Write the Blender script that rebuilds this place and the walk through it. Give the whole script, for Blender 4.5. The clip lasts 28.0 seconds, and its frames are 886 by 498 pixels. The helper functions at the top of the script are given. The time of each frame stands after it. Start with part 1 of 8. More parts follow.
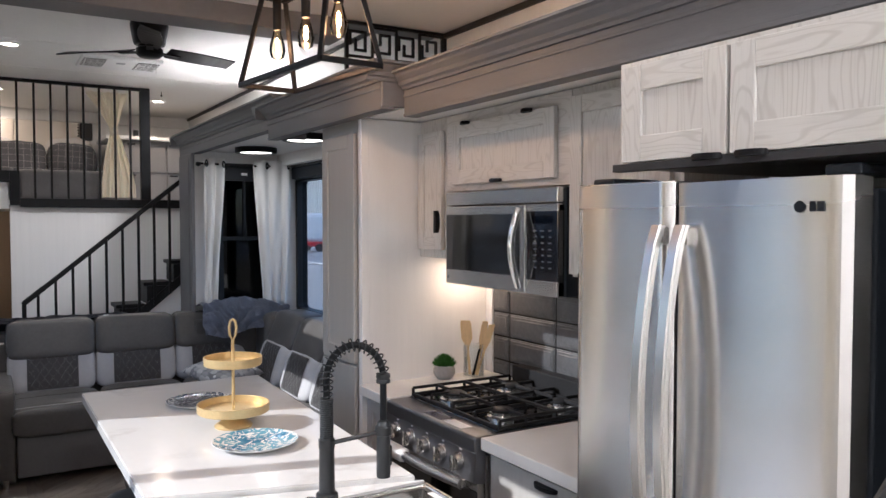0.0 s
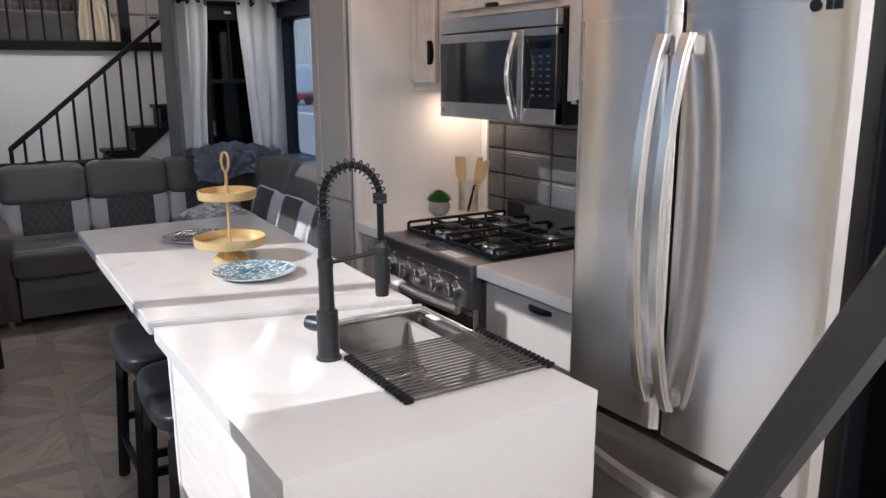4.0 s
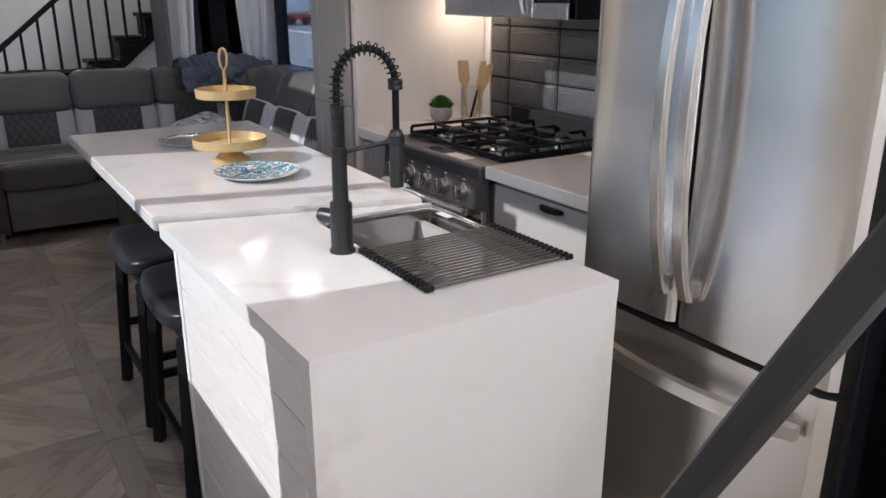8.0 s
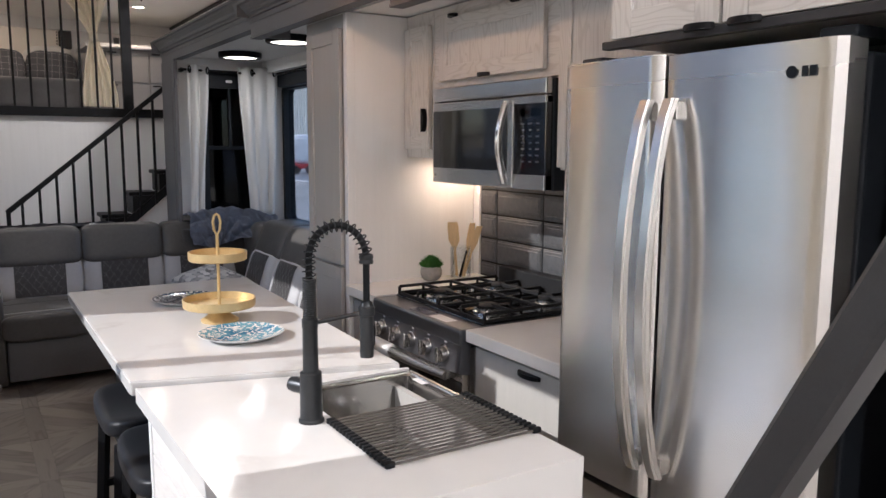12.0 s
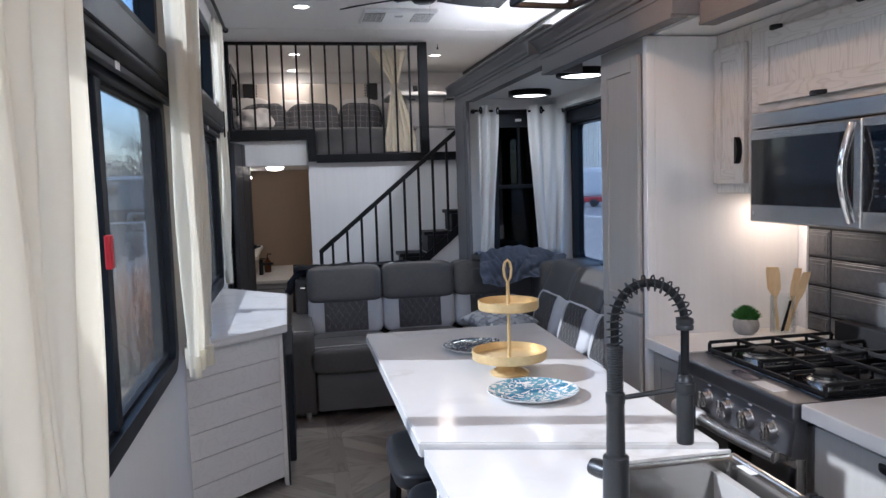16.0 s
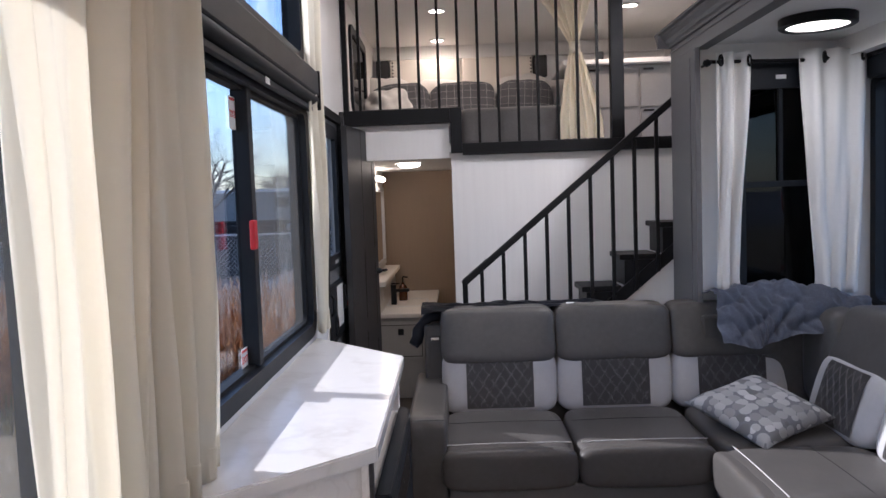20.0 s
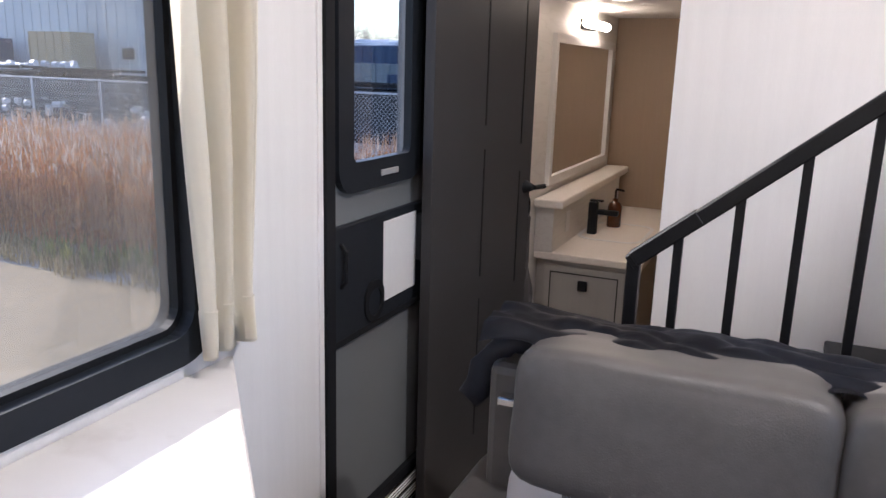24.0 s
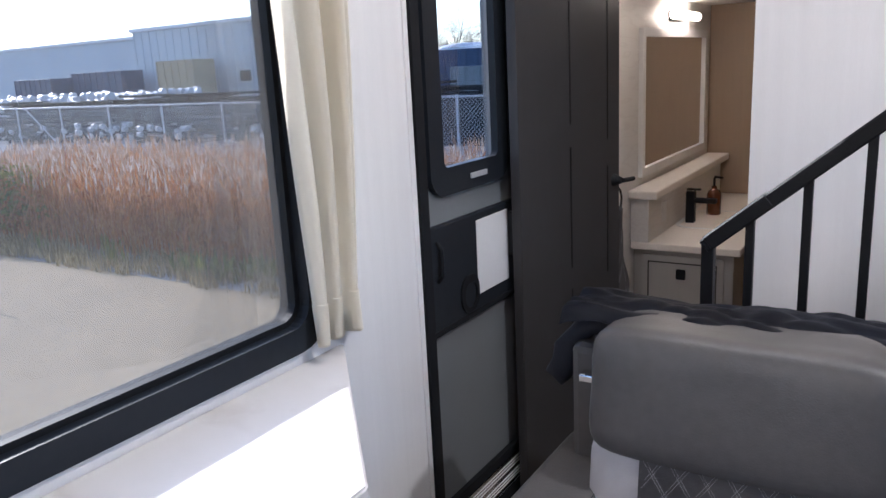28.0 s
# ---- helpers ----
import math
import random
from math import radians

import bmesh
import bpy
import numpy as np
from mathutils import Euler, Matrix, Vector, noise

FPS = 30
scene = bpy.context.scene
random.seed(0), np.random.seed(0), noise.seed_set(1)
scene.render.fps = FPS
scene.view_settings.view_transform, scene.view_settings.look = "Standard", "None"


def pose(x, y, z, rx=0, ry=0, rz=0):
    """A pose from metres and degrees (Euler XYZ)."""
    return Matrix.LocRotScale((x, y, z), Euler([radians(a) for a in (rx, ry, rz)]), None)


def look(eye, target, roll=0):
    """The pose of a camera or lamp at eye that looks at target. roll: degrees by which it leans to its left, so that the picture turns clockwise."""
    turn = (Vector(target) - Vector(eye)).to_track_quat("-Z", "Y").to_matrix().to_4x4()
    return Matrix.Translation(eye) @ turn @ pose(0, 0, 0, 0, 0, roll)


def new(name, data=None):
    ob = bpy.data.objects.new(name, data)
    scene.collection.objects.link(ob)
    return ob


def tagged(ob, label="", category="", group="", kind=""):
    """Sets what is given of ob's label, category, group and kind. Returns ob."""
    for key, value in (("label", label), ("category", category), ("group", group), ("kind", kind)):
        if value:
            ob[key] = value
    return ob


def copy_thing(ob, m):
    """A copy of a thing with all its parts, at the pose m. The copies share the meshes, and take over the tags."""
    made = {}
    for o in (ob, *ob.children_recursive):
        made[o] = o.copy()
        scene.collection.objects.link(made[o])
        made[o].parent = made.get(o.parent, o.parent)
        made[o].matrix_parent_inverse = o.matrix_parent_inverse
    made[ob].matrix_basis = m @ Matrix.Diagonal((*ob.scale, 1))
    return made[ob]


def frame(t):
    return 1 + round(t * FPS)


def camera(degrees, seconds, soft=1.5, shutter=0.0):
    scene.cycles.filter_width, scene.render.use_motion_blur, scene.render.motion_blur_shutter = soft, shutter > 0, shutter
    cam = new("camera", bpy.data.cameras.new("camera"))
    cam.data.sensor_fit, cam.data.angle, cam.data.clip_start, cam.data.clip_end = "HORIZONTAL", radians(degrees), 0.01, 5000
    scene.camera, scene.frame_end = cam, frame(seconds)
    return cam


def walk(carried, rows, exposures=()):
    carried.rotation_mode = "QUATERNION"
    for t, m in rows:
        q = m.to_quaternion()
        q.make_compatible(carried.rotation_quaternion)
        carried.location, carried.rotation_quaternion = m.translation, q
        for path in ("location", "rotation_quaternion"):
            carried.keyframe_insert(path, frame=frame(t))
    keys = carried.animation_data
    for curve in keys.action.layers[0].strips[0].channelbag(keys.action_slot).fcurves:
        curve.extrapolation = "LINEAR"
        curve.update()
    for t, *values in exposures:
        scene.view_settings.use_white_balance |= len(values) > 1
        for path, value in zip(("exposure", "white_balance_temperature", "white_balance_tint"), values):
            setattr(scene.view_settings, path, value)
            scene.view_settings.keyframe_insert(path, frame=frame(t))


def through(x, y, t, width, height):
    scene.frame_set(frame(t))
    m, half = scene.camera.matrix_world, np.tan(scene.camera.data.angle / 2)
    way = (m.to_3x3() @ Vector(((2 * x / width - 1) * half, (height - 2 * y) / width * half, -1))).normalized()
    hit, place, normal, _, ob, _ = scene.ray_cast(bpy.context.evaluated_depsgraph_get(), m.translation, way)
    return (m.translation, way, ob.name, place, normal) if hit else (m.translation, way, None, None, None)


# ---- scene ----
cam = camera(59.9, 28.0)
PATH = [
    (0, (-0.003, -0.264, 1.704), (1.03, 1.447, 1.631), -0.0),
    (0.5, (0.002, -0.269, 1.693), (1.046, 1.432, 1.567), 0.1),
    (1, (0.002, -0.275, 1.684), (1.046, 1.423, 1.517), 0.1),
    (1.5, (0.0, -0.276, 1.674), (1.039, 1.419, 1.462), -0.0),
    (2, (0.005, -0.273, 1.664), (1.039, 1.419, 1.399), -0.1),
    (2.5, (0.004, -0.266, 1.652), (1.036, 1.418, 1.336), -0.2),
    (3, (0.002, -0.256, 1.64), (1.035, 1.418, 1.277), -0.1),
    (3.5, (0.001, -0.249, 1.627), (1.031, 1.416, 1.22), -0.1),
    (5.5, (-0.028, -0.215, 1.578), (0.975, 1.428, 1.036), -0.9),
    (6, (-0.037, -0.206, 1.559), (0.967, 1.428, 0.989), -0.5),
    (6.5, (-0.046, -0.192, 1.543), (0.958, 1.43, 0.942), -0.2),
    (7, (-0.052, -0.184, 1.529), (0.943, 1.43, 0.892), -0.4),
    (7.5, (-0.052, -0.182, 1.523), (0.94, 1.425, 0.865), -0.5),
    (8, (-0.056, -0.181, 1.52), (0.972, 1.414, 0.89), 0.1),
    (8.5, (-0.052, -0.175, 1.521), (1.046, 1.403, 0.968), 0.4),
    (9, (-0.054, -0.176, 1.523), (1.097, 1.387, 1.041), 0.6),
    (9.5, (-0.055, -0.176, 1.534), (1.12, 1.382, 1.098), 0.5),
    (10, (-0.048, -0.176, 1.543), (1.141, 1.387, 1.163), 0.3),
    (10.5, (-0.034, -0.184, 1.559), (1.151, 1.392, 1.228), 0.4),
    (11, (-0.014, -0.203, 1.567), (1.142, 1.4, 1.264), 0.8),
    (11.5, (0.003, -0.231, 1.582), (1.114, 1.407, 1.296), 0.7),
    (13.5, (0.07, -0.292, 1.626), (0.86, 1.535, 1.427), -0.4),
    (14, (0.071, -0.287, 1.635), (0.783, 1.575, 1.471), -0.1),
    (14.5, (0.065, -0.263, 1.633), (0.671, 1.638, 1.492), -0.3),
    (15, (0.069, -0.193, 1.624), (0.583, 1.734, 1.478), -0.8),
    (15.5, (0.085, -0.102, 1.618), (0.536, 1.84, 1.45), -1.4),
    (16, (0.083, 0.012, 1.618), (0.457, 1.969, 1.443), -1.8),
    (16.5, (0.086, 0.147, 1.614), (0.388, 2.116, 1.438), -2.0),
    (17, (0.13, 0.313, 1.603), (0.378, 2.29, 1.431), -1.9),
    (17.5, (0.168, 0.527, 1.59), (0.346, 2.514, 1.445), -2.3),
    (18, (0.192, 0.752, 1.562), (0.283, 2.746, 1.438), -2.5),
    (18.5, (0.192, 1.028, 1.567), (0.224, 3.024, 1.447), -2.7),
    (19, (0.233, 1.355, 1.545), (0.239, 3.351, 1.421), -3.4),
    (19.5, (0.266, 1.721, 1.555), (0.263, 3.717, 1.432), -2.3),
    (20, (0.249, 2.116, 1.549), (0.21, 4.111, 1.416), -2.0),
    (20.5, (0.247, 2.505, 1.544), (0.162, 4.499, 1.412), -1.9),
    (21, (0.282, 2.929, 1.555), (0.136, 4.918, 1.412), -0.9),
    (21.5, (0.283, 3.343, 1.537), (0.063, 5.325, 1.376), -0.4),
    (23.5, (0.534, 4.537, 1.534), (-0.154, 6.39, 1.228), 0.9),
    (24, (0.575, 4.599, 1.501), (-0.209, 6.379, 1.037), 1.7),
    (24.5, (0.705, 4.524, 1.475), (-0.186, 6.218, 0.896), 2.8),
    (25, (0.84, 4.474, 1.462), (-0.204, 6.035, 0.774), 2.8),
    (25.5, (0.934, 4.461, 1.444), (-0.194, 5.914, 0.66), 1.7),
    (26, (0.977, 4.47, 1.435), (-0.148, 5.896, 0.599), 0.5),
    (26.5, (0.985, 4.472, 1.434), (-0.141, 5.901, 0.603), -0.3),
    (27, (0.971, 4.453, 1.456), (-0.183, 5.912, 0.721), -0.3),
    (27.5, (0.878, 4.463, 1.495), (-0.267, 5.992, 0.902), -1.7),
    (28, (0.716, 4.47, 1.53), (-0.328, 6.112, 1.07), -3.0),
]
EXPOSURES = [(0, 1.42, 5500, 12), (2, 1.28, 5450, 11), (4, 1.18, 5550, 13), (8, 1.0, 5550, 13), (11, 1.17, 5750, 13), (14, 1.27, 5250, 13), (16, 1.27, 5050, 11), (18, 1.36, 5050, 14), (19, 1.42, 5600, 17), (20, 1.62, 5450, 17), (21, 1.78, 5250, 17), (23.5, 2.05, 5700, 18), (25.5, 2.38, 5750, 17), (27, 2.36, 6000, 18), (28, 1.98, 5400, 16)]
walk(cam, [(t, look(eye, goal, roll)) for t, eye, goal, roll in PATH], EXPOSURES)

# ---- world, sun and exposure ----
SUN_EL, SUN_TRAVEL = 28.0, (0.964, -0.266)
world = bpy.data.worlds.new("world")
scene.world = world
world.use_nodes = True
wn = world.node_tree.nodes
sky = wn.new("ShaderNodeTexSky")
sky.sky_type = "NISHITA"
sky.sun_disc = False
sky.dust_density, sky.ozone_density = 0.5, 2.0
sky.sun_elevation = radians(SUN_EL)
sky.sun_rotation = math.atan2(-SUN_TRAVEL[0], -SUN_TRAVEL[1])
world.node_tree.links.new(sky.outputs[0], wn["Background"].inputs[0])
wn["Background"].inputs[1].default_value = 0.135
sun = new("sun", bpy.data.lights.new("sun", "SUN"))
sun.data.energy, sun.data.angle, sun.data.color = 2.0, radians(0.53), (1.0, 0.91, 0.78)
sun.matrix_world = look((-20, 6, 9), Vector((-20, 6, 9)) + Vector((SUN_TRAVEL[0] * math.cos(radians(SUN_EL)), SUN_TRAVEL[1] * math.cos(radians(SUN_EL)), -math.sin(radians(SUN_EL)))))

# ---- mesh helpers ----
def obj(name, bm, material, parent=None, label=""):
    me = bpy.data.meshes.new(name)
    bm.to_mesh(me)
    bm.free()
    me.materials.append(material)
    ob = new(name, me)
    if parent is not None:
        ob.parent = parent
    if label:
        ob["label"] = label
    return ob


def part(name, bm, material, parent, label=""):
    return obj(name, bm, material, parent, label)


def again(ob, name=None, parent=None, m=None):
    o = bpy.data.objects.new(name or ob.name.split(".")[0], ob.data)
    scene.collection.objects.link(o)
    o.parent = parent if parent is not None else ob.parent
    if m is not None:
        o.matrix_local = m
    return o


def thing(name, label, category, group="", loc=(0, 0, 0), rz=0):
    ob = new(name)
    ob.empty_display_size = 0.05
    ob.matrix_world = pose(*loc, 0, 0, rz)
    return tagged(ob, label, category, group)


def structure(ob, label, category):
    return tagged(ob, label, category, kind="structure")


def smooth(ob, angle=0.7):
    for p in ob.data.polygons:
        p.use_smooth = True
    ob.data.set_sharp_from_angle(angle=angle)
    return ob


def box(bm, x0, x1, y0, y1, z0, z1, bevel=0.0, seg=2):
    r = bmesh.ops.create_cube(bm, size=1)
    vs = r["verts"]
    for v in vs:
        v.co = Vector(((x0 + x1) / 2 + v.co.x * (x1 - x0), (y0 + y1) / 2 + v.co.y * (y1 - y0), (z0 + z1) / 2 + v.co.z * (z1 - z0)))
    if bevel > 0:
        es = list({e for v in vs for e in v.link_edges})
        bmesh.ops.bevel(bm, geom=es, offset=bevel, segments=seg, affect="EDGES", profile=0.5, clamp_overlap=True)
    return bm


def bx(x0, x1, y0, y1, z0, z1, bevel=0.0, seg=2):
    return box(bmesh.new(), x0, x1, y0, y1, z0, z1, bevel, seg)


def tube(bm, pts, r, seg=10, close=False, cap=True):
    """A round bar along a line of points."""
    pts = [Vector(p) for p in pts]
    rings, n = [], len(pts)
    up = Vector((0, 0, 1))
    prev = None
    for i, p in enumerate(pts):
        a = pts[(i - 1) % n] if (close or i > 0) else p
        b = pts[(i + 1) % n] if (close or i < n - 1) else p
        d = (b - a).normalized()
        if prev is None:
            s = d.cross(up if abs(d.z) < 0.95 else Vector((1, 0, 0))).normalized()
        else:
            s = (prev - d * prev.dot(d)).normalized()
        prev = s
        q = d.cross(s)
        rr = r[i] if isinstance(r, (list, tuple)) else r
        rings.append([bm.verts.new(p + (s * math.cos(k * math.tau / seg) + q * math.sin(k * math.tau / seg)) * rr) for k in range(seg)])
    for i in range(n if close else n - 1):
        A, B = rings[i], rings[(i + 1) % n]
        for k in range(seg):
            bm.faces.new((A[k], A[(k + 1) % seg], B[(k + 1) % seg], B[k]))
    if cap and not close:
        bm.faces.new(list(reversed(rings[0])))
        bm.faces.new(rings[-1])
    return bm


def bar(bm, a, b, w, h, bevel=0.002):
    """A square bar from a to b, w wide sideways and h high."""
    a, b = Vector(a), Vector(b)
    d = (b - a)
    s = d.cross(Vector((0, 0, 1)))
    s = s.normalized() if s.length > 1e-6 else Vector((1, 0, 0))
    u = s.cross(d).normalized()
    vs = []
    for p in (a, b):
        vs.append([bm.verts.new(p + s * i * w / 2 + u * j * h / 2) for i, j in ((-1, -1), (1, -1), (1, 1), (-1, 1))])
    fs = [bm.faces.new(list(reversed(vs[0]))), bm.faces.new(vs[1])]
    for k in range(4):
        fs.append(bm.faces.new((vs[0][k], vs[0][(k + 1) % 4], vs[1][(k + 1) % 4], vs[1][k])))
    bmesh.ops.recalc_face_normals(bm, faces=fs)
    if bevel:
        bmesh.ops.bevel(bm, geom=list({e for f in fs for e in f.edges}), offset=bevel, segments=1, affect="EDGES")
    return bm


def lathe(bm, profile, seg=40, at=(0, 0, 0)):
    """Turns a line of (radius, height) round the upright through at."""
    rings = []
    for r, z in profile:
        if r < 1e-5:
            rings.append([bm.verts.new((at[0], at[1], at[2] + z))])
        else:
            rings.append([bm.verts.new((at[0] + r * math.cos(k * math.tau / seg), at[1] + r * math.sin(k * math.tau / seg), at[2] + z)) for k in range(seg)])
    for A, B in zip(rings, rings[1:]):
        for k in range(seg):
            q = [A[k % len(A)], A[(k + 1) % len(A)], B[(k + 1) % len(B)], B[k % len(B)]]
            q = list(dict.fromkeys(q))
            if len(q) > 2:
                bm.faces.new(q)
    bmesh.ops.recalc_face_normals(bm, faces=bm.faces[:])
    return bm


def prism(bm, outline, z0, z1, bevel=0.0):
    """An upright slab over an outline of (x, y), anticlockwise."""
    lo = [bm.verts.new((x, y, z0)) for x, y in outline]
    hi = [bm.verts.new((x, y, z1)) for x, y in outline]
    n = len(lo)
    fs = [bm.faces.new(list(reversed(lo))), bm.faces.new(hi)]
    for k in range(n):
        fs.append(bm.faces.new((lo[k], lo[(k + 1) % n], hi[(k + 1) % n], hi[k])))
    if bevel:
        bmesh.ops.bevel(bm, geom=list({e for f in fs for e in f.edges}), offset=bevel, segments=2, affect="EDGES", clamp_overlap=True)
    return bm


def extrude_profile(bm, profile, p0, p1, right):
    """A moulding: a profile of (out, up) swept straight from p0 to p1; right: the outward direction."""
    p0, p1, right = Vector(p0), Vector(p1), Vector(right)
    up = Vector((0, 0, 1))
    A = [bm.verts.new(p0 + right * a + up * b) for a, b in profile]
    B = [bm.verts.new(p1 + right * a + up * b) for a, b in profile]
    n = len(A)
    for k in range(n):
        bm.faces.new((A[k], A[(k + 1) % n], B[(k + 1) % n], B[k]))
    bm.faces.new(list(reversed(A)))
    bm.faces.new(B)
    bmesh.ops.recalc_face_normals(bm, faces=bm.faces[:])
    return bm


def pillow_mesh(sx, sy, sz, n=14, power=4.0, puff=0.5, seed=0, wob=0.0):
    """A stuffed cushion: a box of that size with rounded edges and swollen faces."""
    bm = bmesh.new()
    bmesh.ops.create_cube(bm, size=2)
    bmesh.ops.subdivide_edges(bm, edges=bm.edges[:], cuts=n, use_grid_fill=True)
    for v in bm.verts:
        x, y, z = v.co
        m = max(abs(x), abs(y), abs(z))
        l = (abs(x) ** power + abs(y) ** power + abs(z) ** power) ** (1 / power)
        k = m / l if l else 1
        x, y, z = x * k, y * k, z * k
        w = noise.noise(Vector((x * 2 + seed, y * 2, z * 2))) * wob
        v.co = Vector((x * sx / 2 * (1 + w * 0.3), y * sy / 2 * (1 + w), z * sz / 2 * (1 + w)))
    return bm


def rounded_loop(y0, y1, z0, z1, r, seg=6):
    pts = []
    for cy, cz, a0 in ((y1 - r, z1 - r, 0), (y0 + r, z1 - r, 90), (y0 + r, z0 + r, 180), (y1 - r, z0 + r, 270)):
        for k in range(seg + 1):
            a = radians(a0 + 90 * k / seg)
            pts.append((cy + r * math.cos(a), cz + r * math.sin(a)))
    return pts


def ring_frame(bm, outer, inner, x0, x1, axis="x"):
    """A frame between two loops of as many points, from x0 to x1 along the axis."""
    def P(a, u, w):
        return (a, u, w) if axis == "x" else (u, a, w)
    n = len(outer)
    L = [[bm.verts.new(P(a, u, w)) for u, w in loop] for a, loop in ((x0, outer), (x1, outer), (x1, inner), (x0, inner))]
    for A, B in ((0, 1), (1, 2), (2, 3), (3, 0)):
        for k in range(n):
            bm.faces.new((L[A][k], L[A][(k + 1) % n], L[B][(k + 1) % n], L[B][k]))
    bmesh.ops.recalc_face_normals(bm, faces=bm.faces[:])
    return bm


def wall_with_holes(bm, a0, a1, z0, z1, u0, u1, holes, axis="x"):
    """A wall slab between u0 and u1 across, a0..a1 along, z0..z1 up, with square holes (a0, a1, z0, z1) right through."""
    As = sorted({a0, a1, *[h[0] for h in holes], *[h[1] for h in holes]})
    Zs = sorted({z0, z1, *[h[2] for h in holes], *[h[3] for h in holes]})
    def solid(i, j):
        if not (0 <= i < len(As) - 1 and 0 <= j < len(Zs) - 1):
            return False
        ca, cz = (As[i] + As[i + 1]) / 2, (Zs[j] + Zs[j + 1]) / 2
        return not any(h[0] < ca < h[1] and h[2] < cz < h[3] for h in holes)
    def P(u, a, z):
        return (u, a, z) if axis == "x" else (a, u, z)
    cache = {}
    def V(u, a, z):
        k = (u, a, z)
        if k not in cache:
            cache[k] = bm.verts.new(P(u, a, z))
        return cache[k]
    for i in range(len(As) - 1):
        for j in range(len(Zs) - 1):
            if not solid(i, j):
                continue
            a, b, c, d = As[i], As[i + 1], Zs[j], Zs[j + 1]
            for u in (u0, u1):
                bm.faces.new((V(u, a, c), V(u, b, c), V(u, b, d), V(u, a, d)))
            for di, dj, q in ((-1, 0, ((a, c), (a, d))), (1, 0, ((b, c), (b, d))), (0, -1, ((a, c), (b, c))), (0, 1, ((a, d), (b, d)))):
                if not solid(i + di, j + dj):
                    (p, r), (s, t) = q
                    bm.faces.new((V(u0, p, r), V(u1, p, r), V(u1, s, t), V(u0, s, t)))
    bmesh.ops.recalc_face_normals(bm, faces=bm.faces[:])
    return bm


def text_mesh(name, words, size, m, material, parent, depth=0.0006):
    cu = bpy.data.curves.new(name, "FONT")
    cu.body, cu.size, cu.extrude, cu.align_x, cu.align_y = words, size, depth, "CENTER", "CENTER"
    tmp = bpy.data.objects.new(name + "_tmp", cu)
    scene.collection.objects.link(tmp)
    dg = bpy.context.evaluated_depsgraph_get()
    me = bpy.data.meshes.new_from_object(tmp.evaluated_get(dg))
    bpy.data.objects.remove(tmp)
    me.materials.clear()
    me.materials.append(material)
    ob = new(name, me)
    ob.parent = parent
    ob.matrix_basis = m
    return ob

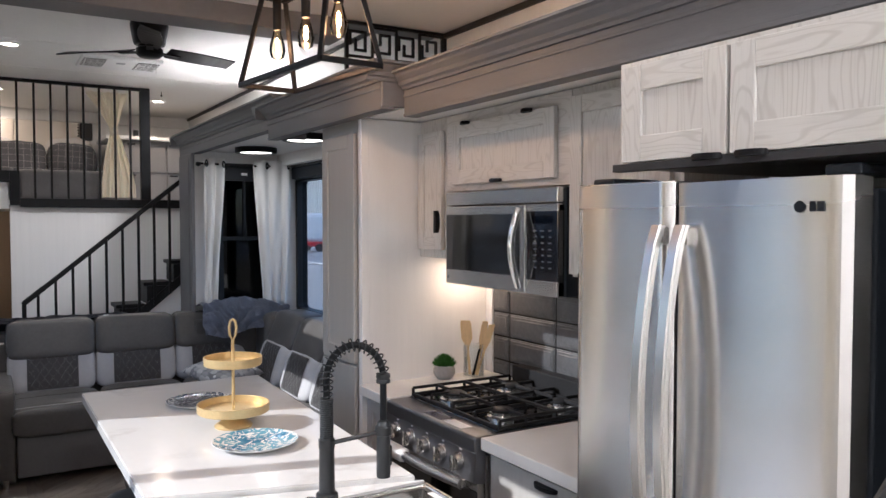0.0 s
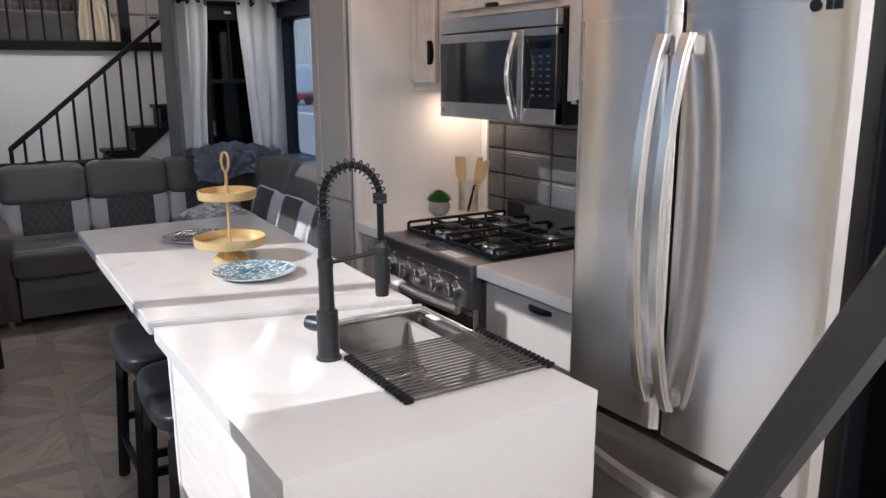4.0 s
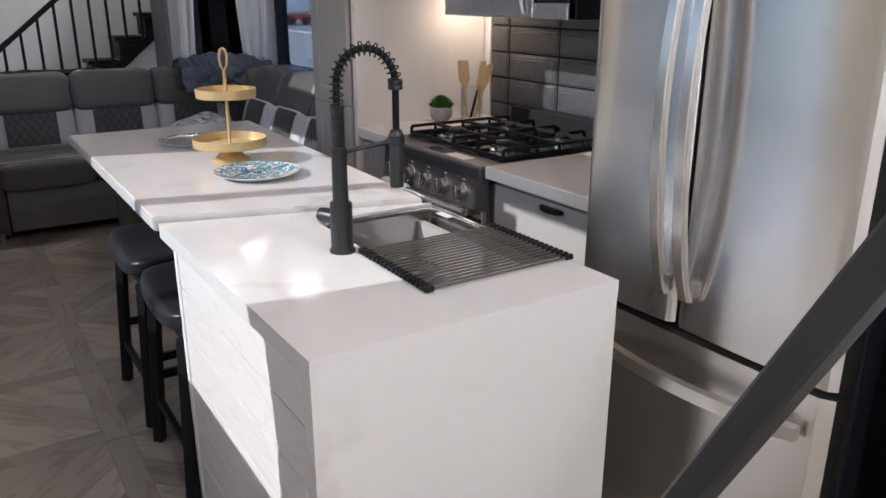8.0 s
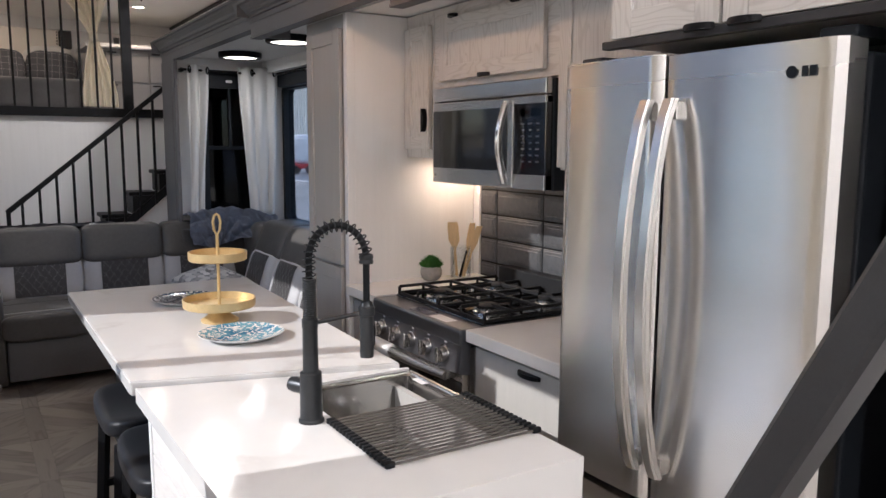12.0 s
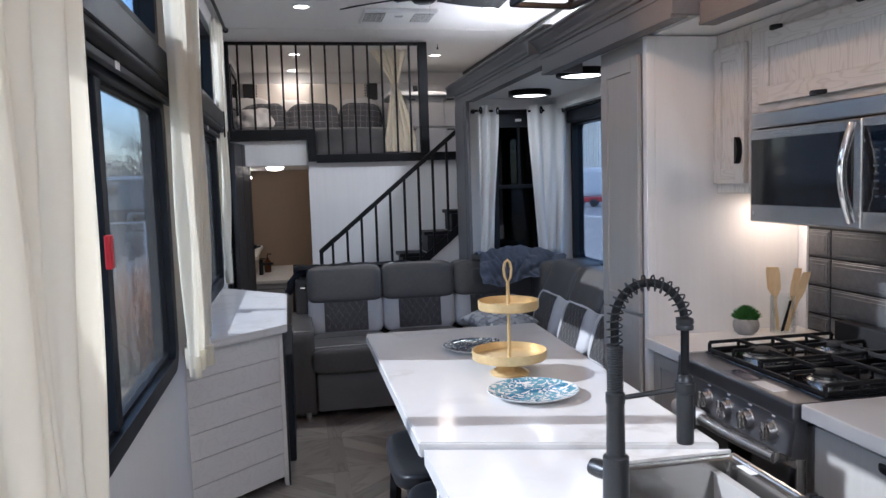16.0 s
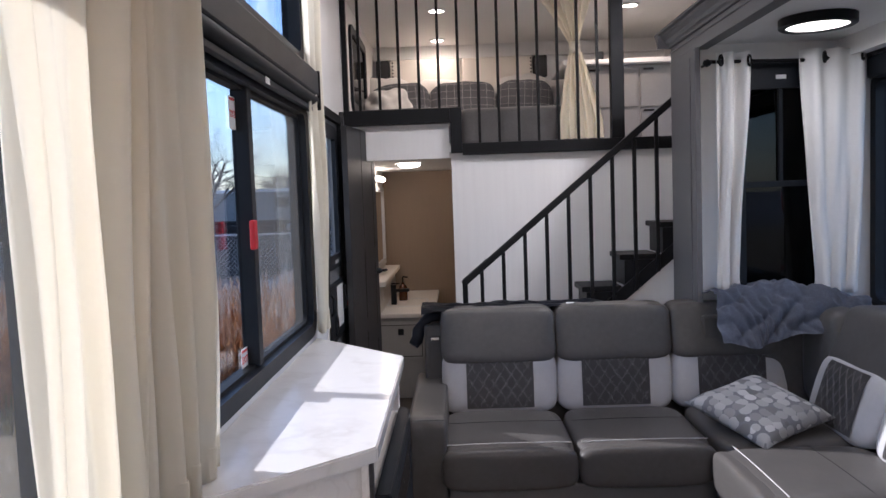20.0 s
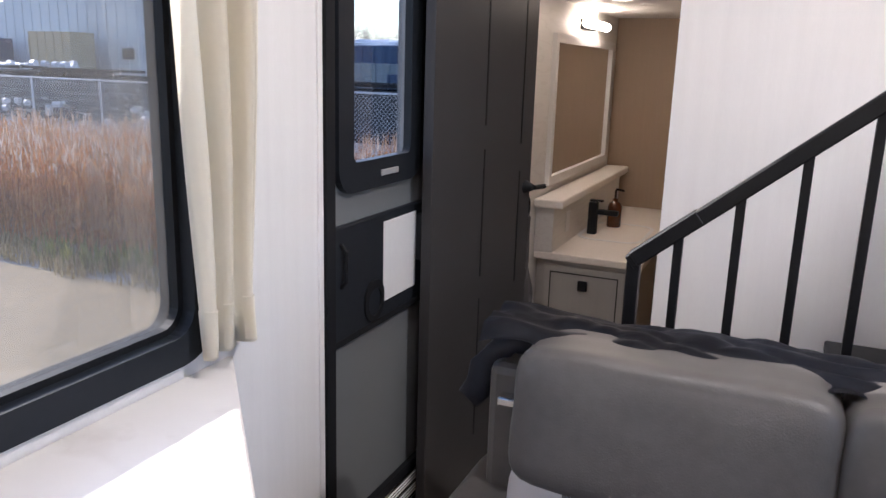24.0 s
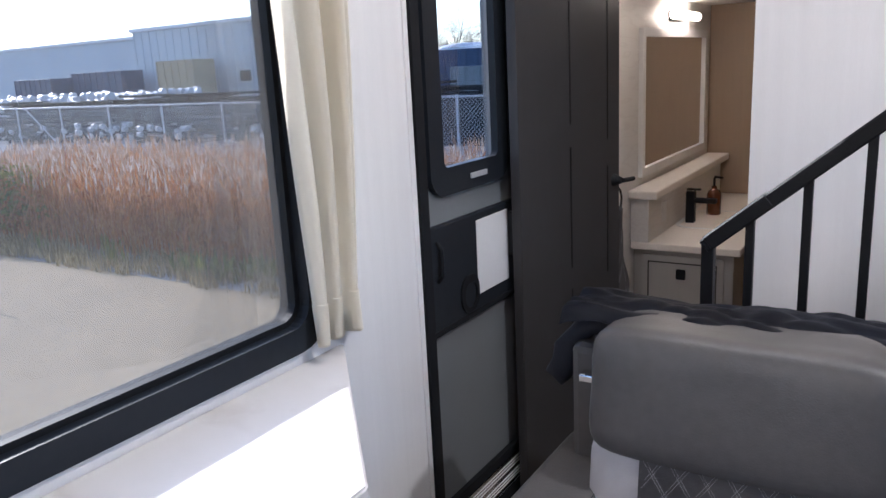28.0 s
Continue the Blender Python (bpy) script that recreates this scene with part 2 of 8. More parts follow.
# ---- materials ----
def material(name, color, rough=0.5, metal=0.0, vary=0.12, scale=6.0, fine=60.0, bump=0.0, bump_scale=120.0, stretch=(1, 1, 1), spec=0.5, dark=None, coat=0.0, per_piece=0.0, aniso=0.0):
    m = bpy.data.materials.new(name)
    m.use_nodes = True
    nt = m.node_tree
    n, l = nt.nodes, nt.links
    b = n["Principled BSDF"]
    b.inputs["Roughness"].default_value = rough
    b.inputs["Metallic"].default_value = metal
    b.inputs["Specular IOR Level"].default_value = spec
    b.inputs["Coat Weight"].default_value = coat
    b.inputs["Anisotropic"].default_value = aniso
    tc = n.new("ShaderNodeTexCoord")
    mp = n.new("ShaderNodeMapping")
    mp.inputs["Scale"].default_value = stretch
    l.new(tc.outputs["Object"], mp.inputs[0])
    big, small = n.new("ShaderNodeTexNoise"), n.new("ShaderNodeTexNoise")
    big.inputs["Scale"].default_value, small.inputs["Scale"].default_value = scale, fine
    big.inputs["Detail"].default_value, small.inputs["Detail"].default_value = 5, 4
    l.new(mp.outputs[0], big.inputs[0])
    l.new(mp.outputs[0], small.inputs[0])
    add = n.new("ShaderNodeMath")
    add.operation = "MULTIPLY_ADD"
    add.inputs[1].default_value = 0.5
    l.new(small.outputs[0], add.inputs[0])
    half = n.new("ShaderNodeMath")
    half.operation = "MULTIPLY"
    half.inputs[1].default_value = 0.5
    l.new(big.outputs[0], half.inputs[0])
    l.new(half.outputs[0], add.inputs[2])
    ramp = n.new("ShaderNodeMapRange")
    ramp.inputs[1].default_value, ramp.inputs[2].default_value = 0.3, 0.7
    l.new(add.outputs[0], ramp.inputs[0])
    mix = n.new("ShaderNodeMix")
    mix.data_type = "RGBA"
    c = Vector(color)
    d = Vector(dark) if dark else c * (1 - vary)
    mix.inputs[6].default_value = (*d, 1)
    mix.inputs[7].default_value = (*[min(1, k * (1 + vary * 0.5)) for k in c], 1)
    l.new(ramp.outputs[0], mix.inputs[0])
    out = mix.outputs[2]
    if per_piece:
        oi = n.new("ShaderNodeObjectInfo")
        mr = n.new("ShaderNodeMapRange")
        mr.inputs[3].default_value, mr.inputs[4].default_value = 1 - per_piece, 1 + per_piece
        l.new(oi.outputs["Random"], mr.inputs[0])
        sc = n.new("ShaderNodeVectorMath")
        sc.operation = "SCALE"
        l.new(out, sc.inputs[0])
        l.new(mr.outputs[0], sc.inputs["Scale"])
        out = sc.outputs[0]
    l.new(out, b.inputs["Base Color"])
    rr = n.new("ShaderNodeMapRange")
    rr.inputs[3].default_value, rr.inputs[4].default_value = max(0.02, rough - 0.06), min(1, rough + 0.06)
    l.new(big.outputs[0], rr.inputs[0])
    l.new(rr.outputs[0], b.inputs["Roughness"])
    if bump:
        bn = n.new("ShaderNodeTexNoise")
        bn.inputs["Scale"].default_value, bn.inputs["Detail"].default_value = bump_scale, 6
        l.new(mp.outputs[0], bn.inputs[0])
        bp = n.new("ShaderNodeBump")
        bp.inputs["Strength"].default_value, bp.inputs["Distance"].default_value = bump, 0.004
        l.new(bn.outputs[0], bp.inputs["Height"])
        l.new(bp.outputs[0], b.inputs["Normal"])
    return m


def oak(name, light, dark, along, rough=0.45, grain=1.0):
    """Wire-brushed wood: long wavering grain along one axis."""
    m = bpy.data.materials.new(name)
    m.use_nodes = True
    nt = m.node_tree
    n, l = nt.nodes, nt.links
    b = n["Principled BSDF"]
    tc, mp = n.new("ShaderNodeTexCoord"), n.new("ShaderNodeMapping")
    oi = n.new("ShaderNodeObjectInfo")
    sh = n.new("ShaderNodeVectorMath")
    sh.operation = "SCALE"
    sh.inputs[0].default_value = (7.3, 11.1, 5.7)
    l.new(oi.outputs["Random"], sh.inputs["Scale"])
    l.new(tc.outputs["Object"], mp.inputs[0])
    l.new(sh.outputs[0], mp.inputs["Location"])
    s = [9.0, 9.0, 9.0]
    s["xyz".index(along)] = 1.5
    mp.inputs["Scale"].default_value = s
    low = n.new("ShaderNodeTexNoise")
    low.inputs["Scale"].default_value, low.inputs["Detail"].default_value = 1.1, 2
    l.new(mp.outputs[0], low.inputs[0])
    rings = n.new("ShaderNodeMath")
    rings.operation = "MULTIPLY"
    rings.inputs[1].default_value = 105.0 * grain
    l.new(low.outputs[0], rings.inputs[0])
    sn = n.new("ShaderNodeMath")
    sn.operation = "SINE"
    l.new(rings.outputs[0], sn.inputs[0])
    mp2 = n.new("ShaderNodeMapping")
    s2 = [260.0, 260.0, 260.0]
    s2["xyz".index(along)] = 7.0
    mp2.inputs["Scale"].default_value = s2
    l.new(tc.outputs["Object"], mp2.inputs[0])
    pores = n.new("ShaderNodeTexNoise")
    pores.inputs["Scale"].default_value, pores.inputs["Detail"].default_value = 1.0, 3
    l.new(mp2.outputs[0], pores.inputs[0])
    a = n.new("ShaderNodeMapRange")
    a.inputs[1].default_value, a.inputs[2].default_value = 0.45, 1.0
    a.inputs[3].default_value, a.inputs[4].default_value = 0.0, 0.75
    l.new(sn.outputs[0], a.inputs[0])
    p = n.new("ShaderNodeMapRange")
    p.inputs[1].default_value, p.inputs[2].default_value = 0.5, 0.75
    p.inputs[3].default_value, p.inputs[4].default_value = 0.0, 0.5
    l.new(pores.outputs[0], p.inputs[0])
    ad = n.new("ShaderNodeMath")
    ad.operation = "MAXIMUM"
    l.new(a.outputs[0], ad.inputs[0])
    l.new(p.outputs[0], ad.inputs[1])
    mix = n.new("ShaderNodeMix")
    mix.data_type = "RGBA"
    mix.inputs[6].default_value, mix.inputs[7].default_value = (*light, 1), (*dark, 1)
    l.new(ad.outputs[0], mix.inputs[0])
    l.new(mix.outputs[2], b.inputs["Base Color"])
    b.inputs["Roughness"].default_value = rough
    bp = n.new("ShaderNodeBump")
    bp.invert = True
    bp.inputs["Strength"].default_value, bp.inputs["Distance"].default_value = 0.25, 0.001
    l.new(ad.outputs[0], bp.inputs["Height"])
    l.new(bp.outputs[0], b.inputs["Normal"])
    return m


def quartz(name):
    """White engineered stone with soft wandering veins."""
    m = material(name, (0.70, 0.69, 0.675), 0.13, vary=0.03, scale=3, fine=20, spec=0.12)
    nt = m.node_tree
    n, l = nt.nodes, nt.links
    tc = n.new("ShaderNodeTexCoord")
    wob = n.new("ShaderNodeTexNoise")
    wob.inputs["Scale"].default_value, wob.inputs["Detail"].default_value = 2.2, 6
    l.new(tc.outputs["Object"], wob.inputs[0])
    sub = n.new("ShaderNodeMath")
    sub.operation = "SUBTRACT"
    sub.inputs[1].default_value = 0.5
    l.new(wob.outputs[0], sub.inputs[0])
    ab = n.new("ShaderNodeMath")
    ab.operation = "ABSOLUTE"
    l.new(sub.outputs[0], ab.inputs[0])
    mr = n.new("ShaderNodeMapRange")
    mr.inputs[1].default_value, mr.inputs[2].default_value = 0.0, 0.035
    mr.inputs[3].default_value, mr.inputs[4].default_value = 0.55, 0.0
    l.new(ab.outputs[0], mr.inputs[0])
    msk = n.new("ShaderNodeTexNoise")
    msk.inputs["Scale"].default_value = 1.7
    l.new(tc.outputs["Object"], msk.inputs[0])
    mk = n.new("ShaderNodeMapRange")
    mk.inputs[1].default_value, mk.inputs[2].default_value = 0.45, 0.62
    l.new(msk.outputs[0], mk.inputs[0])
    mul = n.new("ShaderNodeMath")
    mul.operation = "MULTIPLY"
    l.new(mr.outputs[0], mul.inputs[0])
    l.new(mk.outputs[0], mul.inputs[1])
    b = n["Principled BSDF"]
    src = b.inputs["Base Color"].links[0].from_socket
    mix = n.new("ShaderNodeMix")
    mix.data_type = "RGBA"
    mix.inputs[7].default_value = (0.50, 0.475, 0.45, 1)
    l.new(mul.outputs[0], mix.inputs[0])
    l.new(src, mix.inputs[6])
    l.new(mix.outputs[2], b.inputs["Base Color"])
    return m


def glass(name, tint=(1, 1, 1), gloss=1.0, haze=0.0, haze_color=(0.3, 0.3, 0.3)):
    """A thin pane: clear, with mirror gloss that grows towards the edge, and an even painted haze."""
    m = bpy.data.materials.new(name)
    m.use_nodes = True
    nt = m.node_tree
    n, l = nt.nodes, nt.links
    n.remove(n["Principled BSDF"])
    out = n["Material Output"]
    tr, gl, fr = n.new("ShaderNodeBsdfTransparent"), n.new("ShaderNodeBsdfGlossy"), n.new("ShaderNodeFresnel")
    tr.inputs[0].default_value = (*tint, 1)
    gl.inputs["Roughness"].default_value = 0.01
    fr.inputs[0].default_value = 1.5
    k = n.new("ShaderNodeMath")
    k.operation = "MULTIPLY"
    k.inputs[1].default_value = gloss
    l.new(fr.outputs[0], k.inputs[0])
    mx = n.new("ShaderNodeMixShader")
    l.new(k.outputs[0], mx.inputs[0])
    l.new(tr.outputs[0], mx.inputs[1])
    l.new(gl.outputs[0], mx.inputs[2])
    last = mx.outputs[0]
    if haze:
        df = n.new("ShaderNodeBsdfTranslucent")
        df.inputs[0].default_value = (*haze_color, 1)
        m2 = n.new("ShaderNodeMixShader")
        m2.inputs[0].default_value = haze
        l.new(last, m2.inputs[1])
        l.new(df.outputs[0], m2.inputs[2])
        last = m2.outputs[0]
    l.new(last, out.inputs[0])
    return m


def glow(name, color, strength):
    m = bpy.data.materials.new(name)
    m.use_nodes = True
    b = m.node_tree.nodes["Principled BSDF"]
    b.inputs["Base Color"].default_value = (*color, 1)
    b.inputs["Emission Color"].default_value = (*color, 1)
    b.inputs["Emission Strength"].default_value = strength
    return m


def cloth(name, color, rough=0.9, through=0.0, vary=0.1, weave=500.0, sheen=0.2):
    m = material(name, color, rough, vary=vary, scale=4, fine=90, bump=0.15, bump_scale=weave, spec=0.2)
    n, l = m.node_tree.nodes, m.node_tree.links
    b = n["Principled BSDF"]
    b.inputs["Sheen Weight"].default_value = sheen
    if through:
        tl = n.new("ShaderNodeBsdfTranslucent")
        tl.inputs[0].default_value = (*[min(1, c * 1.05) for c in color], 1)
        mx = n.new("ShaderNodeMixShader")
        mx.inputs[0].default_value = through
        l.new(b.outputs[0], mx.inputs[1])
        l.new(tl.outputs[0], mx.inputs[2])
        l.new(mx.outputs[0], n["Material Output"].inputs[0])
    return m


M = {}
M["white_panel"] = material("white_panel", (0.80, 0.79, 0.78), 0.55, vary=0.05, scale=3, fine=70, bump=0.05, stretch=(14, 14, 0.6))
M["ceiling"] = material("ceiling_vinyl", (0.82, 0.81, 0.79), 0.5, vary=0.04, scale=2, fine=40, bump=0.03)
M["grey_trim"] = material("grey_painted_trim", (0.145, 0.143, 0.150), 0.5, vary=0.12, scale=4, fine=60, bump=0.05, stretch=(8, 0.7, 8), spec=0.25)
M["oak"] = oak("limed_oak_upright", (0.61, 0.59, 0.56), (0.49, 0.465, 0.435), "z")
M["oak_y"] = oak("limed_oak_level", (0.61, 0.59, 0.56), (0.49, 0.465, 0.435), "y")
M["grey_cab"] = material("grey_cabinet", (0.42, 0.405, 0.38), 0.5, vary=0.08, scale=4, fine=80, stretch=(10, 10, 0.7))
M["quartz"] = quartz("white_quartz")
M["shiplap"] = oak("white_shiplap", (0.74, 0.72, 0.69), (0.685, 0.66, 0.63), "y", 0.5, 0.5)
M["steel"] = material("brushed_steel", (0.60, 0.59, 0.575), 0.24, 1.0, vary=0.06, scale=2, fine=300, stretch=(1, 1, 0.03), aniso=0.0)
M["steel_door"] = material("fridge_steel", (0.74, 0.73, 0.715), 0.25, 1.0, vary=0.03, scale=1.2, fine=260, stretch=(1, 0.03, 6), aniso=0.97)
_tan = M["steel_door"].node_tree.nodes.new("ShaderNodeTangent")
_tan.direction_type, _tan.uv_map = "UV_MAP", "brush"
M["steel_door"].node_tree.links.new(_tan.outputs[0], M["steel_door"].node_tree.nodes["Principled BSDF"].inputs["Tangent"])
M["sink_steel"] = material("sink_steel", (0.46, 0.45, 0.44), 0.20, 1.0, vary=0.08, scale=4, fine=300, stretch=(0.05, 1, 1))
M["black_steel"] = material("black_stainless", (0.155, 0.155, 0.165), 0.30, 0.85, vary=0.08, scale=3, fine=300, stretch=(1, 0.05, 1))
M["navy_film"] = material("navy_film", (0.02, 0.022, 0.06), 0.2, vary=0.1)
M["satin"] = material("satin_steel_handle", (0.80, 0.79, 0.77), 0.30, 1.0, vary=0.03, scale=3, fine=200)
M["chrome"] = material("polished_steel", (0.75, 0.74, 0.73), 0.10, 1.0, vary=0.03)
M["black_gloss"] = material("black_glass", (0.012, 0.012, 0.014), 0.06, vary=0.1, coat=0.3)
M["black_metal"] = material("black_powder_coat", (0.009, 0.009, 0.010), 0.40, vary=0.2, fine=200, bump=0.08, bump_scale=400, spec=0.16)
M["gunmetal"] = material("gunmetal_faucet", (0.055, 0.058, 0.062), 0.36, 0.7, vary=0.12, fine=200, spec=0.3)
M["rack_steel"] = material("rack_steel", (0.16, 0.15, 0.14), 0.34, 0.8, vary=0.12, fine=200)
M["iron"] = material("cast_iron", (0.018, 0.018, 0.019), 0.55, vary=0.2, fine=150, bump=0.2, bump_scale=300, spec=0.16)
M["charcoal"] = material("charcoal_door", (0.045, 0.044, 0.045), 0.45, vary=0.15, scale=5, fine=90, bump=0.06, stretch=(10, 10, 0.8), spec=0.16)
M["dark_plastic"] = material("dark_plastic", (0.016, 0.019, 0.024), 0.42, vary=0.15, bump=0.05, bump_scale=500, spec=0.16)
M["door_grey"] = material("grey_door_skin", (0.17, 0.18, 0.19), 0.5, vary=0.08, fine=300, bump=0.08, bump_scale=600)
M["leather"] = material("grey_leatherette", (0.096, 0.090, 0.085), 0.38, vary=0.14, scale=5, fine=40, bump=0.16, bump_scale=260, spec=0.3)
M["leather_light"] = material("pale_leatherette", (0.50, 0.495, 0.50), 0.45, vary=0.06, scale=5, fine=40, bump=0.14, bump_scale=260)
M["leather_quilt"] = material("quilted_leatherette", (0.13, 0.124, 0.124), 0.45, vary=0.12, scale=6, fine=50, bump=0.2, bump_scale=260, spec=0.3)
M["thread"] = material("white_thread", (0.50, 0.49, 0.485), 0.7, vary=0.08)
M["black_leather"] = material("black_leatherette", (0.016, 0.018, 0.022), 0.35, vary=0.15, bump=0.12, bump_scale=240, spec=0.35)
M["black_wood"] = material("black_stained_wood", (0.010, 0.0105, 0.012), 0.45, vary=0.2, fine=80, stretch=(8, 8, 0.8), spec=0.16)
M["curtain"] = cloth("cream_curtain", (0.90, 0.87, 0.79), through=0.62, vary=0.05)
M["curtain_white"] = cloth("white_curtain", (0.87, 0.86, 0.845), through=0.25, vary=0.04)
M["blanket"] = cloth("blue_grey_blanket", (0.205, 0.220, 0.275), vary=0.2, weave=300, sheen=0.25)
M["jacket"] = cloth("black_jacket", (0.012, 0.014, 0.021), rough=0.42, vary=0.2, sheen=0.0)
M["towel"] = cloth("grey_towel", (0.075, 0.07, 0.07), vary=0.15)
M["brass"] = material("gold_tray", (0.70, 0.53, 0.27), 0.42, 0.55, vary=0.12, scale=8, fine=90)
M["bamboo"] = material("bamboo", (0.74, 0.52, 0.27), 0.5, vary=0.2, fine=50, stretch=(10, 10, 1))
M["clear"] = glass("clear_pane", tint=(0.76, 0.77, 0.79), gloss=0.35)
# no screen mesh is built: its pale veil is put into this pane's shader
M["screen_haze"] = glass("screened_pane", tint=(0.70, 0.70, 0.70), gloss=0.3, haze=0.07, haze_color=(0.26, 0.25, 0.23))
M["tinted"] = glass("smoked_pane", tint=(0.05, 0.05, 0.055), gloss=0.8)
M["jar_glass"] = glass("jar_glass", tint=(0.96, 0.97, 0.97), gloss=0.35)
M["amber"] = material("amber_glass", (0.10, 0.030, 0.010), 0.1, vary=0.1, coat=0.5)
M["rubber"] = material("black_rubber", (0.012, 0.013, 0.015), 0.55, vary=0.15, spec=0.16)
M["red"] = material("red_latch", (0.50, 0.012, 0.020), 0.45, vary=0.1)
M["label_white"] = material("white_label", (0.78, 0.78, 0.78), 0.5, vary=0.03)
M["label_red"] = material("red_print", (0.62, 0.03, 0.03), 0.5, vary=0.05)
M["key_grey"] = material("key_print", (0.10, 0.105, 0.11), 0.5, vary=0.05)
M["paper_grey"] = material("grey_print", (0.35, 0.36, 0.38), 0.5, vary=0.05)
M["bath_wall"] = material("tan_wall", (0.36, 0.27, 0.19), 0.55, vary=0.08, stretch=(10, 10, 0.6))
M["mirror"] = material("mirror", (0.9, 0.9, 0.9), 0.015, 1.0, vary=0.0)
M["bed_grey"] = cloth("grey_bedspread", (0.13, 0.125, 0.125), vary=0.2)
M["sheet"] = cloth("white_sheet", (0.72, 0.70, 0.68), vary=0.06)
M["dresser"] = material("grey_dresser", (0.20, 0.19, 0.185), 0.5, vary=0.08, scale=4, fine=80)
M["rail_black"] = material("textured_black_rail", (0.030, 0.031, 0.034), 0.38, vary=0.15, fine=300, bump=0.12, bump_scale=700, spec=0.4)
M["sofa_base"] = material("grey_sofa_base", (0.15, 0.148, 0.15), 0.6, vary=0.1, bump=0.12, bump_scale=260, spec=0.3)
M["headboard"] = cloth("cream_headboard", (0.80, 0.75, 0.69), vary=0.06)
M["bulb"] = glow("warm_filament", (1.0, 0.62, 0.25), 60)
M["bulb_glass"] = glass("amber_bulb", tint=(1.0, 0.9, 0.75), gloss=1.0)
M["led"] = glow("led_disc", (1.0, 0.90, 0.74), 1.8)
M["led_warm"] = glow("warm_led", (1.0, 0.82, 0.60), 8)
M["led_bath"] = glow("bath_led", (1.0, 0.80, 0.58), 5.4)
M["concrete"] = material("concrete", (0.40, 0.305, 0.175), 0.9, vary=0.22, scale=0.5, fine=5, bump=0.05, bump_scale=40)
M["gravel"] = material("gravel_lot", (0.36, 0.35, 0.34), 0.95, vary=0.25, scale=0.3, fine=6, bump=0.3, bump_scale=30)

# ---- the shell: walls, floor, ceilings ----
WL, WR, YF, YB = -0.46, 2.15, -1.7, 7.15      # left wall, right wall, front wall, loft front
CZ, KZ = 2.91, 2.70                            # living and kitchen ceilings
W1 = (1.40, 3.46, 0.86, 2.00)                  # the two side windows: y0, y1, z0, z1 of the hole
W2 = (3.93, 5.76, 0.932, 2.00)
T1, T2 = (1.40, 3.46, 2.215, 2.72), (3.93, 5.76, 2.205, 2.72)
DOOR = (6.22, 6.90, 0.05, 2.04)

floor = obj("floor", bx(WL - 0.06, 2.4, YF - 0.1, 10.6, -0.08, -0.004), material("vinyl_floor_base", (0.10, 0.085, 0.072), 0.6))
structure(floor, "grey-brown wood-look vinyl parquet floor", "floor")
ob = obj("wall_left", wall_with_holes(bmesh.new(), YF, 10.6, 0, 3.0, WL - 0.06, WL, [W1, W2, T1, T2, DOOR]), M["white_panel"])
structure(ob, "white wood-grain panelled side wall with windows", "wall")
ob = obj("wall_front", bx(WL, 2.4, YF - 0.06, YF, 0, 3.0), M["white_panel"])
structure(ob, "white panelled wall closing the front", "wall")
ob = obj("wall_right_rear", wall_with_holes(bmesh.new(), 6.42, 10.6, 0, 3.0, WR, WR + 0.06, [(7.55, 8.35, 2.0, 2.62)]), M["white_panel"])
structure(ob, "white panelled side wall beside the stairs", "wall")
ob = obj("wall_right_front", bx(WR, WR + 0.06, YF, 0.40, 0, 3.0), M["white_panel"])
structure(ob, "white panelled side wall by the front stairs", "wall")
ob = obj("wall_right_upper", bx(WR, WR + 0.06, 0.40, 6.42, 2.16, 3.0), M["white_panel"])
structure(ob, "white panelled wall above the slide-out", "wall")
ob = obj("wall_back", bx(WL, WR, 9.12, 9.18, 1.885, 3.0), M["white_panel"])
structure(ob, "white wall behind the loft bed", "wall")
ob = obj("ceiling", bx(WL - 0.06, WR + 0.06, 3.32, 10.6, CZ, CZ + 0.05), M["ceiling"])
structure(ob, "white vinyl ceiling of the living room and loft", "ceiling")
ob = obj("ceiling_kitchen", bx(WL - 0.06, WR + 0.06, YF - 0.06, 3.32, KZ, KZ + 0.05), M["ceiling"])
structure(ob, "white lower ceiling over the kitchen", "ceiling")
ob = obj("roof", bx(WL - 0.2, 2.6, YF - 0.2, 10.8, 3.02, 3.10), M["white_panel"])
structure(ob, "white trailer roof", "roof")
for y in (4.3, 5.6, 6.6):
    bm = bx(WL, WR, y - 0.011, y + 0.011, CZ - 0.004, CZ - 0.0005, 0.001)
    structure(obj("trim_ceiling_seam", bm, M["ceiling"]), "white ceiling seam strip", "trim")
bm = bx(WR - 0.022, WR - 0.002, 3.4, 10.2, CZ - 0.03, CZ - 0.002, 0.003)
structure(obj("trim_cornice", bm, M["charcoal"]), "dark trim where wall meets ceiling", "trim")
bm = bx(WR - 0.022, WR - 0.002, YF, 3.26, KZ - 0.03, KZ - 0.002, 0.003)
structure(obj("trim_cornice_kitchen", bm, M["charcoal"]), "dark trim where wall meets ceiling", "trim")

# dropped beam across the ceiling
bm = bx(WL, 1.56, 3.26, 3.46, 2.605, CZ - 0.001, 0.004)
box(bm, 1.56, WR, 3.30, 3.46, KZ, CZ - 0.001)
structure(obj("ceiling_beam", bm, M["grey_trim"]), "dark grey beam across the ceiling", "beam")

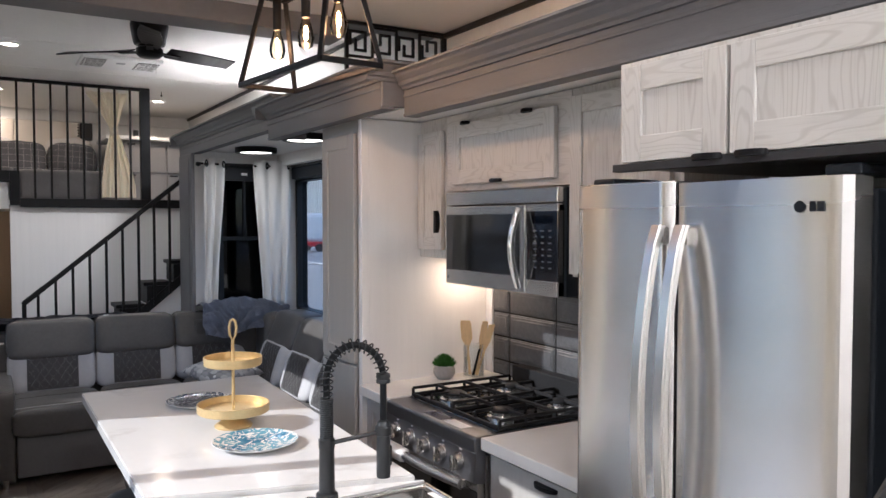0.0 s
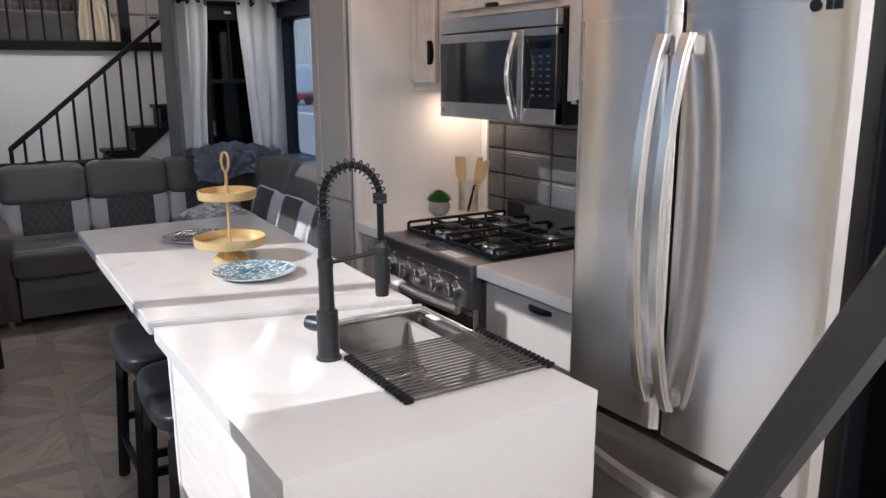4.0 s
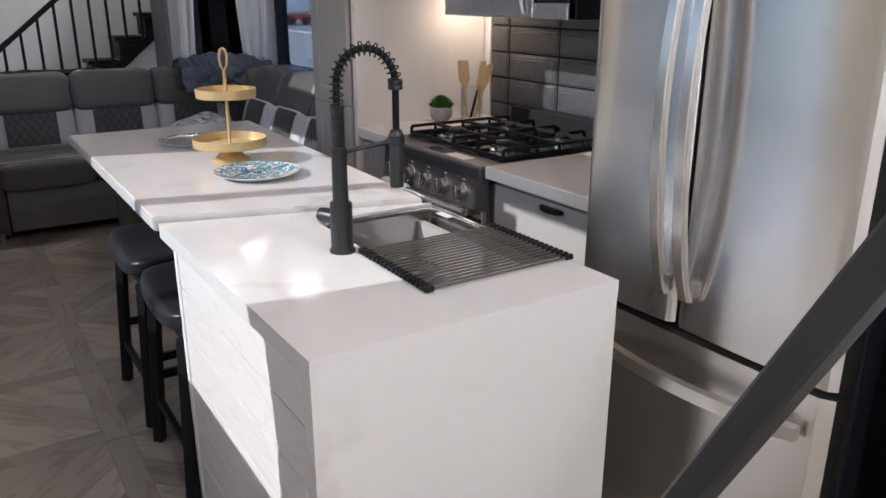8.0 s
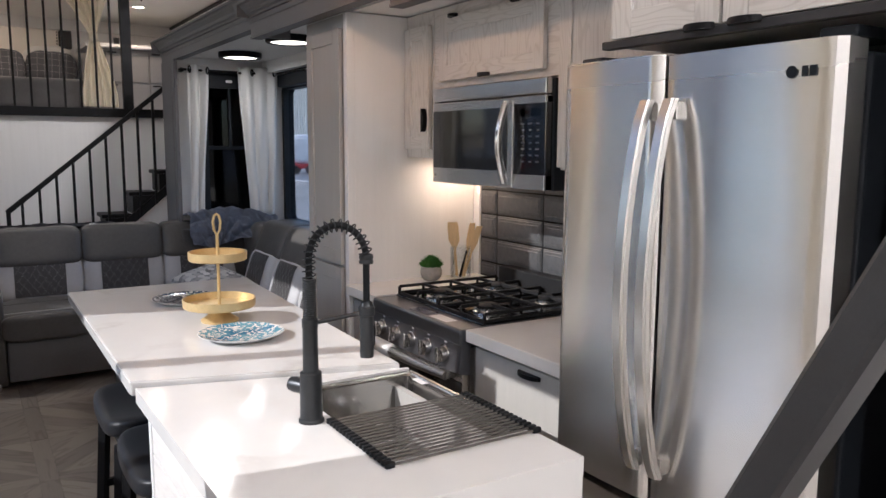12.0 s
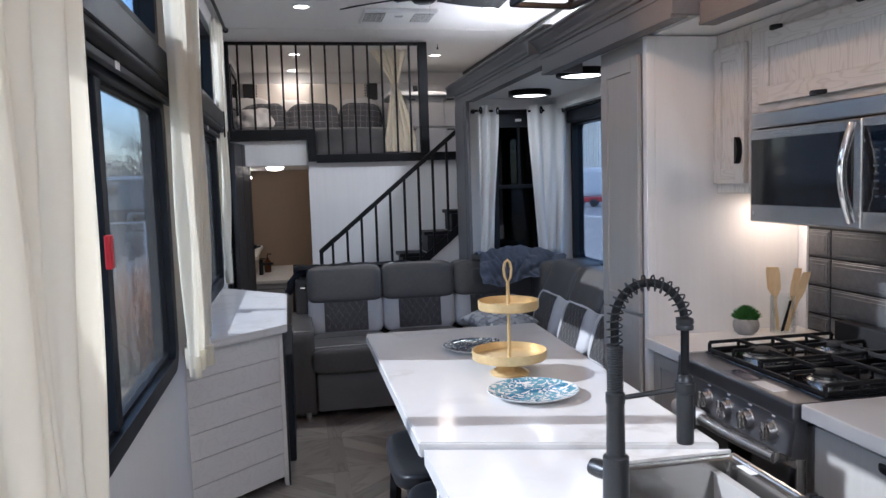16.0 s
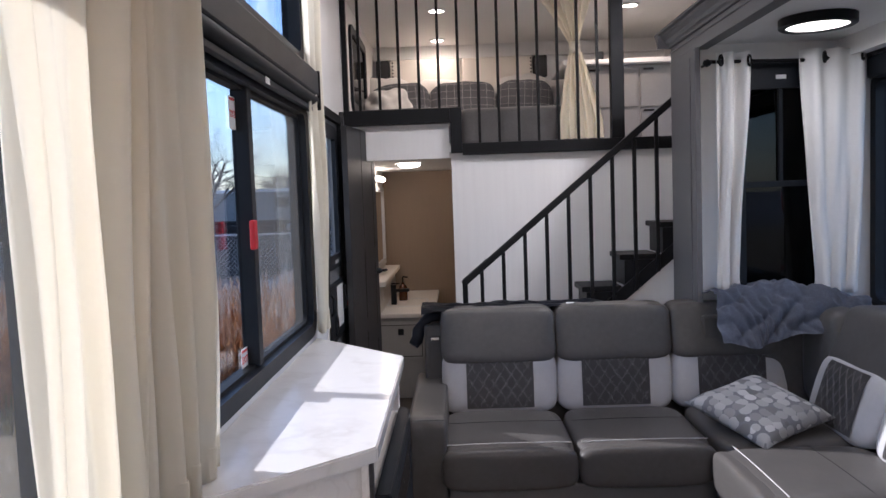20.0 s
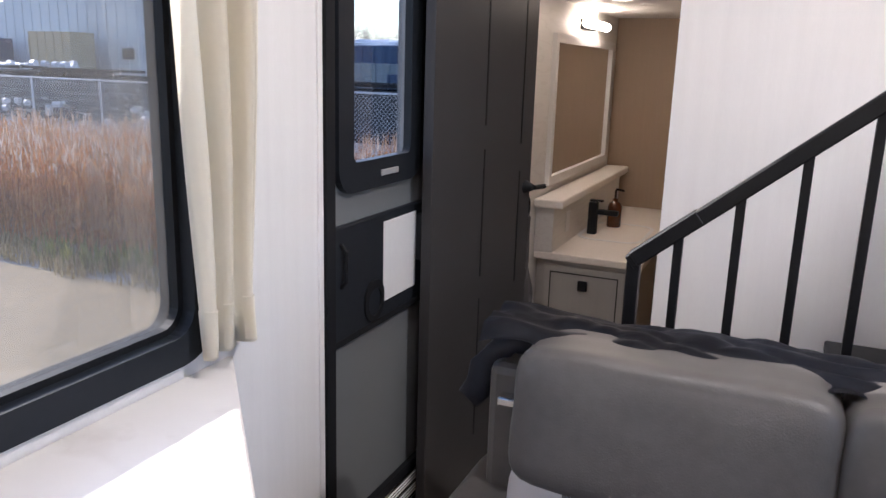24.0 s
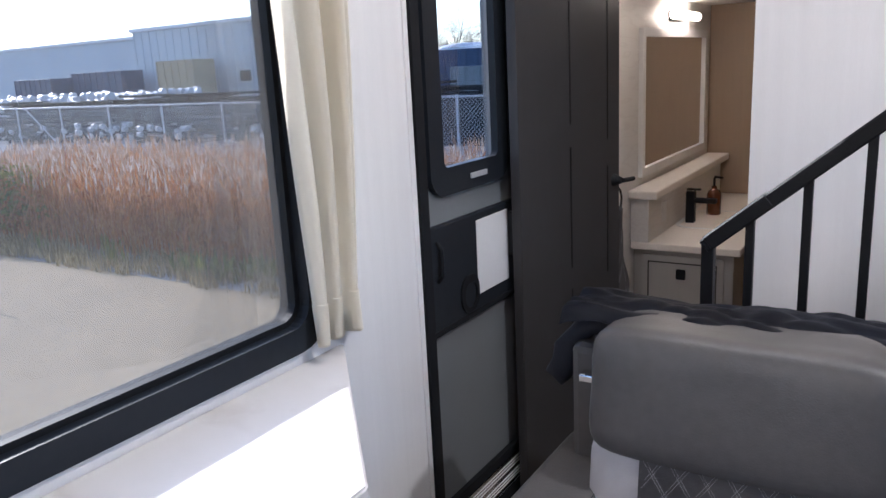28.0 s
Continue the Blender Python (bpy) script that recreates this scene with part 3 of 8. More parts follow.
# fretwork panel standing on the ledge under the beam
fret = thing("fretwork_panel", "black openwork fretwork panel below the ceiling beam", "panel", loc=(1.565, 3.27, 2.325))
FW, FH = 0.582, 0.372
part("frame", ring_frame(bmesh.new(), [(0, 0), (FW, 0), (FW, FH), (0, FH)], [(0.016, 0.016), (FW - 0.016, 0.016), (FW - 0.016, FH - 0.016), (0.016, FH - 0.016)], -0.01, 0.01, "y"), M["black_metal"], fret)
for r in range(2):
    for k in range(4):
        u, w = 0.02 + k * 0.137, 0.018 + r * 0.175
        flip = (lambda c0, c1: (c0, c1)) if (k + r) % 2 == 0 else (lambda c0, c1: (0.165 - c1, 0.165 - c0))
        for a0, a1, c0, c1 in ((0, 0.095, 0.030, 0.043), (0.083, 0.096, 0.043, 0.133), (0.03, 0.083, 0.120, 0.133), (0.03, 0.043, 0.072, 0.120), (0.122, 0.135, 0.0, 0.165), (0.0, 0.122, 0.152, 0.165), (0.0, 0.013, 0.043, 0.105)):
            c0, c1 = flip(c0, c1)
            part("lattice_bar", bx(u + a0, u + a1, -0.006, 0.006, w + c0, w + c1), M["black_metal"], fret)

# ---- slide-out box ----
ob = obj("wall_kitchen_back", bx(2.14, 2.20, 0.40, 3.40, 0, 2.17), M["white_panel"])
structure(ob, "white panelled wall behind the kitchen", "wall")
SW = (3.95, 5.955, 0.95, 2.06)                  # slide-out window
ob = obj("wall_slide", wall_with_holes(bmesh.new(), 3.40, 5.99, 0, 2.32, 2.32, 2.38, [SW]), M["white_panel"])
structure(ob, "white wall of the slide-out with a large window", "wall")
EW = (1.64, 2.10, 0.95, 2.14)
ob = obj("wall_slide_end", wall_with_holes(bmesh.new(), 1.46, 2.38, 0, 2.32, 5.99, 6.05, [EW], "y"), M["white_panel"])
structure(ob, "white end wall of the slide-out", "wall")
ob = obj("wall_slide_return", bx(2.14, 2.38, 3.36, 3.40, 0, 2.32), M["white_panel"])
structure(ob, "white return wall behind the pantry", "wall")
ob = obj("ceiling_slide", bx(1.48, 2.38, 3.40, 6.05, 2.255, 2.31), M["ceiling"])
structure(ob, "white ceiling of the slide-out", "ceiling")
ob = obj("ceiling_slide_kitchen", bx(1.50, 2.20, 0.40, 3.40, 2.165, 2.22), M["ceiling"])
structure(ob, "white soffit over the kitchen cabinets", "ceiling")
ob = obj("floor_slide", bx(1.47, 2.38, 3.36, 5.99, 0.0, 0.05), M["charcoal"])
structure(ob, "dark raised floor of the slide-out", "floor")

# grey fascia with its crown moulding round the slide-out opening
CROWN = [(0, 0), (0.012, 0.0), (0.016, 0.018), (0.03, 0.03), (0.036, 0.055), (0.06, 0.085), (0.066, 0.10), (0.085, 0.108), (0.085, 0.125), (0, 0.125)]
def fascia(name, x, y0, y1, z0, z1, crown, ends):
    f = structure(obj(name, bx(x, x + 0.05, y0, y1, z0, z1, 0.002), M["grey_trim"]), "dark grey painted fascia board of the slide-out", "trim")
    c = [(a * 0.85, b * crown / 0.125) for a, b in CROWN]
    part("bead", bx(x - 0.006, x, y0, y1, z1 - 0.030, z1 - 0.020, 0.002), M["grey_trim"], f)
    part("crown_moulding", extrude_profile(bmesh.new(), c, (x, y0, z1), (x, y1, z1), (-1, 0, 0)), M["grey_trim"], f)
    part("crown_backing", bx(x + 0.001, x + 0.05, y0, y1, z1 + 0.001, z1 + crown, 0.001), M["grey_trim"], f)
    part("bottom_lip", bx(x - 0.004, x + 0.06, y0, y1, z0 - 0.012, z0, 0.002), M["grey_trim"], f)
    for y, d in ends:
        part("end_board", bx(x + 0.004, 1.58, y - 0.012, y + 0.012, z0, z1, 0.002), M["grey_trim"], f)
        part("end_crown", extrude_profile(bmesh.new(), c, (x - 0.07, y + 0.012 * d, z1), (1.58, y + 0.012 * d, z1), (0, d, 0)), M["grey_trim"], f)
    return f
fascia("fascia_near", 1.466, -0.6, 2.47, 2.132, 2.226, 0.066, ())
fascia("fascia_middle", 1.366, 2.475, 3.86, 2.158, 2.255, 0.070, ((2.4835, -1), (3.8515, 1)))
fascia("fascia_far", 1.452, 3.875, 6.42, 2.245, 2.322, 0.086, ((6.4115, 1),))
for nm, x, y0, y1, z in (("ledge_near", 1.47, -0.6, 2.47, 2.288), ("ledge_middle", 1.37, 2.475, 3.86, 2.315), ("ledge_far", 1.456, 3.865, 6.42, 2.404)):
    ob = obj(nm, bx(x + 0.05, WR - 0.001, y0, y1, z - 0.014, z), M["white_panel"])
    structure(ob, "white ledge above the fascia", "ledge")
col = structure(obj("column", bx(1.43, 1.458, 5.93, 6.35, 0, 2.235, 0.004), M["grey_trim"]), "dark grey trim column at the end of the slide-out", "trim")
part("bead", bx(1.426, 1.43, 6.0, 6.28, 0.1, 2.2, 0.002), M["grey_trim"], col)
ob = obj("wall_column_return", bx(1.46, WR, 6.36, 6.42, 0, 2.39), M["white_panel"])
structure(ob, "white panel beside the stairs", "wall")

# ---- loft front, bathroom walls ----
ob = obj("wall_loft", wall_with_holes(bmesh.new(), WL, WR, 0, 1.86, 7.16, 7.22, [(-0.36, 0.225, 0.0, 1.86)], "y"), M["white_panel"])
structure(ob, "white panelled wall below the loft with a doorway", "wall")
ob = obj("wall_loft_header", bx(WL, 0.215, 7.163, 7.22, 1.805, 2.028), M["white_panel"])
structure(ob, "white header over the bathroom doorway", "wall")
bm = bx(WL, 0.225, 7.10, 7.17, 2.03, 2.125, 0.003)
beam = structure(obj("trim_loft_beam", bm, M["black_wood"]), "black stepped edge beam of the loft", "trim")
part("drop", bx(0.225, 0.30, 7.10, 7.17, 1.835, 2.125, 0.003), M["black_wood"], beam)
part("lower_run", bx(0.30, WR, 7.10, 7.17, 1.82, 1.895, 0.003), M["black_wood"], beam)
ob = obj("loft_floor", bx(WL, WR, 7.17, 10.3, 1.845, 1.885), M["white_panel"])
structure(ob, "loft floor", "floor")
ob = obj("loft_floor_raised", bx(WL, 0.27, 7.23, 10.3, 2.04, 2.10), M["white_panel"])
structure(ob, "raised loft floor over the bathroom", "floor")
# bathroom
ob = obj("wall_bath_back", bx(WL, 0.8, 9.45, 9.5, 0, 1.845), M["bath_wall"])
structure(ob, "tan bathroom wall", "wall")
ob = obj("wall_bath_right", bx(0.52, 0.56, 7.22, 9.45, 0, 1.845), M["bath_wall"])
structure(ob, "tan bathroom side wall", "wall")
ob = obj("wall_bath_left", bx(WL + 0.001, WL + 0.012, 7.23, 9.45, 0, 1.845), M["shiplap"])
structure(ob, "cream bathroom side wall", "wall")
ob = obj("ceiling_bath", bx(WL, 0.52, 7.225, 9.45, 1.81, 1.84), M["ceiling"])
structure(ob, "low white bathroom ceiling", "ceiling")

# outer skin for the parts seen only from outside
ob = obj("wall_lower_skirt", bx(WL - 0.08, WL - 0.061, YF, 10.6, -0.75, 0.55), M["white_panel"])
structure(ob, "white outer skirt of the trailer", "wall")

# ---- kitchen ----
def shaker(parent, y0, y1, z0, z1, x, rail=0.062, name="door", mats=("oak", "oak_y")):
    """A frame-and-panel door that faces -x, its front at x."""
    d = part(name, bx(x + 0.008, x + 0.016, y0 + rail - 0.006, y1 - rail + 0.006, z0 + rail - 0.006, z1 - rail + 0.006), M[mats[0]], parent)
    part("stile", bx(x, x + 0.02, y0, y0 + rail, z0, z1, 0.0025), M[mats[0]], d)
    part("stile", bx(x, x + 0.02, y1 - rail, y1, z0, z1, 0.0025), M[mats[0]], d)
    part("rail", bx(x, x + 0.02, y0 + rail, y1 - rail, z0, z0 + rail, 0.0025), M[mats[1]], d)
    part("rail", bx(x, x + 0.02, y0 + rail, y1 - rail, z1 - rail, z1, 0.0025), M[mats[1]], d)
    return d


def cup_pull(parent, x, y, z, w=0.085, name="handle"):
    """A flat half-round edge pull along y."""
    bm = bmesh.new()
    n = 14
    out = [(x - 0.026 * math.sin(math.pi * k / n), y - w / 2 * math.cos(math.pi * k / n)) for k in range(n + 1)]
    prism(bm, [(a, b) for a, b in out], z - 0.008, z + 0.006, 0.002)
    return part(name, bm, M["black_metal"], parent, "black edge pull")


def upright_pull(parent, x, y, z, h=0.10):
    bm = bmesh.new()
    n = 12
    vs = [(y - 0.020 * math.sin(math.pi * k / n), z - h / 2 * math.cos(math.pi * k / n)) for k in range(n + 1)]
    f = [bm.verts.new((x, a, b)) for a, b in vs]
    g = [bm.verts.new((x - 0.022, a, b)) for a, b in vs]
    bm.faces.new(f)
    bm.faces.new(list(reversed(g)))
    for k in range(len(f)):
        bm.faces.new((f[k], g[k], g[(k + 1) % len(f)], f[(k + 1) % len(f)]))
    bmesh.ops.recalc_face_normals(bm, faces=bm.faces[:])
    return part("handle", bm, M["black_metal"], parent, "black edge pull")

# pantry
pan = thing("pantry_cabinet", "tall grey-beige pantry cabinet with two doors", "cabinet", loc=(0, 0, 0))
part("body", bx(1.475, 2.135, 2.885, 3.345, 0.0, 2.16), M["grey_cab"], pan)
shaker(pan, 2.93, 3.30, 1.05, 2.10, 1.452, mats=("grey_cab", "grey_cab"))
shaker(pan, 2.93, 3.30, 0.10, 1.035, 1.452, mats=("grey_cab", "grey_cab"))
part("side_panel", bx(1.50, 2.135, 2.868, 2.885, 0.0, 2.16, 0.001), M["white_panel"], pan, "white wood-grain side panel")
part("edge_strip", bx(1.462, 1.50, 2.866, 2.90, 0.0, 2.16, 0.003), M["white_panel"], pan)

# base cabinets and worktops
def base_cabinet(y0, y1, label, drawer):
    c = thing("base_cabinet", label, "cabinet", "kitchen base cabinets")
    part("body", bx(1.50, 2.13, y0, y1, 0.0, 0.92), M["grey_cab"], c)
    part("toe_kick", bx(1.495, 1.50, y0, y1, 0.0, 0.09), M["dark_plastic"], c)
    if drawer:
        d = part("drawer_front", bx(1.478, 1.498, y0 + 0.012, y1 - 0.012, 0.63, 0.905, 0.002), M["grey_cab"], c)
        cup_pull(d, 1.478, (y0 + y1) / 2 - 0.02, 0.885, 0.11)
        d = part("door", bx(1.478, 1.498, y0 + 0.012, y1 - 0.012, 0.11, 0.615, 0.002), M["grey_cab"], c)
    else:
        shaker(c, y0 + 0.012, y1 - 0.012, 0.11, 0.905, 1.478, 0.05, mats=("grey_cab", "grey_cab"))
    return c
base_cabinet(1.30, 1.885, "grey base cabinet with a drawer beside the stove", True)
base_cabinet(2.575, 2.864, "narrow grey base cabinet between stove and pantry", False)
for y0, y1 in ((1.29, 1.888), (2.572, 2.866)):
    w = obj("worktop", bx(1.445, 2.135, y0, y1, 0.925, 0.968, 0.004), M["quartz"])
    tagged(w, "white quartz kitchen worktop beside the stove", "worktop", "kitchen worktops")

# pressed-metal splashback tiles
sp = structure(obj("backsplash", bx(2.128, 2.139, 1.30, 2.79, 0.97, 1.56), M["iron"]), "dark pressed-metal tile splashback", "wall")
tile_mat = material("pressed_tin_tile", (0.13, 0.132, 0.138), 0.42, 0.55, vary=0.3, scale=7, fine=40, bump=0.1, per_piece=0.10)
TILE_W, TILE_H = 0.338, 0.1145
tile_shapes = {}
for r in range(6):
    z0, z1 = max(0.972, 0.9265 + r * TILE_H), min(1.558, 0.9265 + (r + 1) * TILE_H)
    for k in range(5):
        y0, y1 = 1.301 + k * TILE_W, min(2.788, 1.301 + (k + 1) * TILE_W)
        key = (round(y1 - y0, 3), round(z1 - z0, 3))
        m = Matrix.Translation((2.128, y0, z0))
        if key in tile_shapes:
            again(tile_shapes[key], "tile", sp, m)
            continue
        w, h_ = key
        tm = bmesh.new()
        box(tm, -0.005, 0, 0.004, w - 0.004, 0.004, h_ - 0.004, 0.002, 1)
        if h_ > 0.065:
            box(tm, -0.009, -0.004, 0.011, w - 0.011, 0.011, h_ - 0.011, 0.004, 1)
            box(tm, -0.011, -0.008, 0.026, w - 0.026, 0.024, h_ - 0.024, 0.003, 1)
        tile_shapes[key] = part("tile", tm, tile_mat, sp)
        tile_shapes[key].matrix_local = m
part("edge_trim", bx(2.118, 2.139, 2.79, 2.81, 0.97, 1.56, 0.002), M["white_panel"], sp)

# stove
st = thing("stove", "stainless slide-in gas stove with black grates", "stove")
SY0, SY1 = 1.893, 2.567
part("body", bx(1.47, 2.12, SY0, SY1, 0.0, 0.90), M["steel"], st)
part("cooktop", bx(1.43, 2.12, SY0, SY1, 0.905, 0.965, 0.010, 3), M["black_steel"], st, "dark steel cooktop")
part("paper_label", bx(1.452, 1.500, SY0 + 0.13, SY0 + 0.25, 0.9652, 0.9660), M["label_white"], st)
part("film_label", bx(1.452, 1.510, SY0 + 0.27, SY0 + 0.40, 0.9652, 0.9658), M["navy_film"], st, "dark blue film label")
part("burner_pan", bx(1.53, 2.10, SY0 + 0.02, SY1 - 0.02, 0.965, 0.972, 0.003), M["black_gloss"], st)
bm = bmesh.new()
extrude_profile(bm, [(0, 0), (0.05, 0.012), (0.035, 0.125), (0, 0.13)], (1.47, SY0, 0.80), (1.47, SY1, 0.80), (-1, 0, 0))
panel = part("control_panel", bm, M["black_steel"], st)
for k in range(5):
    y = SY0 + 0.10 + k * 0.118
    kb = bmesh.new()
    tube(kb, [(1.437, y, 0.862), (1.425, y, 0.861)], 0.033, 24)
    tube(kb, [(1.427, y, 0.861), (1.402, y, 0.859)], [0.030, 0.028], 24)
    box(kb, 1.390, 1.404, y - 0.007, y + 0.007, 0.832, 0.888, 0.003)
    kn = part("knob", kb, M["chrome"], st, "chrome burner knob")
    smooth(kn)
    part("mark", bx(1.431, 1.436, y - 0.008, y + 0.008, 0.901, 0.906), M["label_white"], panel)
dr = part("oven_door", bx(1.44, 1.47, SY0 + 0.006, SY1 - 0.006, 0.22, 0.822, 0.004), M["steel"], st)
part("window", bx(1.436, 1.44, SY0 + 0.09, SY1 - 0.09, 0.32, 0.66, 0.002), M["black_gloss"], dr)
part("dark_band", bx(1.4365, 1.4395, SY0 + 0.006, SY1 - 0.006, 0.70, 0.775, 0.001), M["black_gloss"], dr)
hb = tube(bmesh.new(), [(1.405 - 0.02 * math.sin(math.pi * k / 12), SY0 + 0.05 + (SY1 - SY0 - 0.1) * k / 12, 0.798) for k in range(13)], 0.019, 14)
smooth(part("handle", hb, M["steel"], dr))
for y in (SY0 + 0.06, SY1 - 0.06):
    part("handle_bracket", bx(1.40, 1.44, y - 0.012, y + 0.012, 0.783, 0.813, 0.003), M["steel"], dr)
part("drawer", bx(1.445, 1.47, SY0 + 0.006, SY1 - 0.006, 0.09, 0.21, 0.003), M["steel"], st)
part("back_guard", bx(2.06, 2.12, SY0 + 0.02, SY1 - 0.02, 0.965, 1.05, 0.004), M["iron"], st)
for (bxx, byy, r) in ((1.66, SY0 + 0.17, 0.045), (1.66, SY1 - 0.17, 0.05), (1.94, SY0 + 0.17, 0.04), (1.94, SY1 - 0.17, 0.045)):
    b = smooth(part("burner", lathe(bmesh.new(), [(0, 0.0), (r + 0.012, 0), (r + 0.012, 0.008), (r, 0.012), (r, 0.022), (r - 0.005, 0.024), (0, 0.024)], 24, (bxx, byy, 0.971)), M["steel"], st))
    smooth(part("burner_cap", lathe(bmesh.new(), [(r - 0.002, 0), (r - 0.002, 0.006), (r - 0.01, 0.011), (0, 0.012)], 24, (bxx, byy, 0.995)), M["iron"], b, "black burner cap"))
for g0, g1 in ((SY0 + 0.025, (SY0 + SY1) / 2 - 0.004), ((SY0 + SY1) / 2 + 0.004, SY1 - 0.025)):
    gm = bmesh.new()
    zt, zb = 1.004, 0.972
    yc = (g0 + g1) / 2
    for x in (1.545, 2.045):
        bar(gm, (x, g0, zb + 0.006), (x, g1, zb + 0.006), 0.010, 0.012)
    for y in (g0, g1):
        bar(gm, (1.545, y, zb + 0.006), (2.045, y, zb + 0.006), 0.010, 0.012)
    # fingers rise from the rim and reach in over each burner
    for xc in (1.66, 1.94):
        for dx, dy in ((0.115, 0), (-0.115, 0), (0, g1 - yc), (0, g0 - yc)):
            n_ = math.hypot(dx, dy)
            ux, uy = dx / n_, dy / n_
            bar(gm, (xc + dx, yc + dy, zb), (xc + dx, yc + dy, zt), 0.010, 0.010)
            bar(gm, (xc + dx, yc + dy, zt), (xc + ux * 0.034, yc + uy * 0.034, zt), 0.009, 0.013)
    bar(gm, (1.80, g0, zt), (1.80, g1, zt), 0.009, 0.013)
    for y in (g0, g1):
        for x in (1.545, 1.80, 2.045):
            bar(gm, (x, y, zb - 0.004), (x, y, zt), 0.011, 0.011)
        bar(gm, (1.545, y, zt), (1.80, y, zt), 0.009, 0.012)
        bar(gm, (1.80, y, zt), (2.045, y, zt), 0.009, 0.012)
    part("grate", gm, M["iron"], st, "cast-iron pan grate")
tw = bmesh.new()
box(tw, 1.361, 1.413, SY1 - 0.25, SY1 - 0.07, 0.773, 0.825, 0.020, 3)
sl = obj("handle_sleeve", tw, M["label_white"])
tagged(smooth(sl), "white foam sleeve wrapped on the oven handle", "packing")

# microwave
mw = thing("microwave", "stainless microwave mounted over the stove", "microwave")
part("body", bx(1.735, 2.12, 1.79, 2.545, 1.438, 1.822, 0.003), M["dark_plastic"], mw)
mdoor = part("door", bx(1.705, 1.737, 1.985, 2.545, 1.438, 1.765, 0.006), M["steel"], mw)
part("glass", bx(1.7015, 1.705, 2.02, 2.53, 1.50, 1.73, 0.001), M["black_gloss"], mdoor, "dark glass door pane")
ctl = part("control_panel", bx(1.706, 1.737, 1.80, 1.98, 1.438, 1.765, 0.004), M["black_gloss"], mw)
part("steel_foot", bx(1.703, 1.737, 1.80, 1.98, 1.438, 1.492, 0.003), M["steel"], mw)
part("steel_head", bx(1.703, 1.737, 1.80, 1.98, 1.738, 1.765, 0.003), M["steel"], mw)
part("vent_strip", bx(1.705, 1.737, 1.80, 2.545, 1.768, 1.825, 0.006), M["steel"], mw)
rr = random.Random(9)
for r in range(7):
    for k in range(3):
        part("key", bx(1.7050, 1.706, 1.835 + k * 0.042, 1.835 + k * 0.042 + rr.uniform(0.012, 0.022), 1.535 + r * 0.022, 1.5395 + r * 0.022), M["key_grey"], ctl)
part("display", bx(1.7050, 1.706, 1.83, 1.95, 1.695, 1.722), M["tinted"], ctl)
hb = tube(bmesh.new(), [(1.69 - 0.035 * math.sin(math.pi * k / 14), 2.005, 1.46 + 0.29 * k / 14) for k in range(15)], 0.013, 12)
smooth(part("handle", hb, M["chrome"], mdoor, "bowed steel handle"))
part("logo_mark", lathe(bmesh.new(), [(0, 0), (0.008, 0), (0.008, 0.001), (0, 0.001)], 16), M["paper_grey"], mdoor).matrix_local = pose(1.7045, 2.52, 1.468, 0, -90, 0)

# wall cabinets
wc = thing("wall_cabinet", "small limed-oak wall cabinet above the worktop", "cabinet", "wall cabinets")
part("body", bx(1.765, 2.13, 2.632, 2.866, 1.537, 2.16), M["oak"], wc)
d = shaker(wc, 2.645, 2.855, 1.575, 2.10, 1.742, 0.055)
upright_pull(d, 1.742, 2.672, 1.70)
wc = thing("wall_cabinet", "limed-oak lift-up cabinet over the microwave", "cabinet", "wall cabinets")
part("body", bx(1.765, 2.13, 1.80, 2.628, 1.832, 2.16), M["oak_y"], wc)
d = shaker(wc, 1.870, 2.555, 1.858, 2.112, 1.742, 0.06)
cup_pull(d, 1.742, 2.22, 1.864, 0.075)
for y in (2.02, 2.44):
    cup_pull(d, 1.742, y, 2.112, 0.06, "hinge_cap")
wc = thing("wall_cabinet", "limed-oak wall cabinet beside the fridge", "cabinet", "wall cabinets")
part("body", bx(1.765, 2.13, 1.31, 1.795, 1.51, 2.16), M["oak"], wc)
d = shaker(wc, 1.335, 1.785, 1.52, 2.13, 1.742, 0.06)
cup_pull(d, 1.742, 1.70, 1.522, 0.05)
wc = thing("fridge_cabinet", "limed-oak double-door cabinet above the fridge", "cabinet", "wall cabinets")
part("body", bx(1.40, 2.13, 0.30, 1.185, 1.835, 2.098), M["oak"], wc)
part("light_rail", bx(1.372, 1.40, 0.30, 1.185, 1.826, 1.845, 0.002), M["charcoal"], wc)
d = shaker(wc, 0.842, 1.152, 1.848, 2.082, 1.372, 0.062)
cup_pull(d, 1.372, 0.888, 1.846, 0.08)
d = shaker(wc, 0.345, 0.832, 1.848, 2.082, 1.372, 0.062)
cup_pull(d, 1.372, 0.775, 1.846, 0.08)
ob = obj("fridge_side_panel", bx(1.745, 2.13, 1.282, 1.30, 0.0, 2.16, 0.002), M["oak"])
tagged(ob, "limed-oak panel between fridge and cabinets", "panel")

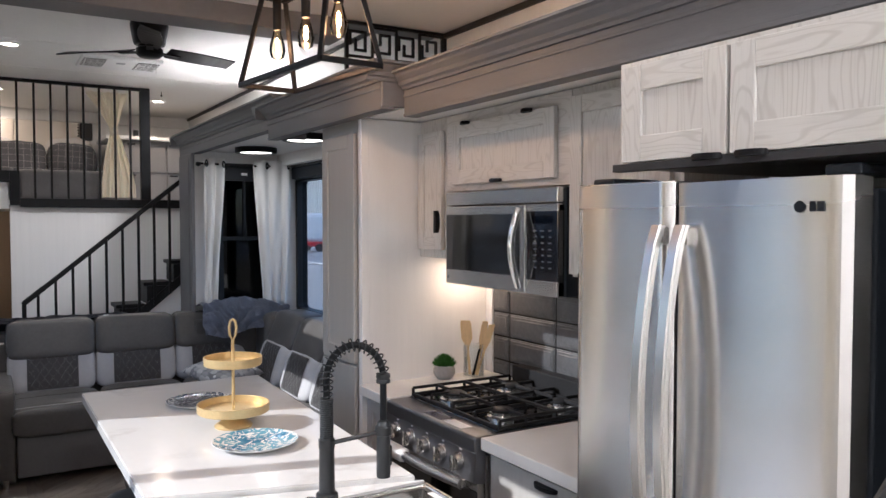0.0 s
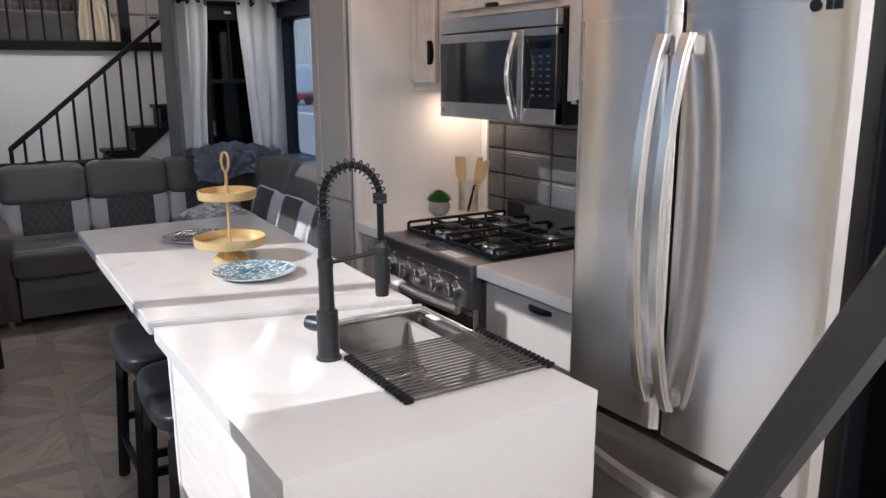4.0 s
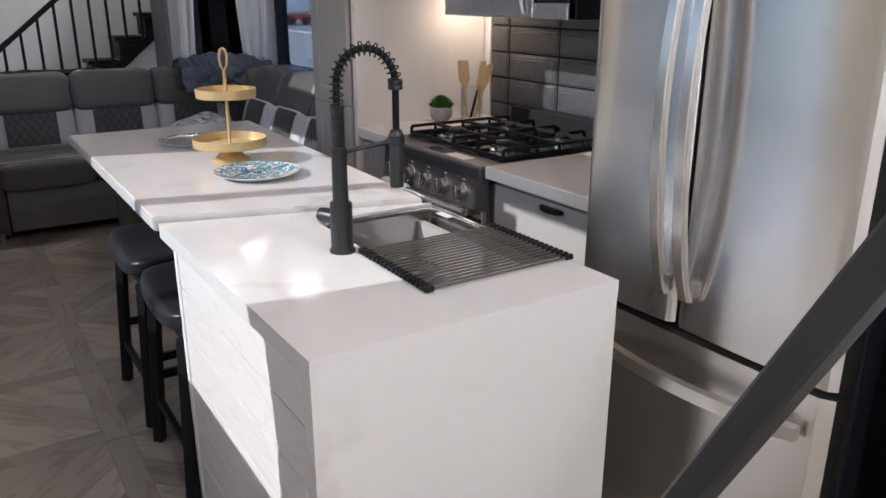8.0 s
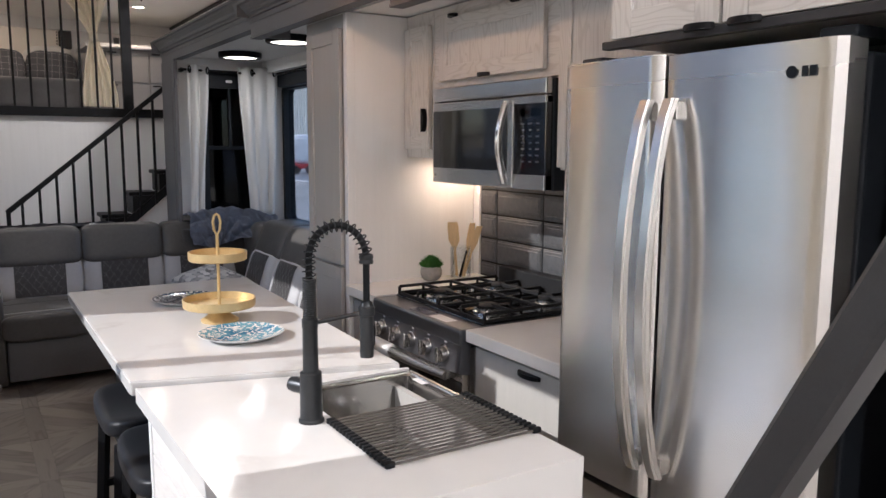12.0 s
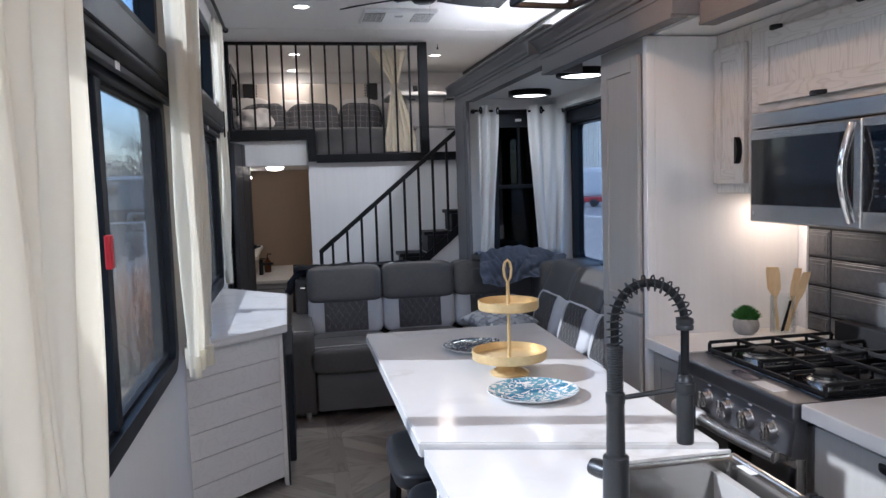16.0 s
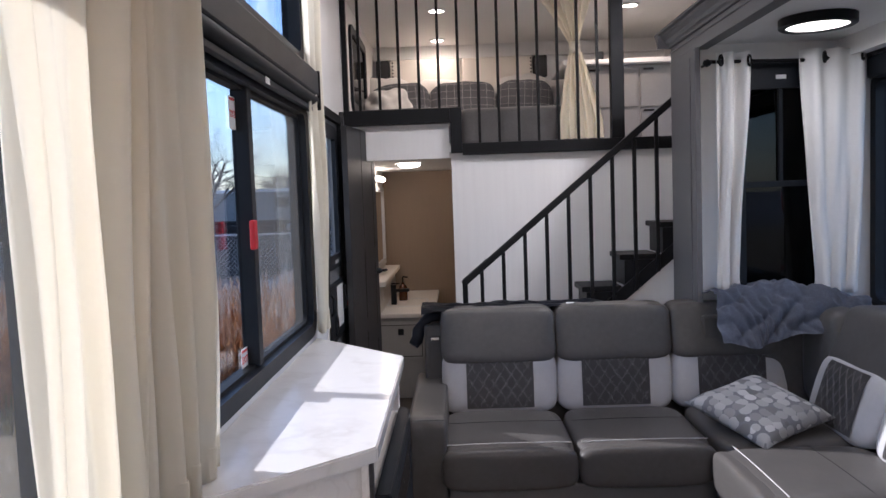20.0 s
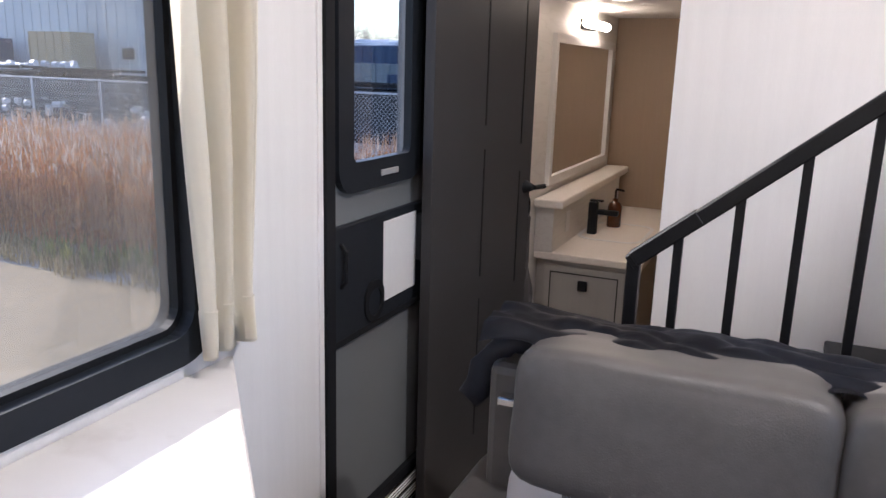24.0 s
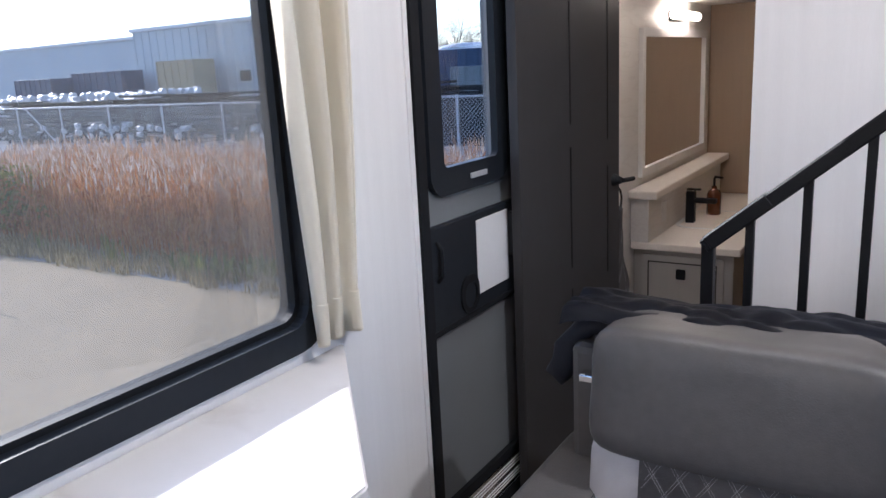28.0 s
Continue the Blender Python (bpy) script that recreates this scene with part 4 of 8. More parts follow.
# fridge
fr = thing("fridge", "stainless french-door fridge with bottom freezer", "fridge")
part("body", bx(1.415, 2.10, 0.535, 1.275, 0.02, 1.765, 0.006), M["dark_plastic"], fr)
def fridge_door(name, y0, y1, z0, z1):
    """A gently bowed steel front with rolled side edges, brushed along the level."""
    n = 28
    front = []
    for k in range(n + 1):
        u = k / n
        edge = min(u, 1 - u) * (y1 - y0)
        front.append((1.337 - 0.006 * math.sin(math.pi * u) + 0.016 * (1 - min(1, edge / 0.022)) ** 2, y0 + (y1 - y0) * u))
    bm = bmesh.new()
    prism(bm, [(1.41, y0), (1.41, y1)] + front[::-1], z0, z1)
    bmesh.ops.recalc_face_normals(bm, faces=bm.faces[:])
    uv = bm.loops.layers.uv.new("brush")
    for f in bm.faces:
        for lp in f.loops:
            lp[uv].uv = (lp.vert.co.z, lp.vert.co.y)
    return smooth(part(name, bm, M["steel_door"], fr), 0.5)
dl = fridge_door("door", 0.960, 1.284, 0.762, 1.795)
dr_ = fridge_door("door", 0.542, 0.951, 0.762, 1.788)
fz = fridge_door("freezer_drawer", 0.542, 1.286, 0.06, 0.742)
part("gasket", bx(1.36, 1.412, 0.545, 1.268, 0.742, 0.762), M["rubber"], fr)
part("gasket_upright", bx(1.36, 1.412, 0.951, 0.960, 0.762, 1.79), M["rubber"], fr)
part("hinge_cover", bx(1.38, 1.55, 0.545, 0.62, 1.79, 1.812, 0.006), M["dark_plastic"], fr)
part("hinge_cover", bx(1.38, 1.55, 1.19, 1.265, 1.79, 1.812, 0.006), M["dark_plastic"], fr)
for y, par in ((0.974, dl), (0.906, dr_)):
    bm = bmesh.new()
    n = 22
    ring = []
    for k in range(n + 1):
        u = k / n
        z = 0.845 + 0.85 * u
        x = 1.314 - 0.062 * math.sin(math.pi * u) ** 0.7
        ring.append([bm.verts.new((x + a, y + b, z)) for a, b in ((-0.010, -0.016), (-0.010, 0.016), (0.010, 0.018), (0.010, -0.018))])
    for A, B in zip(ring, ring[1:]):
        for k in range(4):
            bm.faces.new((A[k], A[(k + 1) % 4], B[(k + 1) % 4], B[k]))
    bm.faces.new(ring[0]); bm.faces.new(list(reversed(ring[-1])))
    bmesh.ops.recalc_face_normals(bm, faces=bm.faces[:])
    bmesh.ops.bevel(bm, geom=[e for e in bm.edges if abs((e.verts[0].co - e.verts[1].co).normalized().z) > 0.5], offset=0.005, segments=2, affect="EDGES")
    smooth(part("handle", bm, M["satin"], par, "bowed satin-steel handle"), 0.9)
    for z in (0.87, 1.67):
        part("handle_post", bx(1.318, 1.335, y - 0.012, y + 0.012, z - 0.02, z + 0.02, 0.003), M["steel"], par)
bm = bmesh.new()
n = 20
ring = []
for k in range(n + 1):
    u = k / n
    y = 0.59 + 0.63 * u
    x = 1.312 - 0.050 * math.sin(math.pi * u) ** 0.8
    ring.append([bm.verts.new((x + a, y, 0.655 + b)) for a, b in ((-0.010, -0.016), (-0.010, 0.016), (0.010, 0.018), (0.010, -0.018))])
for A, B in zip(ring, ring[1:]):
    for k in range(4):
        bm.faces.new((A[k], A[(k + 1) % 4], B[(k + 1) % 4], B[k]))
bm.faces.new(ring[0]); bm.faces.new(list(reversed(ring[-1])))
bmesh.ops.recalc_face_normals(bm, faces=bm.faces[:])
smooth(part("handle", bm, M["satin"], fz, "bowed satin-steel handle"), 0.9)
for y in (0.61, 1.20):
    part("handle_post", bx(1.312, 1.335, y - 0.014, y + 0.014, 0.642, 0.668, 0.003), M["steel"], fz)
lg = part("badge", lathe(bmesh.new(), [(0, 0), (0.0115, 0), (0.0115, 0.0012), (0, 0.0012)], 24), M["dark_plastic"], dr_, "small dark round badge")
lg.matrix_local = pose(1.3318, 0.637, 1.731, 0, -90, 0)
part("badge_bar", bx(1.3315, 1.336, 0.606, 0.617, 1.722, 1.741), M["dark_plastic"], dr_)
part("badge_bar", bx(1.3315, 1.336, 0.588, 0.602, 1.722, 1.741), M["dark_plastic"], dr_)

# wall and dark panel to the right of the fridge
ob = obj("wall_stair_side", bx(1.36, 2.14, 0.30, 0.40, 0.0, 2.13, 0.003), M["charcoal"])
structure(ob, "dark panelled wall beside the fridge", "wall")
part("batten", bx(1.345, 1.36, 0.33, 0.37, 0.0, 2.10, 0.003), M["charcoal"], ob)

# ---- island ----
isl = thing("kitchen_island", "white island with waterfall end and shiplap side", "island")
IX0, IX1, IY0 = 0.40, 1.143, 0.955
top = [(IX0, IY0), (IX1, IY0), (IX1, 1.150), (0.765, 1.150), (0.765, 1.745), (IX1, 1.745), (IX1, 1.752), (0.388, 1.962)]
bm = prism(bmesh.new(), top, 0.873, 0.915)
part("countertop", bm, M["quartz"], isl, "white quartz top with grey veins")
part("waterfall_end", bx(IX0 + 0.001, IX1 - 0.001, IY0 + 0.001, IY0 + 0.040, 0.0, 0.873), M["quartz"], isl, "white quartz waterfall end")
part("body", bx(0.436, 1.105, 0.997, 1.74, 0.06, 0.66), M["grey_cab"], isl)
part("body_end", bx(0.436, 0.75, 1.74, 1.86, 0.06, 0.872), M["grey_cab"], isl)
for k in range(6):
    part("shiplap_board", bx(0.420, 0.436, 0.997, 1.945, 0.045 + k * 0.138, 0.045 + k * 0.138 + 0.134, 0.002), M["shiplap"], isl)
part("corner_post", bx(0.416, 0.45, 1.92, 1.95, 0.02, 0.872, 0.003), M["label_white"], isl)
part("toe_kick", bx(0.44, 1.10, 1.0, 1.73, 0.0, 0.06), M["dark_plastic"], isl)
part("front_panel", bx(1.085, 1.105, 1.0, 1.74, 0.66, 0.87), M["grey_cab"], isl)
leaf = thing("table_leaf", "white quartz dining extension of the island", "table")
part("top", prism(bmesh.new(), [(0.376, 1.975), (1.118, 1.757), (1.185, 3.50), (0.378, 3.50)], 0.890, 0.932, 0.004), M["quartz"], leaf)
part("apron", bx(0.62, 1.02, 2.02, 3.30, 0.82, 0.888), M["grey_cab"], leaf)
part("leg", bx(0.78, 0.86, 3.12, 3.20, 0.0, 0.82, 0.004), M["black_metal"], leaf)
part("leg", bx(0.78, 0.86, 2.2, 2.28, 0.0, 0.82, 0.004), M["black_metal"], leaf)

# sink
sk = thing("kitchen_sink", "stainless apron sink sunk in the island", "sink")
bm = bmesh.new()
X0, X1, Y0, Y1, ZT, ZB = 0.768, 1.150, 1.153, 1.742, 0.908, 0.70
inn_t = [bm.verts.new(p) for p in ((X0 + 0.012, Y0 + 0.012, ZT), (X1 - 0.02, Y0 + 0.012, ZT), (X1 - 0.02, Y1 - 0.012, ZT), (X0 + 0.012, Y1 - 0.012, ZT))]
inn_b = [bm.verts.new(p) for p in ((X0 + 0.02, Y0 + 0.02, ZB), (X1 - 0.028, Y0 + 0.02, ZB), (X1 - 0.028, Y1 - 0.02, ZB), (X0 + 0.02, Y1 - 0.02, ZB))]
out_t = [bm.verts.new(p) for p in ((X0, Y0, ZT), (X1, Y0, ZT), (X1, Y1, ZT), (X0, Y1, ZT))]
out_b = [bm.verts.new(p) for p in ((X0, Y0, ZB - 0.01), (X1, Y0, ZB - 0.01), (X1, Y1, ZB - 0.01), (X0, Y1, ZB - 0.01))]
for A, B in ((out_b, out_t), (out_t, inn_t), (inn_t, inn_b)):
    for k in range(4):
        bm.faces.new((A[k], A[(k + 1) % 4], B[(k + 1) % 4], B[k]))
bm.faces.new(inn_b); bm.faces.new(list(reversed(out_b)))
bmesh.ops.recalc_face_normals(bm, faces=bm.faces[:])
bmesh.ops.bevel(bm, geom=[e for e in bm.edges if all(v in inn_b or v in inn_t for v in e.verts)], offset=0.012, segments=3, affect="EDGES")
smooth(part("basin", bm, M["sink_steel"], sk), 0.9)
smooth(part("drain", lathe(bmesh.new(), [(0, 0.002), (0.035, 0.002), (0.045, 0.005), (0.045, 0)], 24, (0.95, 1.5, ZB)), M["chrome"], sk))
smooth(part("rinse_ring", tube(bmesh.new(), [(0.93 + 0.11 * math.cos(a * math.tau / 40), 1.57 + 0.11 * math.sin(a * math.tau / 40), ZB + 0.09) for a in range(40)], 0.004, 8, True), M["chrome"], sk, "thin bright ring"))
part("sticker", bx(1.105, 1.125, 1.60, 1.66, ZT, ZT + 0.001), M["label_white"], sk)

# roll-up drying rack
rk = thing("drying_rack", "roll-up dark steel drying rack over the sink", "drying rack")
RX0, RX1, RY0, RY1 = 0.735, 1.150, 1.112, 1.432
rod = None
for k in range(18):
    y = RY0 + 0.006 + (RY1 - RY0 - 0.012) * k / 17
    m = Matrix.Translation((0, y, 0.923))
    if rod is None:
        rod = smooth(part("rod", tube(bmesh.new(), [(RX0 + 0.008, 0, 0), (RX1 - 0.008, 0, 0)], 0.0030, 8), M["rack_steel"], rk))
        rod.matrix_local = m
        link = part("rubber_link", bx(-0.011, 0.011, -0.0055, 0.0055, -0.006, 0.007, 0.002), M["rubber"], rk)
        link.matrix_local = m @ Matrix.Translation((RX0 + 0.011, 0, 0))
        again(link, "rubber_link", rk, m @ Matrix.Translation((RX1 - 0.011, 0, 0)))
    else:
        again(rod, "rod", rk, m)
        for x in (RX0 + 0.011, RX1 - 0.011):
            again(link, "rubber_link", rk, m @ Matrix.Translation((x, 0, 0)))

# spring faucet
fa = thing("kitchen_faucet", "gunmetal spring-neck kitchen faucet beside the sink", "faucet", loc=(0.713, 1.47, 0.915))
F = lambda pr: smooth(part("body", lathe(bmesh.new(), pr, 28), M["gunmetal"], fa))
F([(0, 0), (0.032, 0), (0.032, 0.006), (0.028, 0.010), (0.027, 0.124), (0.024, 0.127), (0.0195, 0.128), (0.0185, 0.235), (0.020, 0.238), (0.020, 0.258), (0.015, 0.262), (0, 0.262)])
smooth(part("lever_body", tube(bmesh.new(), [(0, 0, 0.085), (-0.022, 0.045, 0.085), (-0.028, 0.058, 0.085)], [0.018, 0.020, 0.018], 16), M["gunmetal"], fa))
arc = []
D = Vector((0.925, -0.38, 0)).normalized()
REACH = 0.138
for k in range(31):
    u = k / 30
    if u < 0.45:
        s, z = 0, 0.25 + 0.155 * u / 0.45
    else:
        a = math.pi * (u - 0.45) / 0.55
        s, z = REACH / 2 * (1 - math.cos(a)), 0.405 + 0.082 * math.sin(a)
    arc.append(D * s + Vector((0, 0, z)))
smooth(part("hose", tube(bmesh.new(), arc + [D * REACH + Vector((0, 0, 0.29))], 0.0085, 12), M["rubber"], fa))
def along(pts, d):
    for a, b in zip(pts, pts[1:]):
        L = (b - a).length
        if d <= L:
            return a.lerp(b, d / L), (b - a).normalized()
        d -= L
    return pts[-1], (pts[-1] - pts[-2]).normalized()
total = sum((b - a).length for a, b in zip(arc, arc[1:]))
coil = []
turns, per = 19, 14
for k in range(turns * per + 1):
    u = k / (turns * per)
    w = u ** 1.0
    p, d = along(arc, total * (0.24 + 0.75 * w))
    side = d.cross(Vector((-D.y, D.x, 0))).normalized()
    q = d.cross(side).normalized()
    a = math.tau * k / per
    coil.append(p + (side * math.cos(a) + q * math.sin(a)) * 0.0155)
smooth(part("spring", tube(bmesh.new(), coil, 0.0019, 6), M["gunmetal"], fa, "dark wire spring"))
smooth(part("spring_base", tube(bmesh.new(), [(0, 0, 0.258 + 0.0026 * k) for k in range(39)], [0.0175 if k % 2 else 0.0150 for k in range(39)], 18), M["gunmetal"], fa))
H0 = D * REACH
smooth(part("spray_head", lathe(bmesh.new(), [(0, 0.158), (0.0165, 0.158), (0.0175, 0.166), (0.0170, 0.285), (0.014, 0.296), (0.009, 0.300), (0, 0.300)], 20, H0), M["gunmetal"], fa))
part("spray_button", bx(H0.x + 0.012, H0.x + 0.021, H0.y - 0.007, H0.y + 0.007, 0.185, 0.235, 0.003), M["rubber"], fa)
smooth(part("docking_arm", tube(bmesh.new(), [(0, 0, 0.246), H0 + Vector((0, 0, 0.272))], 0.0055, 10), M["gunmetal"], fa))
smooth(part("docking_clip", lathe(bmesh.new(), [(0.018, 0.262), (0.0205, 0.264), (0.0205, 0.284), (0.018, 0.286)], 20, H0), M["gunmetal"], fa))
smooth(part("nozzle_collar", lathe(bmesh.new(), [(0.008, 0.392), (0.017, 0.392), (0.018, 0.398), (0.016, 0.402), (0.018, 0.406), (0.017, 0.414), (0.008, 0.418)], 16, H0), M["gunmetal"], fa))

# tray stand and plates
tr = thing("tiered_tray", "two-tier gold tray stand with a looped pole", "tray stand", loc=(0.805, 2.60, 0.932))
smooth(part("foot", lathe(bmesh.new(), [(0, 0), (0.068, 0), (0.070, 0.006), (0.066, 0.010), (0.048, 0.022), (0.033, 0.040), (0.031, 0.046), (0.042, 0.056), (0, 0.056)], 48), M["brass"], tr))
def dish(z, r):
    return smooth(part("dish", lathe(bmesh.new(), [(0, z), (r - 0.004, z), (r, z + 0.004), (r + 0.001, z + 0.032), (r - 0.002, z + 0.033), (r - 0.004, z + 0.031), (r - 0.005, z + 0.007), (0, z + 0.006)], 64), M["brass"], tr))
dish(0.056, 0.132)
dish(0.232, 0.106)
smooth(part("pole", tube(bmesh.new(), [(0, 0, 0.06), (0, 0, 0.33)], 0.0062, 12), M["brass"], tr))
loop = [(0, 0, 0.325), (0.010, -0.003, 0.345), (0.013, -0.004, 0.375), (0.008, -0.002, 0.398), (0, 0, 0.404), (-0.008, 0.002, 0.398), (-0.013, 0.004, 0.375), (-0.010, 0.003, 0.345)]
smooth(part("loop", tube(bmesh.new(), loop, 0.0052, 10, True), M["brass"], tr, "looped wire grip"))
pm = material("blue_pattern_glaze", (0.75, 0.76, 0.75), 0.18, vary=0.02)
def patterned(m, a, b, scale, cut=0.49):
    n, l = m.node_tree.nodes, m.node_tree.links
    tc, w, v = n.new("ShaderNodeTexCoord"), n.new("ShaderNodeTexNoise"), n.new("ShaderNodeTexNoise")
    w.inputs["Scale"].default_value, w.inputs["Distortion"].default_value, w.inputs["Detail"].default_value = scale, 2.5, 3
    v.inputs["Scale"].default_value = 9
    l.new(tc.outputs["Object"], w.inputs[0])
    l.new(tc.outputs["Object"], v.inputs[0])
    th = n.new("ShaderNodeMapRange")
    th.inputs[1].default_value, th.inputs[2].default_value = cut, cut + 0.025
    l.new(w.outputs[0], th.inputs[0])
    tv = n.new("ShaderNodeMapRange")
    tv.inputs[1].default_value, tv.inputs[2].default_value = 0.42, 0.58
    l.new(v.outputs[0], tv.inputs[0])
    c1, c2 = n.new("ShaderNodeMix"), n.new("ShaderNodeMix")
    c1.data_type = c2.data_type = "RGBA"
    c1.inputs[6].default_value, c1.inputs[7].default_value = (*a, 1), (*b, 1)
    l.new(tv.outputs[0], c1.inputs[0])
    c2.inputs[7].default_value = (0.74, 0.74, 0.72, 1)
    l.new(c1.outputs[2], c2.inputs[6])
    l.new(th.outputs[0], c2.inputs[0])
    l.new(c2.outputs[2], n["Principled BSDF"].inputs["Base Color"])
patterned(pm, (0.035, 0.16, 0.28), (0.14, 0.33, 0.42), 24, 0.515)
pm2 = material("navy_pattern_glaze", (0.75, 0.76, 0.75), 0.18, vary=0.02)
patterned(pm2, (0.016, 0.030, 0.062), (0.035, 0.06, 0.10), 27, 0.55)
for (x, y, r, m, lab) in ((0.800, 2.315, 0.146, pm, "round white plate with light-blue flower pattern"), (0.785, 3.02, 0.140, pm2, "round white plate with navy flower pattern")):
    pl = thing("plate", lab, "plate", "plates on the island", loc=(x, y, 0.932))
    smooth(part("glazed_face", lathe(bmesh.new(), [(0, 0.0095), (r * 0.6, 0.0095), (r * 0.85, 0.014), (r * 0.985, 0.0205)], 56), m, pl))
    smooth(part("underside", lathe(bmesh.new(), [(0, 0), (r * 0.55, 0), (r * 0.72, 0.003), (r, 0.019), (r * 0.985, 0.0200), (r * 0.85, 0.0130), (r * 0.6, 0.0085), (0, 0.0085)], 56), M["label_white"], pl))

# pot plant and utensil jar
pp = thing("potted_grass", "small fake green plant in a round grey pot", "plant", loc=(1.845, 2.785, 0.968))
smooth(part("pot", lathe(bmesh.new(), [(0, 0), (0.030, 0), (0.044, 0.012), (0.051, 0.032), (0.050, 0.048), (0.044, 0.064), (0.038, 0.064), (0.038, 0.055), (0, 0.055)], 36), material("grey_stoneware", (0.33, 0.31, 0.29), 0.8, vary=0.2, bump=0.2), pp))
gm = bmesh.new()
rr = random.Random(3)
for k in range(900):
    a, e = rr.uniform(0, math.tau), rr.uniform(0.05, 1.5)
    d = Vector((math.cos(a) * math.cos(e), math.sin(a) * math.cos(e), math.sin(e) * 0.9))
    base = Vector((d.x * 0.032, d.y * 0.032, 0.058))
    tip = Vector((0, 0, 0.064)) + d * rr.uniform(0.044, 0.062)
    s = d.cross(Vector((rr.uniform(-1, 1), rr.uniform(-1, 1), 0.3))).normalized() * 0.0022
    gm.faces.new([gm.verts.new(base - s), gm.verts.new(base + s), gm.verts.new(tip + s * 0.4), gm.verts.new(tip - s * 0.4)])
part("leaves", gm, material("fake_grass", (0.045, 0.16, 0.022), 0.55, vary=0.4, fine=80), pp)
jr = thing("utensil_jar", "clear glass jar holding bamboo utensils", "jar", loc=(1.99, 2.755, 0.968))
smooth(part("jar", lathe(bmesh.new(), [(0, 0), (0.046, 0), (0.050, 0.006), (0.050, 0.145), (0.044, 0.155), (0.041, 0.155), (0.046, 0.145), (0.046, 0.008), (0, 0.006)], 32), M["jar_glass"], jr))
WIDE, DEEP = Vector((0.80, -0.59, 0)), Vector((0.59, 0.80, 0))
def paddle(bm, base, lean, z0, z1, w0, w1, t=0.005):
    """A flat wooden tool: a thin handle that widens into a blade."""
    rows = []
    for k in range(13):
        u = k / 12
        w = w0 if u < 0.5 else w0 + (w1 - w0) * min(1.0, (u - 0.5) / 0.16)
        if u > 0.94:
            w *= 0.86
        c = Vector((base[0], base[1], z0 + (z1 - z0) * u)) + WIDE * lean * u
        rows.append([bm.verts.new(c + WIDE * a * w / 2 + DEEP * b * t / 2) for a, b in ((-1, -1), (1, -1), (1, 1), (-1, 1))])
    for A, B in zip(rows, rows[1:]):
        for k in range(4):
            bm.faces.new((A[k], A[(k + 1) % 4], B[(k + 1) % 4], B[k]))
    bm.faces.new(rows[0]); bm.faces.new(rows[-1])
    bmesh.ops.recalc_face_normals(bm, faces=bm.faces[:])
    return bm
for nm, lab, mat_, base, lean, top_, w in (("bamboo_spatula", "flat bamboo spatula in the glass jar", "bamboo", (-0.012, 0.015), -0.022, 0.265, 0.052), ("bamboo_spoon", "bamboo spoon in the glass jar", "bamboo", (0.012, 0.0), 0.045, 0.262, 0.030), ("bamboo_turner", "bamboo turner in the glass jar", "bamboo", (0.005, -0.018), 0.072, 0.250, 0.032), ("black_tongs", "black kitchen tool in the glass jar", "rubber", (-0.01, -0.01), 0.03, 0.135, 0.010)):
    u = thing(nm, lab, "utensil", "utensils in the jar", loc=(1.99, 2.755, 0.968))
    part("blade", paddle(bmesh.new(), base, lean, 0.010, top_, 0.012, w), M[mat_], u)

# bar stools
bs = thing("bar_stool", "black backless saddle stool tucked under the island", "stool", "bar stools", loc=(0.565, 2.17, 0))
sm = pillow_mesh(0.37, 0.50, 0.075, 10, 5)
for v in sm.verts:
    v.co.z += 0.590 + 0.10 * (v.co.y / 0.25) ** 2 * 0.35
smooth(part("seat", sm, M["black_leather"], bs))
part("seat_frame", bx(-0.14, 0.14, -0.19, 0.19, 0.525, 0.560, 0.003), M["black_wood"], bs)
for sx in (-1, 1):
    for sy in (-1, 1):
        part("leg", bar(bmesh.new(), (sx * 0.172, sy * 0.215, 0.0), (sx * 0.140, sy * 0.185, 0.55), 0.034, 0.034), M["black_wood"], bs)
for sy in (-1, 1):
    part("stretcher", bar(bmesh.new(), (-0.155, sy * 0.20, 0.26), (0.155, sy * 0.20, 0.26), 0.02, 0.03), M["black_wood"], bs)
for sx in (-1, 1):
    part("stretcher", bar(bmesh.new(), (sx * 0.160, -0.20, 0.17), (sx * 0.160, 0.20, 0.17), 0.02, 0.03), M["black_wood"], bs)
copy_thing(bs, pose(0.565, 2.71, 0))

# near stair rail
rl = thing("stair_rail", "black square-tube handrail of the front stairs", "railing")
part("handrail", bar(bmesh.new(), (0.622, 0.560, 0.455), (0.622, -0.24, 2.083), 0.046, 0.040, 0.005), M["rail_black"], rl)
part("post", bx(0.604, 0.640, 0.54, 0.576, 0.0, 0.47, 0.004), M["rail_black"], rl)
part("top_post", bx(0.604, 0.640, -0.26, -0.224, 0.0, 2.08, 0.004), M["rail_black"], rl)

# chandelier
ch = thing("chandelier", "black open-frame chandelier with three filament bulbs", "chandelier", loc=(0.970, 2.257, 0), rz=6.2)
B = [(-0.110, -0.305), (0.110, -0.305), (0.110, 0.305), (-0.110, 0.305)]
T = [(-0.045, -0.25), (0.045, -0.25), (0.045, 0.25), (-0.045, 0.25)]
ZB_, ZT_ = 2.20, 2.52
for k in range(4):
    a, b = B[k], B[(k + 1) % 4]
    part("base_bar", bar(bmesh.new(), (*a, ZB_), (*b, ZB_), 0.018, 0.018), M["black_metal"], ch)
    part("corner_bar", bar(bmesh.new(), (*a, ZB_), (*T[k], ZT_), 0.016, 0.016), M["black_metal"], ch)
    a, b = T[k], T[(k + 1) % 4]
    part("top_bar", bar(bmesh.new(), (*a, ZT_), (*b, ZT_), 0.018, 0.018), M["black_metal"], ch)
